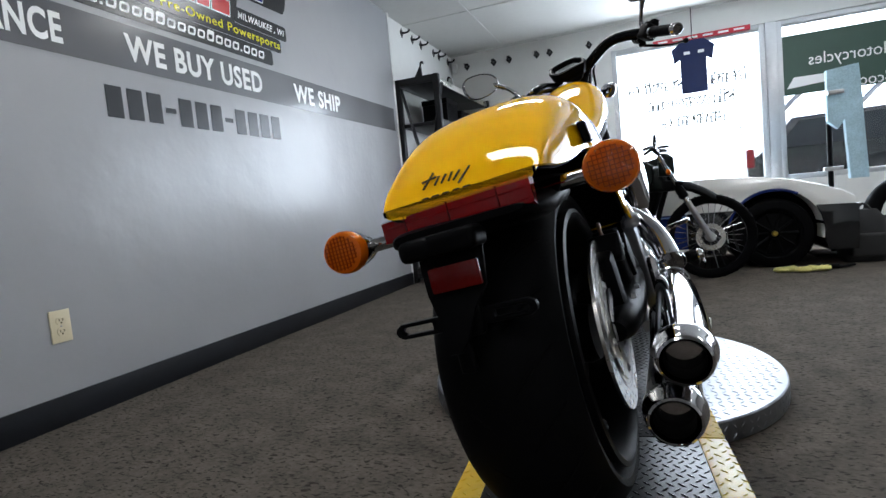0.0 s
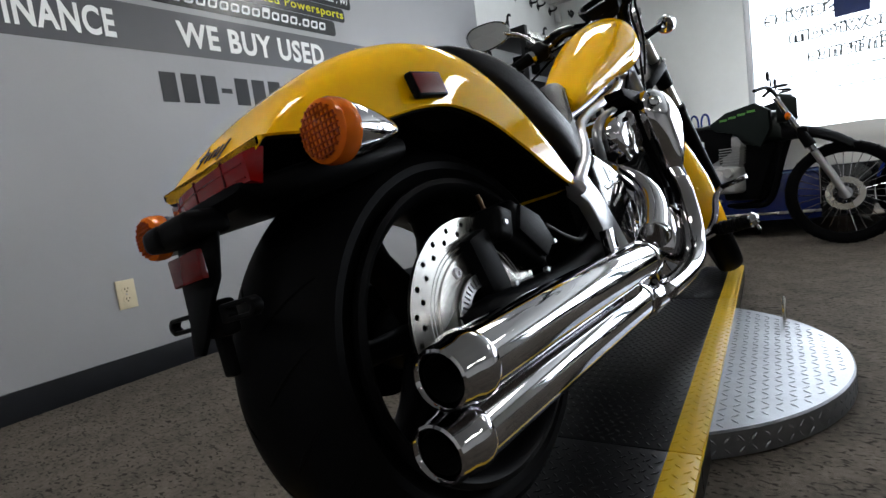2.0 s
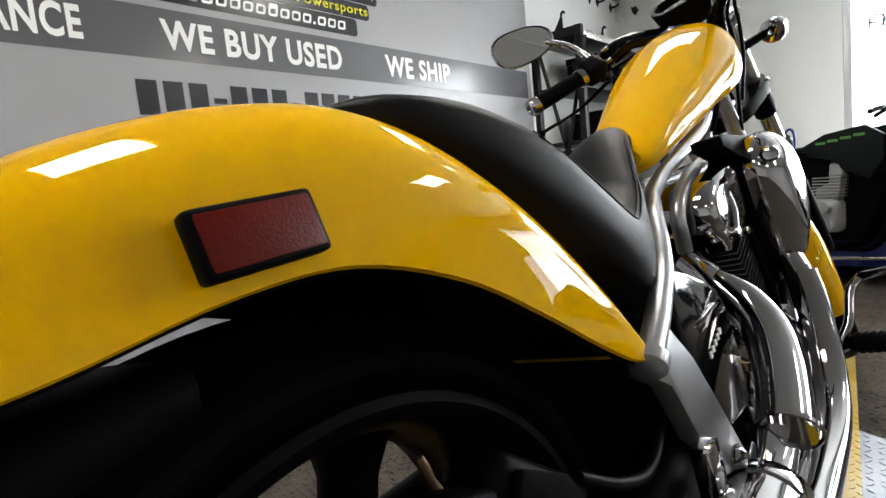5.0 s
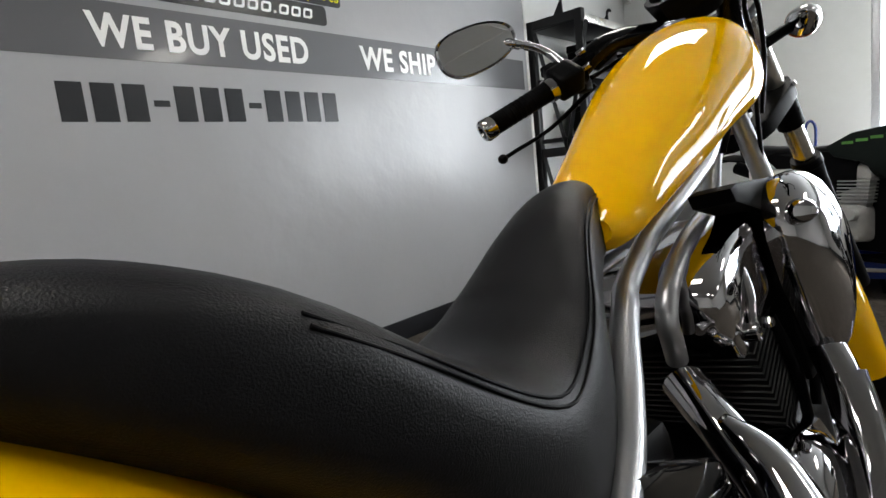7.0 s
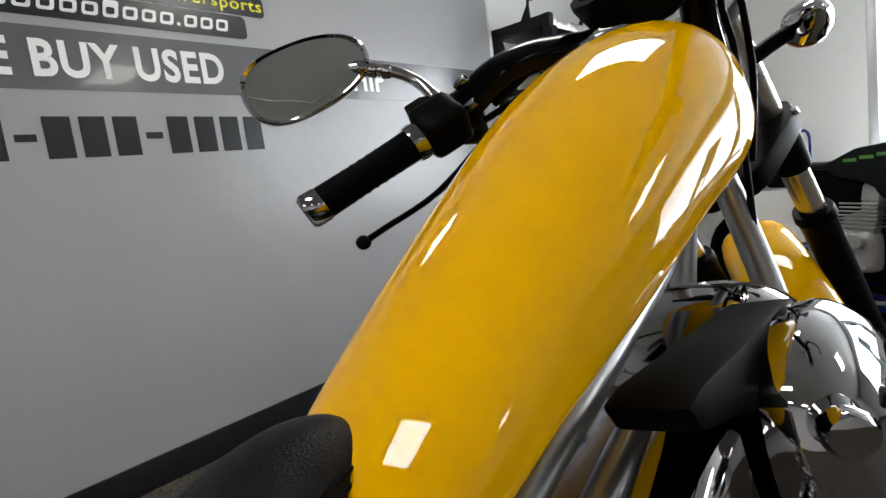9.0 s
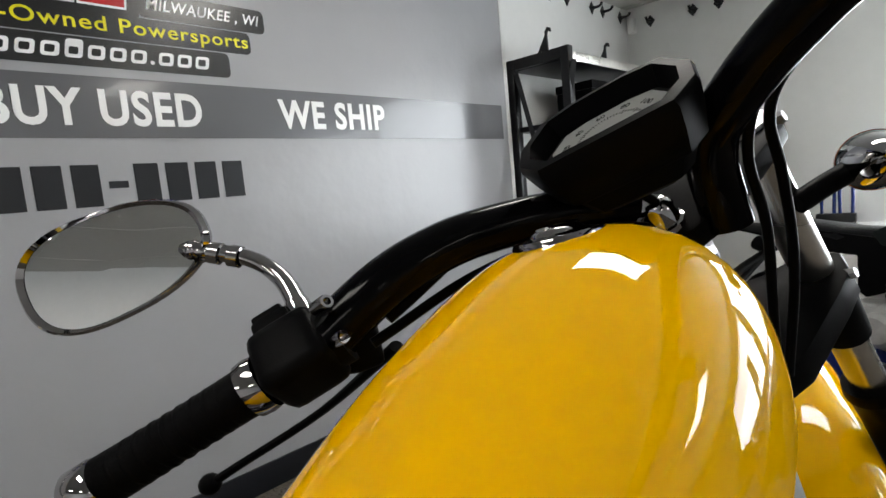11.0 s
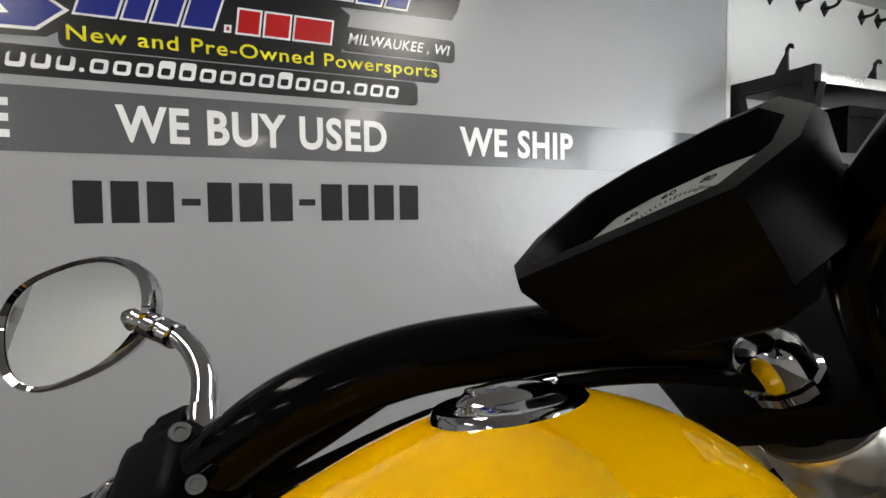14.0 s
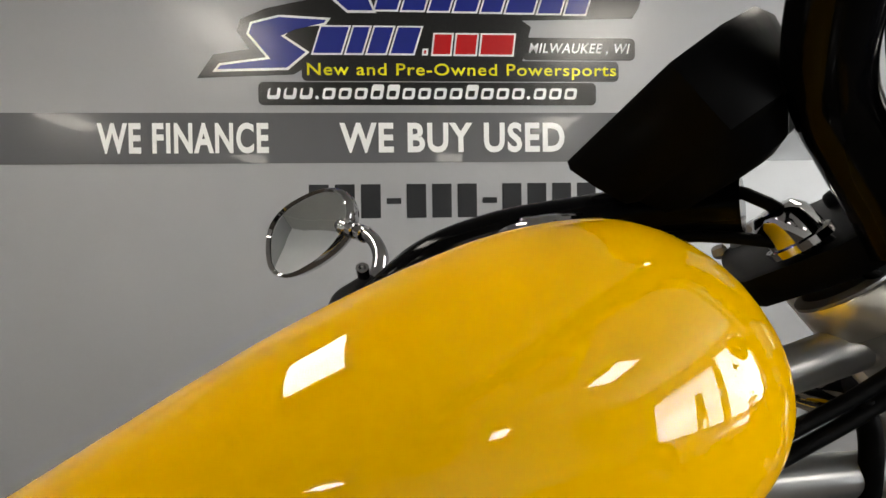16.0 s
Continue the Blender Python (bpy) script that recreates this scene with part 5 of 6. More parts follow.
def gauge():
    # a six-sided pod with a deep rear shell and a sunken dial
    c = STEER.inverted() @ Vector((0.024, 1.146, 1.098))
    m = STEER @ at(*c) @ pose(0, 0, 0, 36, 0, 0) @ Matrix.Diagonal((0.82, 0.87, 0.95, 1))
    md = m @ at(0, 0, -0.004)

    def hexa(w, h, z, p=0.0):
        return [Vector((x, y + p, z)) for x, y in ((-w, h * 0.05), (-w * 0.97, -h * 0.55), (-w * 0.72, -h), (w * 0.72, -h), (w * 0.97, -h * 0.55), (w, h * 0.05), (w * 0.76, h * 0.82), (w * 0.36, h), (-w * 0.36, h), (-w * 0.76, h * 0.82))]
    body = loft([hexa(0.036, 0.022, -0.068, -0.014), hexa(0.050, 0.030, -0.063, -0.011), hexa(0.062, 0.039, -0.046, -0.006), hexa(0.072, 0.048, -0.042, -0.002), hexa(0.079, 0.057, -0.02), hexa(0.084, 0.061, 0.0), hexa(0.082, 0.059, 0.006), hexa(0.071, 0.050, 0.007), hexa(0.066, 0.045, -0.014)])
    es = [e for e in body.edges if e.is_manifold and e.calc_face_angle() > 0.5]
    bmesh.ops.bevel(body, geom=es, offset=0.003, segments=2, affect="EDGES")
    g = part("instrument_pod", moved(body, m), BLACKPAINT, bike, "six-sided black speedometer pod")
    part("dial", moved(loft([hexa(0.0645, 0.0425, -0.0085), hexa(0.0645, 0.0425, -0.0080)]), md), PLASTIC, g, "dark dial surround")
    part("dial_face", moved(loft([hexa(0.058, 0.036, -0.0075), hexa(0.058, 0.036, -0.0068)]), md @ at(0, 0.002, 0)), DIAL, g, "light grey speedometer face")
    arc = []
    for k in range(41):
        l = 0.006 if k % 5 == 0 else 0.003
        arc.append(moved(rbox(l, 0.0007, 0.0003, (0.032, 0, -0.0066), 0), md @ at(0, -0.012, 0) @ pose(0, 0, 0, 0, 0, 200 - 220 * k / 40)))
    part("scale_marks", merge(*arc), LOGOBLACK, g)
    for k, txt in enumerate(("20", "40", "60", "80", "100")):
        a = radians(165 - 33 * k)
        lettering(txt, 0.010, LOGOBLACK, md @ at(0.042 * math.cos(a) * 1.05, -0.010 + 0.040 * math.sin(a), -0.0066) @ pose(0, 0, 0, 0, 0, math.degrees(a) - 90), "dial_number", g, 0.0001)
    part("pod_mount", moved(rbox(0.05, 0.05, 0.012, (0, 0.035, -0.060), 0.004, 2), m), PLASTIC, g)


gauge()

# ---------------------------------------------------------------- ceiling lights
TUBE = glow("light_diffuser", (1.0, 0.98, 0.94), 14.8)


def troffer(x, y):
    t = root("ceiling_light", at(x, y, CEIL), "recessed white fluorescent ceiling light with a plain diffuser", "ceiling light", "ceiling lights")
    for sx in (-1, 1):
        part("light_frame", rbox(0.86, 0.03, 0.02, (0, sx * 0.205, -0.011), 0.003), WHITEPAINT, t)
        part("light_frame", rbox(0.03, 0.38, 0.02, (sx * 0.415, 0, -0.011), 0.003), WHITEPAINT, t)
    part("diffuser", rbox(0.80, 0.38, 0.008, (0, 0, -0.008), 0), TUBE, t)
    return t


for x, y in ((1.35, 2.15), (3.95, 2.6), (1.40, -0.15), (1.40, -2.6), (3.80, -2.5), (6.30, 1.6), (6.30, -1.4)):
    troffer(x, y)

# ---------------------------------------------------------------- lettering on the grey wall
WALL = Matrix(((0, 0, 1, 0), (1, 0, 0, 0), (0, 1, 0, 0), (0, 0, 0, 1)))
structure("wall_band", rbox(0.003, END + 4.3, 0.187, (0.0015, (END - 4.4) / 2, 1.428), 0), BANDGREY, "dark grey vinyl stripe along the grey wall", "stripe")


def wall_text(text, y0, y1, z, cap, material, lift=0.0045, weight=0.0, shear=0.0, label="", name="wall_lettering"):
    ob = lettering(text, cap / 0.70, material, Matrix.Identity(4), name, None, 0.0006, 1.0, weight, "CENTER", shear, 1.1)
    xs = [v.co.x for v in ob.data.vertices]
    ys = [v.co.y for v in ob.data.vertices]
    s = (y1 - y0) / (max(xs) - min(xs))
    ob.data.transform(at(lift, (y0 + y1) / 2, z) @ WALL @ Matrix.Diagonal((s, 1, 1, 1)) @ at(-(max(xs) + min(xs)) / 2, -(max(ys) + min(ys)) / 2, 0))
    return tagged(ob, label or "white block letters stuck on the dark grey stripe", "lettering", "wall lettering") if name == "wall_lettering" else tagged(ob, label, kind="stuff")


wall_text("WE FINANCE", -0.16, 0.455, 1.428, 0.105, LETTERWHITE, weight=0.0045)
wall_text("WE BUY USED", 0.715, 1.570, 1.428, 0.105, LETTERWHITE, weight=0.0045)
wall_text("WE SHIP", 1.866, 2.400, 1.428, 0.105, LETTERWHITE, weight=0.0045)


def number_bars():
    """The telephone number as plain upright bars."""
    e = root("wall_number", at(0.0015, 1.145, 1.190), "charcoal number shown as plain bars on the grey wall", "lettering", "wall lettering")
    x = -0.555
    for ch in "ddd-ddd-dddd":
        if ch == "-":
            part("dash", rbox(0.002, 0.055, 0.022, (0, x + 0.035, 0), 0), LETTERDARK, e)
            x += 0.075
        else:
            part("bar", rbox(0.002, 0.074, 0.128, (0, x + 0.045, 0), 0.0009, 1), LETTERDARK, e)
            x += 0.0965
    return e


number_bars()


def wall_logo():
    e = root("wall_logo", at(0, 1.05, 1.522), "blue, red and black dealer logo decal on the grey wall", "logo")
    def slab(pts, lift, th, ma, name):
        return part(name, prism(pts, th, at(lift, 0, 0) @ WALL), ma, e)
    def rr(y0, y1, z0, z1, r, sh=0.0):
        pts = []
        for cy, cz, a0 in ((y1 - r, z1 - r, 0), (y0 + r, z1 - r, 90), (y0 + r, z0 + r, 180), (y1 - r, z0 + r, 270)):
            for k in range(6):
                a = radians(a0 + 18 * k)
                pts.append((cy + r * math.cos(a) + sh * (cz + r * math.sin(a) - z0), cz + r * math.sin(a)))
        return pts
    # web address plate: white strokes on black
    slab(rr(-0.63, 0.645, 0.028, 0.114, 0.02), 0.0015, 0.002, LOGOBLACK, "address_plate")
    y = -0.60
    random.seed(5)
    for k in range(21):
        w = 0.046
        z0, z1 = 0.050, 0.092
        if k in (3, 17):
            slab(rr(y, y + 0.012, z0, z0 + 0.012, 0.004), 0.0034, 0.001, LETTERWHITE, "address_bar")
            y += 0.024
            continue
        slab(rr(y, y + w, z0, z1 + (0.013 if k in (7, 8, 13) else 0), 0.010, 0.18), 0.0034, 0.001, LETTERWHITE, "address_bar")
        slab(rr(y + 0.011, y + w - 0.010, z0 + (0.010 if k > 2 else 0.014), z1 - (0.010 if k > 2 else -0.001), 0.005, 0.18), 0.0044, 0.001, LOGOBLACK, "address_gap")
        y += w + 0.0135
    # slogan plate
    slab(rr(-0.47, 0.735, 0.118, 0.196, 0.02), 0.0012, 0.002, LOGOBLACK, "slogan_plate")
    tx = wall_text("New and Pre-Owned Powersports", 0.60, 1.775, 1.677, 0.044, LOGOYELLOW, 0.0032, 0.0006, label="yellow slogan letters on the black logo plate", name="slogan")
    tx.parent, tx.matrix_parent_inverse = e, e.matrix_world.inverted()
    # city plate
    slab(rr(0.36, 0.80, 0.20, 0.285, 0.02), 0.0015, 0.002, LOGOBLACK, "city_plate")
    tx = wall_text("MILWAUKEE , WI", 1.435, 1.83, 1.764, 0.036, LETTERWHITE, 0.0034, 0.0006, 0.25, "white slanted city letters on the black logo plate", "city")
    tx.parent, tx.matrix_parent_inverse = e, e.matrix_world.inverted()
    # black backing with a swept point, then the name rows as slanted blocks with pale rims
    slab([(-0.85, 0.128), (-0.50, 0.142), (-0.42, 0.19), (0.36, 0.195), (0.395, 0.325), (0.36, 0.350), (0.79, 0.362), (0.815, 0.40), (0.86, 0.56), (-0.36, 0.60), (-0.50, 0.52), (-0.40, 0.43), (-0.60, 0.385), (-0.69, 0.345), (-0.705, 0.30), (-0.66, 0.235), (-0.79, 0.215)], 0.001, 0.002, LOGOBLACK, "name_plate")

    def rimmed(pts, rim, ma):
        c = (sum(p[0] for p in pts) / len(pts), sum(p[1] for p in pts) / len(pts))
        slab(pts, 0.0026, 0.001, LETTERWHITE, "letter_rim")
        inner = []
        for i, p in enumerate(pts):
            a, b = Vector((*pts[i - 1], 0)), Vector((*pts[(i + 1) % len(pts)], 0))
            q = Vector((*p, 0))
            u, v = (q - a).normalized(), (b - q).normalized()
            n = Vector((-(u + v).y, (u + v).x, 0)).normalized()
            k = rim / max(0.35, abs(n.dot(Vector((-u.y, u.x, 0)))))
            side = 1 if n.dot(Vector((*c, 0)) - q) > 0 else -1
            inner.append((p[0] + n.x * k * side, p[1] + n.y * k * side))
        slab(inner, 0.0042, 0.001, ma, "letter_block")

    def blocks(y0, ws, z0, z1, ma, sl, rise=0.0):
        y = y0
        for w in ws:
            h, up = z1 - z0, rise * (y - y0)
            rimmed([(y, z0 + up), (y + w, z0 + up), (y + w + sl * h, z1 + up), (y + sl * h, z1 + up)], 0.0065, ma)
            y += w + 0.006
    # the tall first stroke sweeps out to the point at the far end
    rimmed([(-0.795, 0.150), (-0.52, 0.158), (-0.44, 0.225), (-0.53, 0.285), (-0.50, 0.315), (-0.38, 0.325), (-0.36, 0.352), (-0.55, 0.362), (-0.655, 0.335), (-0.670, 0.290), (-0.60, 0.205), (-0.77, 0.182)], 0.009, LOGOBLUE)
    blocks(-0.435, (0.115, 0.072, 0.082, 0.098), 0.215, 0.325, LOGOBLUE, 0.32)
    blocks(-0.022, (0.022,), 0.215, 0.240, LOGORED, 0.1)
    blocks(0.012, (0.078, 0.090, 0.135), 0.213, 0.300, LOGORED, 0.12)
    rimmed([(-0.40, 0.46), (-0.30, 0.372), (-0.19, 0.372), (-0.21, 0.42), (-0.14, 0.56), (-0.44, 0.56)], 0.009, LOGOBLUE)
    blocks(-0.205, (0.095, 0.095, 0.088, 0.098, 0.088, 0.118, 0.098, 0.092), 0.378, 0.52, LOGOBLUE, 0.32, -0.012)


wall_logo()


def outlet():
    o = root("wall_outlet", at(0, 0.297, 0.349), "ivory double wall outlet on the grey wall", "outlet")
    part("plate", rbox(0.006, 0.072, 0.116, (0.003, 0, 0), 0.0025, 2), IVORY, o)
    for sz in (-1, 1):
        part("socket", prism([(0.017 * math.cos(radians(a)), max(-0.012, min(0.012, 0.017 * math.sin(radians(a))))) for a in range(0, 360, 15)], 0.003, at(0.0075, 0, sz * 0.0195) @ WALL), IVORY, o)
        for dy in (-0.0063, 0.0063):
            part("slot", rbox(0.001, 0.0022, 0.008, (0.0095, dy, sz * 0.0195 + 0.003), 0), VOID, o)
        part("slot", rbox(0.001, 0.005, 0.005, (0.0095, 0, sz * 0.0195 - 0.007), 0.001), VOID, o)
    part("screw", lathe([(0, 0.0015), (0.003, 0.001), (0.0035, 0)], 12, (1, 0, 0), (0.006, 0, 0)), ALLOY, o)
    return o


outlet()


# ---------------------------------------------------------------- rack, hooks, sensor
def rack():
    r = root("metal_rack", at(-0.02, 3.41, 0), "tall black steel shelving rack with braced ends against the white wall", "shelving")
    D, L, H = 0.36, 1.55, 1.78
    for y in (0.0, L):
        for x in (0.0, D):
            part("post", rbox(0.05, 0.05, H, (x + 0.025, y, H / 2), 0.004), RACKSTEEL, r)
        part("end_rail", rbox(D, 0.04, 0.06, (D / 2 + 0.025, y, H - 0.03), 0.004), RACKSTEEL, r)
        part("end_rail", rbox(D, 0.04, 0.05, (D / 2 + 0.025, y, 0.06), 0.004), RACKSTEEL, r)
        for z0, z1 in ((0.10, 0.90), (0.90, 1.70)):
            for a, b in ((0.05, 0.24), (0.43, 0.24)):
                part("brace", sweep([(a, y, z1), (b, y, z0)], 0.026, 4, 1, flat=0.6), RACKSTEEL, r)
            part("brace", rbox(D - 0.05, 0.03, 0.06, (D / 2 + 0.025, y, z0), 0.003), RACKSTEEL, r)
    for z in (0.12, 0.55, 0.98, 1.38, 1.73):
        part("shelf", rbox(D, L, 0.03, (D / 2 + 0.025, L / 2, z), 0.003), RACKSTEEL, r)
        part("shelf_edge", rbox(0.012, L - 0.05, 0.05, (D + 0.035, L / 2, z), 0.003), BRUSHED if z > 1.7 else RACKSTEEL, r)
    for y in (0.06, 0.75):
        hk = [(-0.05, 0.0), (0.05, 0.0), (0.045, 0.10), (0.05, 0.118), (0.062, 0.122), (0.068, 0.112), (0.078, 0.116), (0.072, 0.136), (0.052, 0.142), (0.03, 0.125), (0.028, 0.10)]
        part("lifting_hook", prism([(u * 0.8, v) for u, v in hk], 0.012, at(0.20, y, H + 0.002) @ XZ, 0.002), RACKSTEEL, r)
    return r


rack()
for y, z, w, h, dp in ((3.90, 1.40, 0.30, 0.24, 0.24), (4.30, 1.40, 0.26, 0.18, 0.24), (3.95, 1.0, 0.34, 0.22, 0.26), (4.47, 1.0, 0.30, 0.26, 0.26), (4.05, 0.57, 0.4, 0.25, 0.26)):
    b = root("storage_box", at(0.20, y, z), "dark cardboard storage box on the rack", "box", "boxes on the rack")
    part("box_body", rbox(dp, w, h * 0.8, (0, 0, h * 0.4), 0.004), PLASTIC, b)
    part("lid", rbox(dp + 0.01, w + 0.01, h * 0.2, (0, 0, h * 0.9), 0.004), BLACKPAINT, b)


def wall_hook(m):
    h = root("wall_hook", m, "small black diamond-shaped wall hook", "hook", "wall hooks")
    part("backplate", prism([(-0.036, 0), (0, -0.045), (0.036, 0), (0, 0.045)], 0.006, at(0, -0.003, 0) @ XZ, 0.001), RACKSTEEL, h)
    part("peg", sweep([(0, -0.005, 0), (0, -0.05, -0.004), (0, -0.075, 0.006), (0, -0.08, 0.02)], [0.011, 0.009, 0.009, 0.010], 10, 4), RACKSTEEL, h)
    return h


for x, z in ((0.157, 2.208), (0.47, 2.20), (0.645, 2.20), (0.95, 2.195), (1.09, 2.19), (1.50, 2.19)):
    wall_hook(at(x, BACK, z))
for y in (3.68, 3.92, 4.13, 4.47, 4.63, 4.91):
    wall_hook(pose(-0.03, y, 2.265, 0, 0, 90))
sn = root("corner_sensor", at(0.0, BACK, 2.20), "small white alarm sensor in the corner of the room", "sensor")
part("housing", rbox(0.055, 0.05, 0.11, (0.02, -0.026, 0), 0.012, 3), WHITEPAINT, sn)
bn = root("window_banner", at(2.55, BACK - 0.008, 2.075), "thin red sign strip along the top of the shop window", "sign")
part("strip", rbox(0.86, 0.012, 0.05, (0, 0, 0), 0.002), mat("red_sign_vinyl", (0.55, 0.03, 0.05), 0.4, var=0.05), bn)
for k in range(6):
    part("print_bar", rbox(0.09, 0.002, 0.018, (-0.34 + 0.135 * k, -0.007, 0), 0), LETTERWHITE, bn)
cb = root("hanging_cable", at(3.0, 4.1, CEIL), "short black cable hanging from the ceiling", "cable")
part("cord", sweep([(0, 0, 0), (0.01, 0, -0.05), (0.06, 0.01, -0.10), (-0.04, 0, -0.12), (-0.16, -0.02, -0.09)], 0.006, 8, 5), PLASTIC, cb)

# ---------------------------------------------------------------- window signs and clothes
def glass_text(text, x, z, size, material, parent, mirror=True, outline=0.0, squeeze=1.0):
    cu = bpy.data.curves.new("window_lettering", "FONT")
    cu.body, cu.size, cu.align_x, cu.align_y, cu.resolution_u = text, size, "CENTER", "CENTER", 3
    if outline:
        cu.fill_mode, cu.bevel_depth, cu.bevel_resolution, cu.offset = "NONE", outline, 0, 0.009
    else:
        cu.extrude = 0.001
    tmp = new("tmp_text", cu)
    me = bpy.data.meshes.new_from_object(tmp.evaluated_get(bpy.context.evaluated_depsgraph_get()))
    bpy.data.objects.remove(tmp)
    bpy.data.curves.remove(cu)
    flip = Matrix.Diagonal((-squeeze, 1, 1, 1))
    me.transform(at(x, BACK + 0.052, z) @ XZ @ flip)
    me.materials.clear()
    me.materials.append(material)
    ob = new("window_lettering", me)
    return tagged(ob, "mirrored outline lettering stuck on the shop window", "lettering", "window lettering")


OUTLINE = mat("grey_outline_vinyl", (0.16, 0.175, 0.17), 0.4, var=0.05)
glass_text("Parts & Service", 2.40, 1.665, 0.150, OUTLINE, win1, True, 0.0055, 1.15)
glass_text("Showroom", 2.43, 1.48, 0.150, OUTLINE, win1, True, 0.0055, 1.15)
glass_text("Entrance", 2.45, 1.30, 0.150, OUTLINE, win1, True, 0.0055, 1.05)
ar = root("window_arrow", at(2.36, BACK + 0.052, 1.06), "pale outlined arrow sticker on the shop window", "sign")
for sx, sz, c in ((0.86, 0.010, (0.08, 0, 0.09)), (0.86, 0.010, (0.08, 0, -0.06)), (0.010, 0.16, (0.51, 0, 0.015))):
    part("outline", rbox(sx, 0.002, sz, c, 0), OUTLINE, ar)
part("outline", merge(sweep([(-0.35, 0, 0.09), (-0.35, 0, 0.14), (-0.52, 0, 0.015)], 0.005, 6, 1), sweep([(-0.35, 0, -0.06), (-0.35, 0, -0.11), (-0.52, 0, 0.015)], 0.005, 6, 1)), OUTLINE, ar)
sg = root("window_sign", at(3.235, BACK + 0.045, 1.39), "dark green sign film across the upper window", "sign")
part("film", rbox(2.80, 0.004, 0.55, (1.40, 0, 0.275), 0), GREENFILM, sg)
glass_text("Motorcycles", 3.78, 1.69, 0.15, LETTERWHITE, win2, True, 0.0, 0.9)
glass_text("Scooters", 3.85, 1.44, 0.14, LETTERWHITE, win2, True, 0.0, 0.9)
for o in [o for o in bpy.data.objects if o.name.startswith("window_lettering")][-2:]:
    o.location.y = -0.014
part("arrow", prism([(0.0, 0.0), (0.55, 0.045), (0.55, 0.10), (0.06, 0.10)], 0.003, at(0.03, -0.006, 0.06) @ XZ), LETTERWHITE, sg)


def cloth_sheet(outline, thick, m, material, waves, name, parent):
    bm = prism(outline, thick, None)
    bmesh.ops.subdivide_edges(bm, edges=[e for e in bm.edges if e.calc_length() > 0.05], cuts=3, use_grid_fill=True)
    for v in bm.verts:
        v.co.z += waves * math.sin(v.co.x * 26) + waves * 0.6 * math.sin(v.co.y * 11 + v.co.x * 9)
    return part(name, moved(bm, m), material, parent)


ts = root("t_shirt", at(2.47, BACK - 0.07, 2.035), "navy blue t-shirt hanging in front of the shop window", "t-shirt")
cloth_sheet([(-0.10, 0.0), (0.10, 0.0), (0.19, -0.07), (0.17, -0.20), (0.115, -0.17), (0.115, -0.50), (-0.115, -0.50), (-0.115, -0.17), (-0.17, -0.20), (-0.19, -0.07)], 0.03, XZ, NAVY, 0.006, "shirt_body", ts)
for x in (-0.055, 0.07):
    part("chest_print", rbox(0.055, 0.004, 0.028, (x, -0.024, -0.12), 0), LETTERWHITE, ts)
part("hanger", sweep([(0, 0, CEIL - 2.035), (0, 0, 0.10), (0, 0, 0.02), (0.06, 0, -0.01), (0.10, 0, -0.03)], 0.004, 8, 3), BLACKPAINT, ts)

jk = root("hanging_trousers", at(3.32, 3.75, 0.58), "light blue denim trousers hanging from a black stand", "trousers")
part("stand_pole", lathe([(0.018, 0), (0.018, 1.05), (0.0, 1.05)], 14, (0, 0, 1), (-0.07, 0.05, -0.55)), BLACKPAINT, jk)
part("stand_foot", rbox(0.30, 0.30, 0.02, (-0.07, 0.05, -0.54), 0.005), BLACKPAINT, jk)
cloth_sheet([(-0.10, 0.78), (0.09, 0.80), (0.12, 0.30), (0.13, 0.0), (0.02, 0.0), (0.0, 0.42), (-0.04, 0.36), (-0.10, 0.42)], 0.05, at(0, -0.03, 0) @ XZ, DENIM, 0.010, "denim", jk)
part("clip", rbox(0.10, 0.03, 0.03, (-0.05, -0.05, 0.62), 0.006), ALLOY, jk)
part("clip", rbox(0.12, 0.03, 0.03, (-0.08, -0.05, 0.08), 0.006), ALLOY, jk)


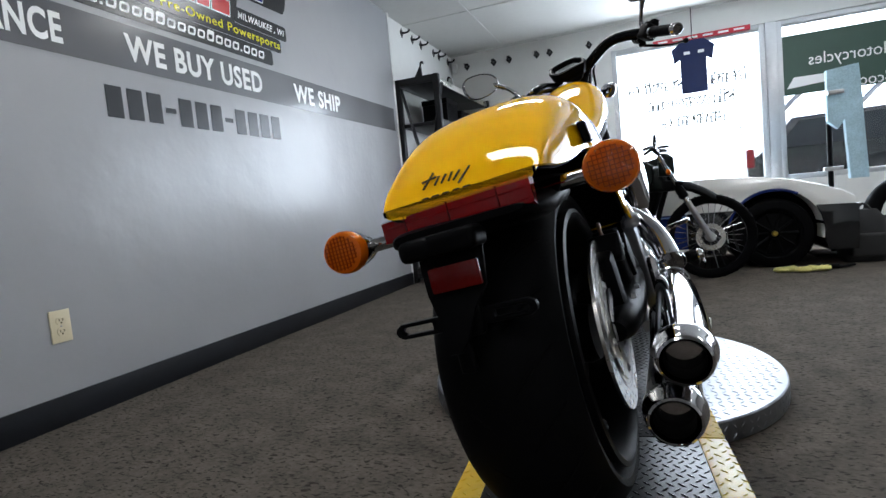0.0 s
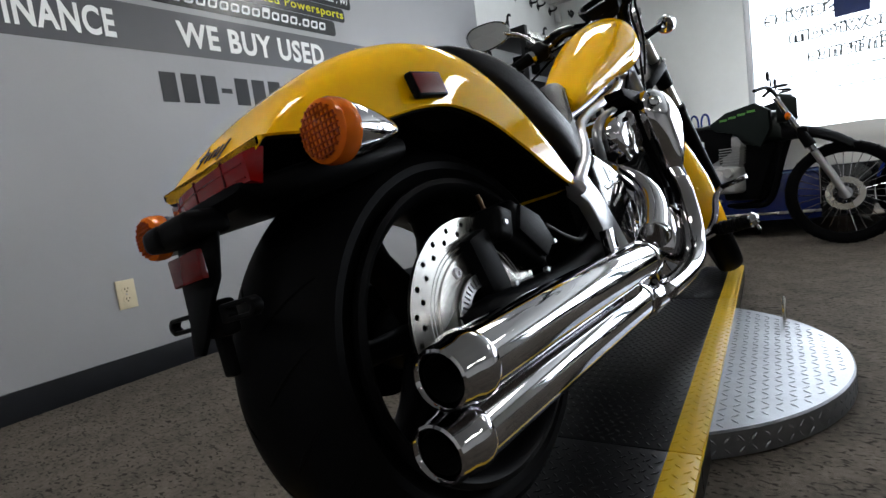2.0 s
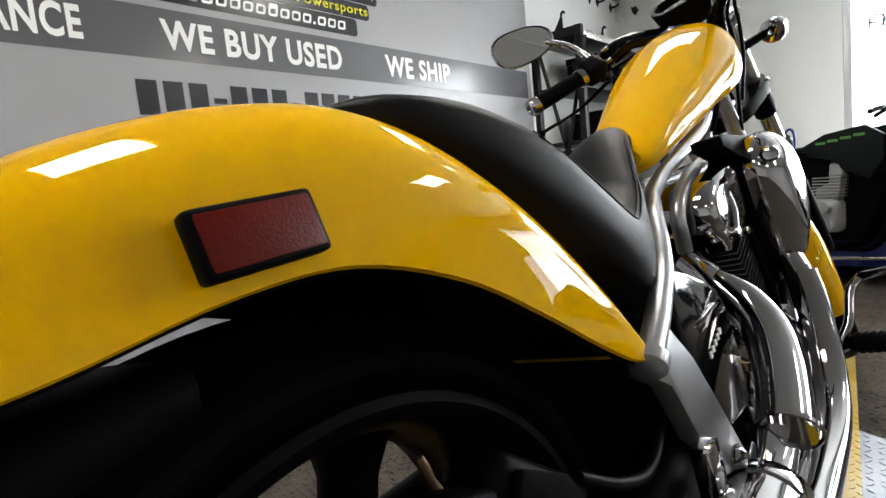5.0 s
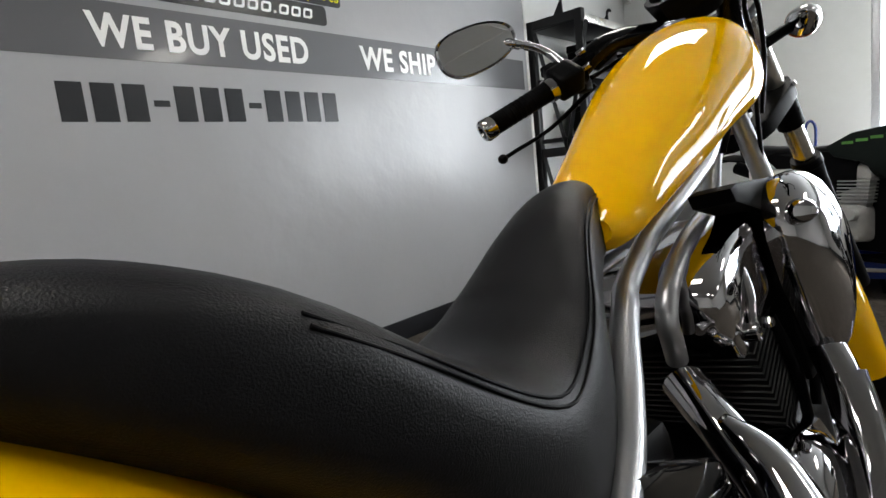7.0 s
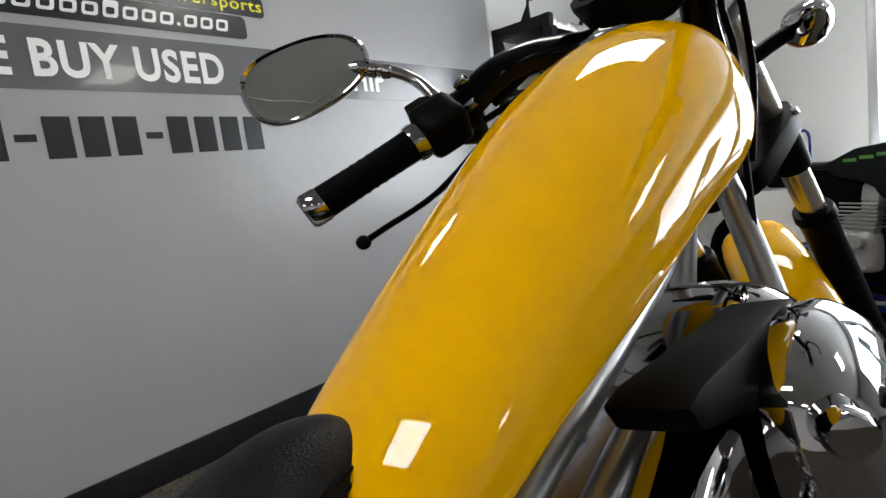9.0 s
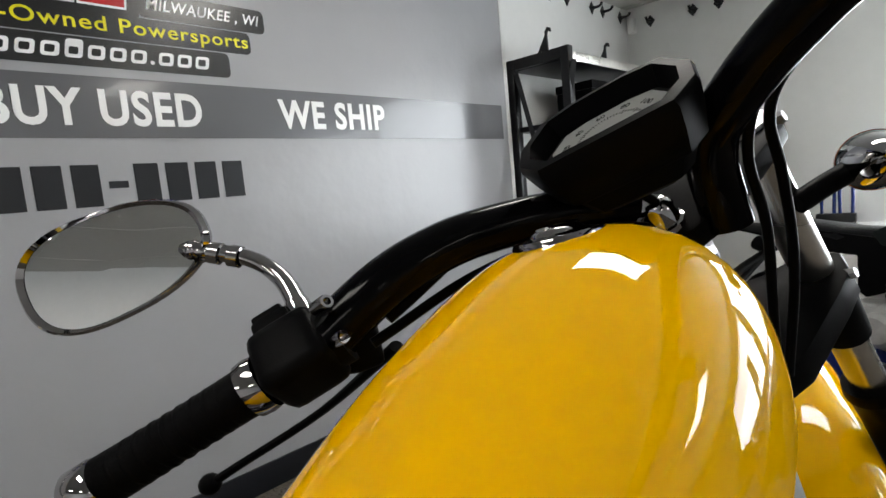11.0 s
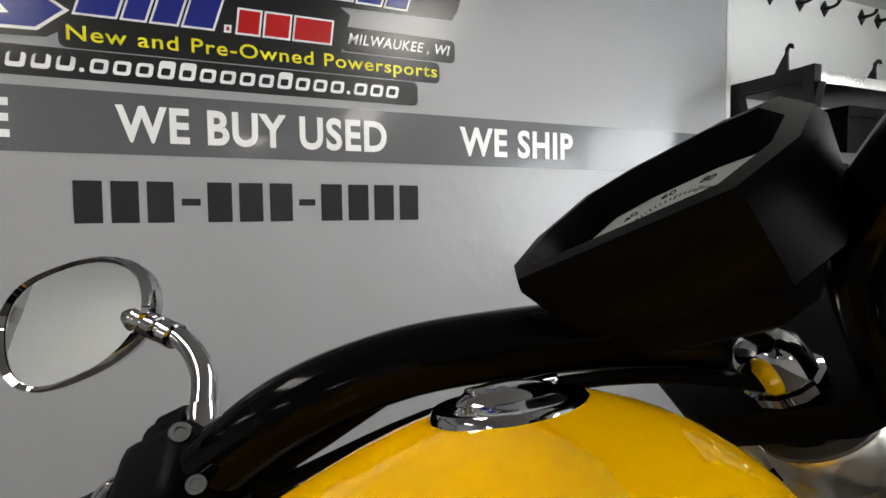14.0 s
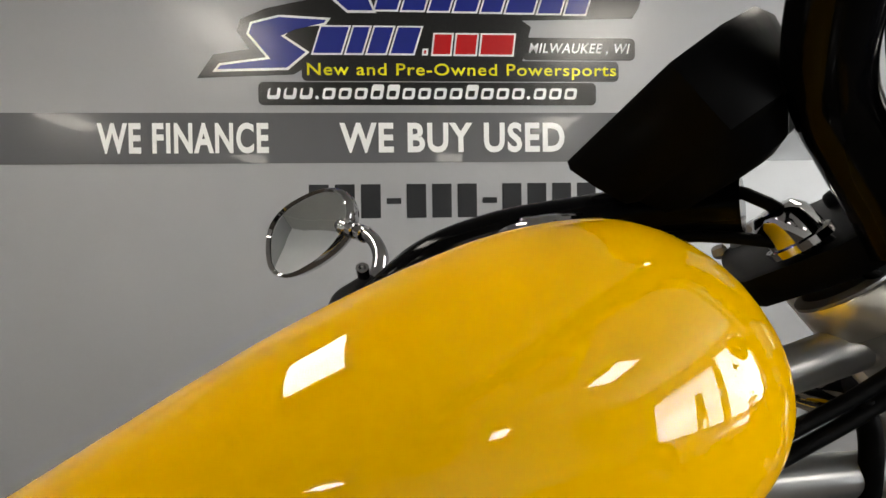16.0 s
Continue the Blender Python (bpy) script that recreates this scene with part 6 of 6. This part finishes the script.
# ---------------------------------------------------------------- trail bike
def trail_bike():
    S = 0.82
    front = Vector((2.33, 2.97, 0))
    ang = -36.0
    e = root("trail_motorcycle", Matrix.Translation(front) @ pose(0, 0, 0, 0, 0, ang), "dark green trail motorcycle with black wire wheels on the carpet", "motorcycle")
    K = Matrix.Scale(S, 4)
    # built along +x = forward with the front axle over the origin, +y its left side
    KB = Matrix.Diagonal((S * 1.18, S, S, 1))
    TURN = at(-0.15 * S, 0, 0) @ Matrix.Rotation(radians(36), 4, "Z") @ at(0.15 * S, 0, 0)
    turned = {"fork_leg", "fork_tube", "fork_boot", "front_fender", "headlight", "signal", "lower_triple_clamp", "handguard", "mirror", "handlebar"}
    roll = [None]
    power = {"engine_case", "clutch_cover", "small_cover", "cylinder", "fin", "cylinder_head"}

    def p(name, bm, ma, par=None, label=""):
        if roll[0] is not None:
            bm = moved(bm, roll[0])
        elif name in turned:
            bm = moved(bm, TURN @ K)
        elif name in power:
            bm = moved(bm, KB @ at(-0.13, 0, 0.07) @ Matrix.Diagonal((1, 1.3, 1, 1)))
        elif name in ("shroud", "decal_stroke"):
            bm = moved(bm, KB @ at(-0.12, 0, 0.04))
        else:
            bm = moved(bm, KB)
        return part(name, bm, ma, par or e, label)
    for x0, R, w in ((0.0, 0.345, 0.075), (-1.38, 0.325, 0.105)):
        c = (x0, 0, R)
        roll[0] = TURN @ K if x0 == 0 else at(1.38 * S - 1.38 * S * 1.18, 0, 0) @ K
        wh = p("wheel", lathe([(R - 0.075, -0.018), (R - 0.065, -0.022), (R - 0.068, 0.0), (R - 0.065, 0.022), (R - 0.075, 0.018)], 48, (0, 1, 0), c, True), BLACKPAINT, None, "black rimmed wire wheel")
        p("tyre", lathe([(r, a) for r, a in tyre_profile(R, w, R - 0.07)], 56, (0, 1, 0), c, True), RUBBER, wh, "knobbly black tyre")
        kn = []
        for k in range(44):
            a = 2 * math.pi * k / 44
            for dx in ((-0.018, 0.018) if k % 2 else (-0.03, 0.0, 0.03)):
                kn.append(moved(rbox(0.014, 0.016, 0.010, (0, 0, 0), 0), at(x0 + (R - 0.002 - abs(dx) * 0.3) * math.sin(a), dx, R + (R - 0.002 - abs(dx) * 0.3) * math.cos(a)) @ pose(0, 0, 0, 0, math.degrees(a), 0)))
        tagged(p("tread_knobs", merge(*kn), RUBBER, wh), kind="stuff")
        p("hub", lathe([(0, -0.05), (0.03, -0.05), (0.04, -0.035), (0.025, -0.03), (0.025, 0.03), (0.04, 0.035), (0.03, 0.05), (0, 0.05)], 28, (0, 1, 0), c), ALLOY, wh)
        for k in range(32):
            a = 2 * math.pi * k / 32
            b = a + (0.28 if k % 2 else -0.28)
            s = -1 if k % 4 < 2 else 1
            p("wire_spoke", sweep([(x0 + 0.036 * math.sin(b), s * 0.033, R + 0.036 * math.cos(b)), (x0 + (R - 0.072) * math.sin(a), 0, R + (R - 0.072) * math.cos(a))], 0.0026, 5, 1), CHROME, wh)
        p("brake_disc", lathe([(0.11 if x0 == 0 else 0.095, 0), (0.11 if x0 == 0 else 0.095, 0.004), (0.07, 0.004), (0.07, 0)], 36, (0, 1, 0), (x0, -0.06, R), True), BRUSHED, wh)
    roll[0] = None
    d = Vector((-0.46, 0, 0.89)).normalized()
    for sy in (-0.095, 0.095):
        o = Vector((0.0, sy, 0.345))
        p("fork_leg", sweep([o - d * 0.03, o + d * 0.20, o + d * 0.34], [0.022, 0.022, 0.023], 14, 3), ALLOY)
        p("fork_tube", sweep([o + d * 0.30, o + d * 0.78], 0.020, 14, 1), CHROME)
        p("fork_boot", sweep([o + d * 0.38, o + d * 0.50], [0.034, 0.030], 12, 1), BLACKPAINT)
    beak = [[Vector((x, y * w, z - 0.06 * y * y - dz)) for y in (-1, -0.7, -0.3, 0.3, 0.7, 1)] for x, z, w, dz in ((-0.34, 0.845, 0.075, 0), (-0.22, 0.835, 0.085, 0), (-0.12, 0.805, 0.085, 0), (-0.02, 0.755, 0.080, 0), (0.05, 0.705, 0.055, 0), (0.075, 0.680, 0.020, 0), (0.07, 0.675, 0.020, 0.005), (0.04, 0.705, 0.050, 0.014), (-0.02, 0.75, 0.074, 0.018), (-0.12, 0.80, 0.079, 0.018), (-0.22, 0.83, 0.079, 0.018), (-0.34, 0.84, 0.069, 0.018))]
    p("front_fender", loft(beak, False, False), BLACKPAINT, None, "high black front fender")
    p("headlight", merge(loft([[Vector((x, hw * math.copysign(abs(math.cos(t)) ** 0.6, math.cos(t)), z + hh * math.copysign(abs(math.sin(t)) ** 0.6, math.sin(t)))) for t in (2 * math.pi * i / 16 for i in range(16))] for x, z, hw, hh in ((-0.36, 0.97, 0.06, 0.10), (-0.28, 0.96, 0.06, 0.095), (-0.24, 0.95, 0.045, 0.07))])), DARKGREEN, None, "dark green headlight shroud")
    for sy in (-1, 1):
        p("signal", merge(sweep([(-0.29, sy * 0.08, 0.90), (-0.29, sy * 0.14, 0.90)], 0.010, 8, 1), ball(0.026, (-0.29, sy * 0.155, 0.90), 12, (0.8, 1.2, 1))), AMBER)
        p("shroud", prism([(-0.20, 0.80), (-0.20, 0.93), (-0.30, 1.0), (-0.52, 0.97), (-0.66, 0.90), (-0.62, 0.84), (-0.46, 0.80), (-0.34, 0.70), (-0.27, 0.68)], 0.03, at(0, sy * 0.12, 0) @ XZ, 0.010), DARKGREEN, None, "dark green radiator shroud")
        for k in range(4):
            p("decal_stroke", rbox(0.058, 0.003, 0.016, (-0.32 - 0.072 * k, sy * 0.138, 0.945 - 0.010 * k), 0), LIME)
        p("side_panel", prism([(-0.62, 0.90), (-0.64, 0.70), (-0.82, 0.62), (-1.02, 0.74), (-1.20, 0.90), (-1.10, 0.93)], 0.02, at(0, sy * 0.10, 0) @ XZ, 0.006), BLACKPAINT)
        p("handguard", sweep([(-0.36, sy * 0.15, 1.11), (-0.30, sy * 0.23, 1.10), (-0.36, sy * 0.30, 1.09)], [0.012, 0.030, 0.012], 10, 4, flat=0.4), BLACKPAINT)
        p("mirror", merge(sweep([(-0.38, sy * 0.17, 1.10), (-0.37, sy * 0.22, 1.13), (-0.37, sy * 0.26, 1.15)], 0.005, 8, 4), ball(0.05, (-0.38, sy * 0.28, 1.17), 16, (0.25, 1.1, 0.7))), BLACKPAINT)
    p("handlebar", sweep([(-0.46, -0.30, 1.09), (-0.40, -0.15, 1.11), (-0.36, 0, 1.06), (-0.40, 0.15, 1.11), (-0.46, 0.30, 1.09)], 0.013, 10, 5), BLACKPAINT)
    p("fuel_tank", moved(loft([ring_xz(x, 0.74, zt, hw, 20) for x, zt, hw in ((0.0, 0.80, 0.04), (0.08, 0.96, 0.10), (0.22, 0.98, 0.13), (0.36, 0.94, 0.10), (0.42, 0.90, 0.06))]), at(-0.24, 0, 0) @ pose(0, 0, 0, 0, 0, 90)), DARKGREEN)
    p("seat", loft([[Vector((x, hw * math.copysign(abs(math.cos(t)) ** 0.6, math.cos(t)), z + 0.045 * math.sin(t))) for t in (2 * math.pi * i / 16 for i in range(16))] for x, z, hw in ((-0.52, 0.96, 0.05), (-0.70, 0.905, 0.085), (-0.95, 0.90, 0.115), (-1.25, 0.925, 0.105), (-1.42, 0.95, 0.07))]), LEATHER, None, "long black trail saddle")
    p("rear_fender", loft([[Vector((x, y * w, z - 0.03 * y * y)) for y in (-1, -0.5, 0, 0.5, 1)] + [Vector((x, y * w, z - 0.012 - 0.03 * y * y)) for y in (1, 0.5, 0, -0.5, -1)] for x, z, w in ((-1.25, 0.90, 0.11), (-1.55, 0.93, 0.10), (-1.80, 0.90, 0.07))]), BLACKPAINT)
    p("engine_case", merge(rbox(0.34, 0.22, 0.22, (-0.62, 0, 0.42), 0.05, 3), rbox(0.24, 0.20, 0.12, (-0.74, 0, 0.48), 0.03, 3)), ENGINEGREY, None, "bare alloy engine")
    p("clutch_cover", lathe([(0, 0.03), (0.06, 0.028), (0.078, 0.015), (0.082, 0)], 28, (0, -1, 0), (-0.60, -0.115, 0.42)), ENGINEGREY)
    p("small_cover", lathe([(0, 0.02), (0.035, 0.018), (0.042, 0)], 20, (0, -1, 0), (-0.50, -0.11, 0.48)), ENGINEGREY)
    cyl = p("cylinder", rbox(0.14, 0.15, 0.18, (-0.52, 0, 0.60), 0.015, 2, pose(0, 0, 0, 0, 8, 0)), ENGINEGREY)
    for k in range(7):
        p("fin", rbox(0.17, 0.18, 0.008, (-0.525 + 0.002 * k, 0, 0.545 + 0.02 * k), 0.002, 1), ENGINEGREY, cyl)
    p("cylinder_head", rbox(0.15, 0.16, 0.09, (-0.50, 0, 0.715), 0.02, 3), ENGINEGREY)
    # added black block that stands in for the dark of the engine bay
    p("bay_filler", prism([(-0.30, 0.86), (-0.40, 0.58), (-0.50, 0.32), (-0.95, 0.32), (-1.06, 0.62), (-1.10, 0.88), (-0.70, 0.93)], 0.10, XZ, 0.02), BLACKPAINT)
    p("frame_rail", sweep([(-0.24, 0, 0.90), (-0.34, 0, 0.62), (-0.44, 0, 0.32), (-0.60, 0, 0.27), (-0.90, 0, 0.30), (-0.98, 0, 0.60), (-0.90, 0, 0.85)], 0.02, 10, 5), BLACKPAINT)
    p("swingarm", merge(sweep([(-0.90, -0.10, 0.42), (-1.38, -0.10, 0.325)], 0.025, 10, 1), sweep([(-0.90, 0.10, 0.42), (-1.38, 0.10, 0.325)], 0.025, 10, 1)), ALLOY)
    p("exhaust", sweep([(-0.60, 0.02, 0.76), (-0.46, 0.04, 0.62), (-0.46, 0.05, 0.40), (-0.62, 0.0, 0.28), (-0.92, -0.06, 0.34), (-1.06, -0.15, 0.72), (-1.35, -0.16, 0.84)], [0.02, 0.02, 0.02, 0.02, 0.022, 0.045, 0.045], 12, 5), BLACKPAINT)
    p("foot_peg", rbox(0.04, 0.10, 0.02, (-0.72, -0.20, 0.33), 0.004), ALLOY)
    p("side_stand", sweep([(-0.70, 0.12, 0.32), (-0.74, 0.26, 0.0)], 0.012, 8, 1), BLACKPAINT)
    p("lower_triple_clamp", rbox(0.06, 0.24, 0.035, (-0.215, 0, 0.80), 0.006), BLACKPAINT)
    return e


trail_bike()


# ---------------------------------------------------------------- low white sports car
def white_car():
    e = root("sports_car", at(2.795, 3.36, 0) @ Matrix.Scale(0.93, 4), "low white sports car with black lower sides and a black wheel", "car")
    arch = [(0.318 * math.cos(a), 0.275 + 0.318 * math.sin(a)) for a in np.linspace(radians(-12), radians(192), 22)]
    outline = [(0.50, 0.215)] + [(0.52, 0.34), (0.515, 0.50), (0.45, 0.545), (0.32, 0.60), (0.14, 0.655), (-0.06, 0.695), (-0.35, 0.718), (-0.95, 0.722), (-1.6, 0.722), (-1.6, 0.215)] + [(x, z) for x, z in reversed(arch)]
    body = prism(outline, 1.35, at(0, 0.70, 0) @ XZ, 0.006)
    part("body", body, WHITEBODY, e, "glossy white fibreglass body")
    part("lower_side", prism([(0.525, 0.12), (0.535, 0.450), (0.268, 0.458), (0.303, 0.38), (0.322, 0.275), (0.318, 0.20), (0.34, 0.12)], 1.37, at(0, 0.695, 0) @ XZ, 0.008), CARBLACK, e, "black lower bumper")
    part("lower_side", prism([(-0.34, 0.12), (-0.318, 0.20), (-0.322, 0.275), (-0.303, 0.38), (-0.268, 0.458), (-0.60, 0.458), (-0.60, 0.12)], 1.37, at(0, 0.695, 0) @ XZ, 0.008), CARBLACK, e, "black lower side behind the wheel arch")
    part("lower_side", prism([(-0.603, 0.12), (-0.603, 0.458), (-1.6, 0.458), (-1.6, 0.12)], 1.37, at(0, 0.695, 0) @ XZ, 0.008), BLUEPAINT, e, "dark blue lower side")
    part("side_moulding", rbox(0.99, 0.010, 0.012, (-1.10, 0.006, 0.440), 0.003), mat("pale_blue_strip", (0.12, 0.22, 0.50), 0.3, var=0.05), e)
    part("side_strip", rbox(1.0, 0.012, 0.018, (-1.10, 0.004, 0.170), 0.003), BRUSHED, e)
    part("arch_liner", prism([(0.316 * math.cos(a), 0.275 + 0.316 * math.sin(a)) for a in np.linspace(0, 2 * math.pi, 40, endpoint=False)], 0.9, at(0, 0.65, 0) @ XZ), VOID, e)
    part("arch_lip", sweep([(0.315 * math.cos(a), 0.02, 0.275 + 0.315 * math.sin(a)) for a in np.linspace(radians(60), radians(165), 12)], 0.012, 8, 2), BLUEPAINT, e, "blue arch lining")
    w = part("wheel", lathe([(0.0, 0.03), (0.035, 0.03), (0.05, 0.02), (0.15, 0.01), (0.165, 0.03), (0.175, 0.0), (0.175, -0.18), (0, -0.18)], 40, (0, -1, 0), (0, 0.06, 0.262)), BLACKPAINT, e, "black alloy wheel")
    part("tyre", lathe([(0.172, 0.02), (0.19, 0.035), (0.235, 0.035), (0.258, 0.02), (0.262, 0.0), (0.262, -0.17), (0.24, -0.19), (0.172, -0.19)], 56, (0, -1, 0), (0, 0.06, 0.262), True), RUBBER, w)
    for k in range(10):
        a = 2 * math.pi * k / 10
        part("spoke", sweep([(0.04 * math.cos(a), 0.03, 0.262 + 0.04 * math.sin(a)), (0.155 * math.cos(a), 0.035, 0.262 + 0.155 * math.sin(a))], [0.010, 0.014], 6, 1), BLACKPAINT, w)
    part("centre_cap", lathe([(0, 0.05), (0.018, 0.048), (0.022, 0.03), (0.022, 0.0)], 20, (0, -1, 0), (0, 0.055, 0.262)), mat("brass_cap", (0.55, 0.40, 0.08), 0.3, 1.0), w, "small brass centre cap")
    return e


white_car()


def rag(x, y):
    r = root("cloth", at(x, y, 0), "crumpled pale yellow cloth on the carpet", "cloth")
    ma = mat("pale_yellow_cloth", (0.62, 0.58, 0.20), 0.9, var=0.2, scale=60, bump=0.4)
    random.seed(3)
    for k in range(5):
        b = ball(0.045, (0.06 * (k - 2), 0.03 * math.sin(k * 2.3), 0.018), 16, (1.1, 0.8, 0.42))
        for v in b.verts:
            v.co += Vector((noise.noise(v.co * 40), noise.noise(v.co * 40 + Vector((5, 0, 0))), abs(noise.noise(v.co * 40 + Vector((0, 7, 0)))))) * 0.012
            v.co.z = max(v.co.z, 0.001)
        part("fold", b, ma, r)


rag(2.90, 3.15)
gl = root("strap", at(3.10, 3.26, 0), "black strap and buckle lying on the carpet", "strap")
part("webbing", sweep([(-0.12, 0, 0.012), (-0.04, 0.02, 0.03), (0.04, -0.01, 0.012), (0.12, 0.01, 0.02)], 0.016, 8, 4, flat=0.5), PLASTIC, gl)
part("buckle", rbox(0.07, 0.05, 0.03, (0.0, 0.0, 0.016), 0.01, 3), BLACKPAINT, gl)

bp = root("backpack", at(3.36, 3.58, 0), "black fabric backpack standing on the carpet", "backpack")
CORDURA = mat("black_cordura", (0.014, 0.014, 0.015), 0.85, var=0.25, scale=120, bump=0.4, bscale=600)
part("bag", loft([[Vector((hw * math.copysign(abs(math.cos(t)) ** 0.5, math.cos(t)), dp * math.copysign(abs(math.sin(t)) ** 0.5, math.sin(t)), z)) for t in (2 * math.pi * i / 24 for i in range(24))] for z, hw, dp in ((0.0, 0.12, 0.08), (0.03, 0.14, 0.10), (0.18, 0.14, 0.11), (0.30, 0.125, 0.09), (0.36, 0.08, 0.05))]), CORDURA, bp)
part("pocket", rbox(0.20, 0.06, 0.16, (0, -0.11, 0.12), 0.02, 3), CORDURA, bp)
part("strap", sweep([(-0.05, -0.03, 0.35), (0, -0.03, 0.40), (0.05, -0.03, 0.35)], 0.009, 8, 4), CORDURA, bp)


# a further motorcycle, of which the wheel shows
def side_bike():
    e = root("parked_motorcycle", pose(3.66, 3.66, 0, 0, 0, 12), "black road motorcycle parked beside the backpack", "motorcycle")
    c = (0, 0, 0.29)
    w = part("wheel", lathe([(0.20, -0.03), (0.215, -0.03), (0.205, 0), (0.215, 0.03), (0.20, 0.03), (0.19, 0)], 48, (0, 1, 0), c, True), BLACKPAINT, e, "black cast wheel")
    part("tyre", lathe(tyre_profile(0.29, 0.11, 0.21), 56, (0, 1, 0), c, True), RUBBER, w)
    for k in range(6):
        a = 2 * math.pi * k / 6
        part("spoke", sweep([(0.02 * math.cos(a), 0, 0.29 + 0.02 * math.sin(a)), (0.20 * math.cos(a), 0, 0.29 + 0.20 * math.sin(a))], [0.022, 0.014], 8, 1), BLACKPAINT, w)
    part("brake_disc", lathe([(0.125, 0), (0.125, 0.005), (0.085, 0.005), (0.085, 0)], 40, (0, -1, 0), (0, -0.055, 0.29), True), BRUSHED, w)
    part("body", loft([[Vector((x, hw * math.cos(t), z + hh * math.sin(t))) for t in (2 * math.pi * i / 18 for i in range(18))] for x, z, hw, hh in ((0.25, 0.50, 0.05, 0.06), (0.5, 0.55, 0.14, 0.20), (0.9, 0.62, 0.16, 0.22), (1.3, 0.62, 0.12, 0.12))]), CARBLACK, e)
    part("fork", merge(sweep([(0, -0.08, 0.29), (0.25, -0.08, 0.80)], 0.024, 10, 1), sweep([(0, 0.08, 0.29), (0.25, 0.08, 0.80)], 0.024, 10, 1)), CHROME, e)
    return e


side_bike()
lg = root("stand", at(1.28, 4.7, 0.72), "blue curved stand hooks beside the back wall", "stand")
for k in range(2):
    part("loop", sweep([(0.09 * k, 0, 0), (0.09 * k, 0, 0.16), (0.09 * k + 0.03, 0, 0.21), (0.09 * k + 0.06, 0, 0.16), (0.09 * k + 0.06, 0, 0)], 0.010, 10, 5), BLUEPAINT, lg)
part("post", rbox(0.20, 0.06, 0.72, (0.07, 0, -0.36), 0.01), RACKSTEEL, lg)

# ---------------------------------------------------------------- outside
CONCRETE = mat("pale_concrete", (0.50, 0.50, 0.48), 0.85, var=0.15, scale=6, bump=0.2, bscale=60)
structure("ground", rbox(400, 200, 0.2, (0, 5.6 + 100, -0.16), 0), CONCRETE, "pale concrete forecourt outside the windows", "ground")
SKYGLOW = glow("bright_haze", (0.86, 0.93, 1.0), 3.2)
structure("backdrop", rbox(160, 0.2, 40, (0, 60, 19), 0), SKYGLOW, "bright hazy daylight beyond the forecourt", "backdrop")


def outside_car():
    e = root("parked_car", at(4.6, 7.6, 0), "black estate car parked outside the shop window", "car")
    prof = [(-1.3, 0.30), (-1.32, 0.85), (-1.15, 0.98), (-0.75, 1.42), (0.9, 1.45), (1.6, 1.0), (2.4, 0.90), (2.5, 0.35)]
    part("body", prism(prof, 1.6, at(0, 0.8, 0) @ XZ, 0.05), CARBLACK, e)
    part("side_window", prism([(-0.95, 1.02), (-0.68, 1.36), (0.80, 1.38), (1.35, 1.02)], 0.02, at(0, -0.012, 0) @ XZ), CARGLASS, e)
    part("tail_light", rbox(0.10, 0.20, 0.26, (-1.27, 0.06, 0.92), 0.03, 3), RED, e)
    for x in (-0.75, 1.75):
        w = part("wheel", lathe([(0, 0.02), (0.18, 0.02), (0.2, 0.03), (0.21, 0)], 32, (0, -1, 0), (x, 0.02, 0.32)), ALLOY, e)
        part("tyre", lathe([(0.20, 0.03), (0.31, 0.03), (0.32, 0), (0.32, -0.2), (0.2, -0.2)], 40, (0, -1, 0), (x, 0.02, 0.32), True), RUBBER, w)
    for x in (-0.4, 0.5):
        part("roof_rack_bar", sweep([(x - 0.5, 0.1, 1.46), (x - 0.2, 0.1, 1.75), (x + 0.1, 0.1, 1.80)], 0.03, 10, 3), ALLOY, e)
    return e


outside_car()
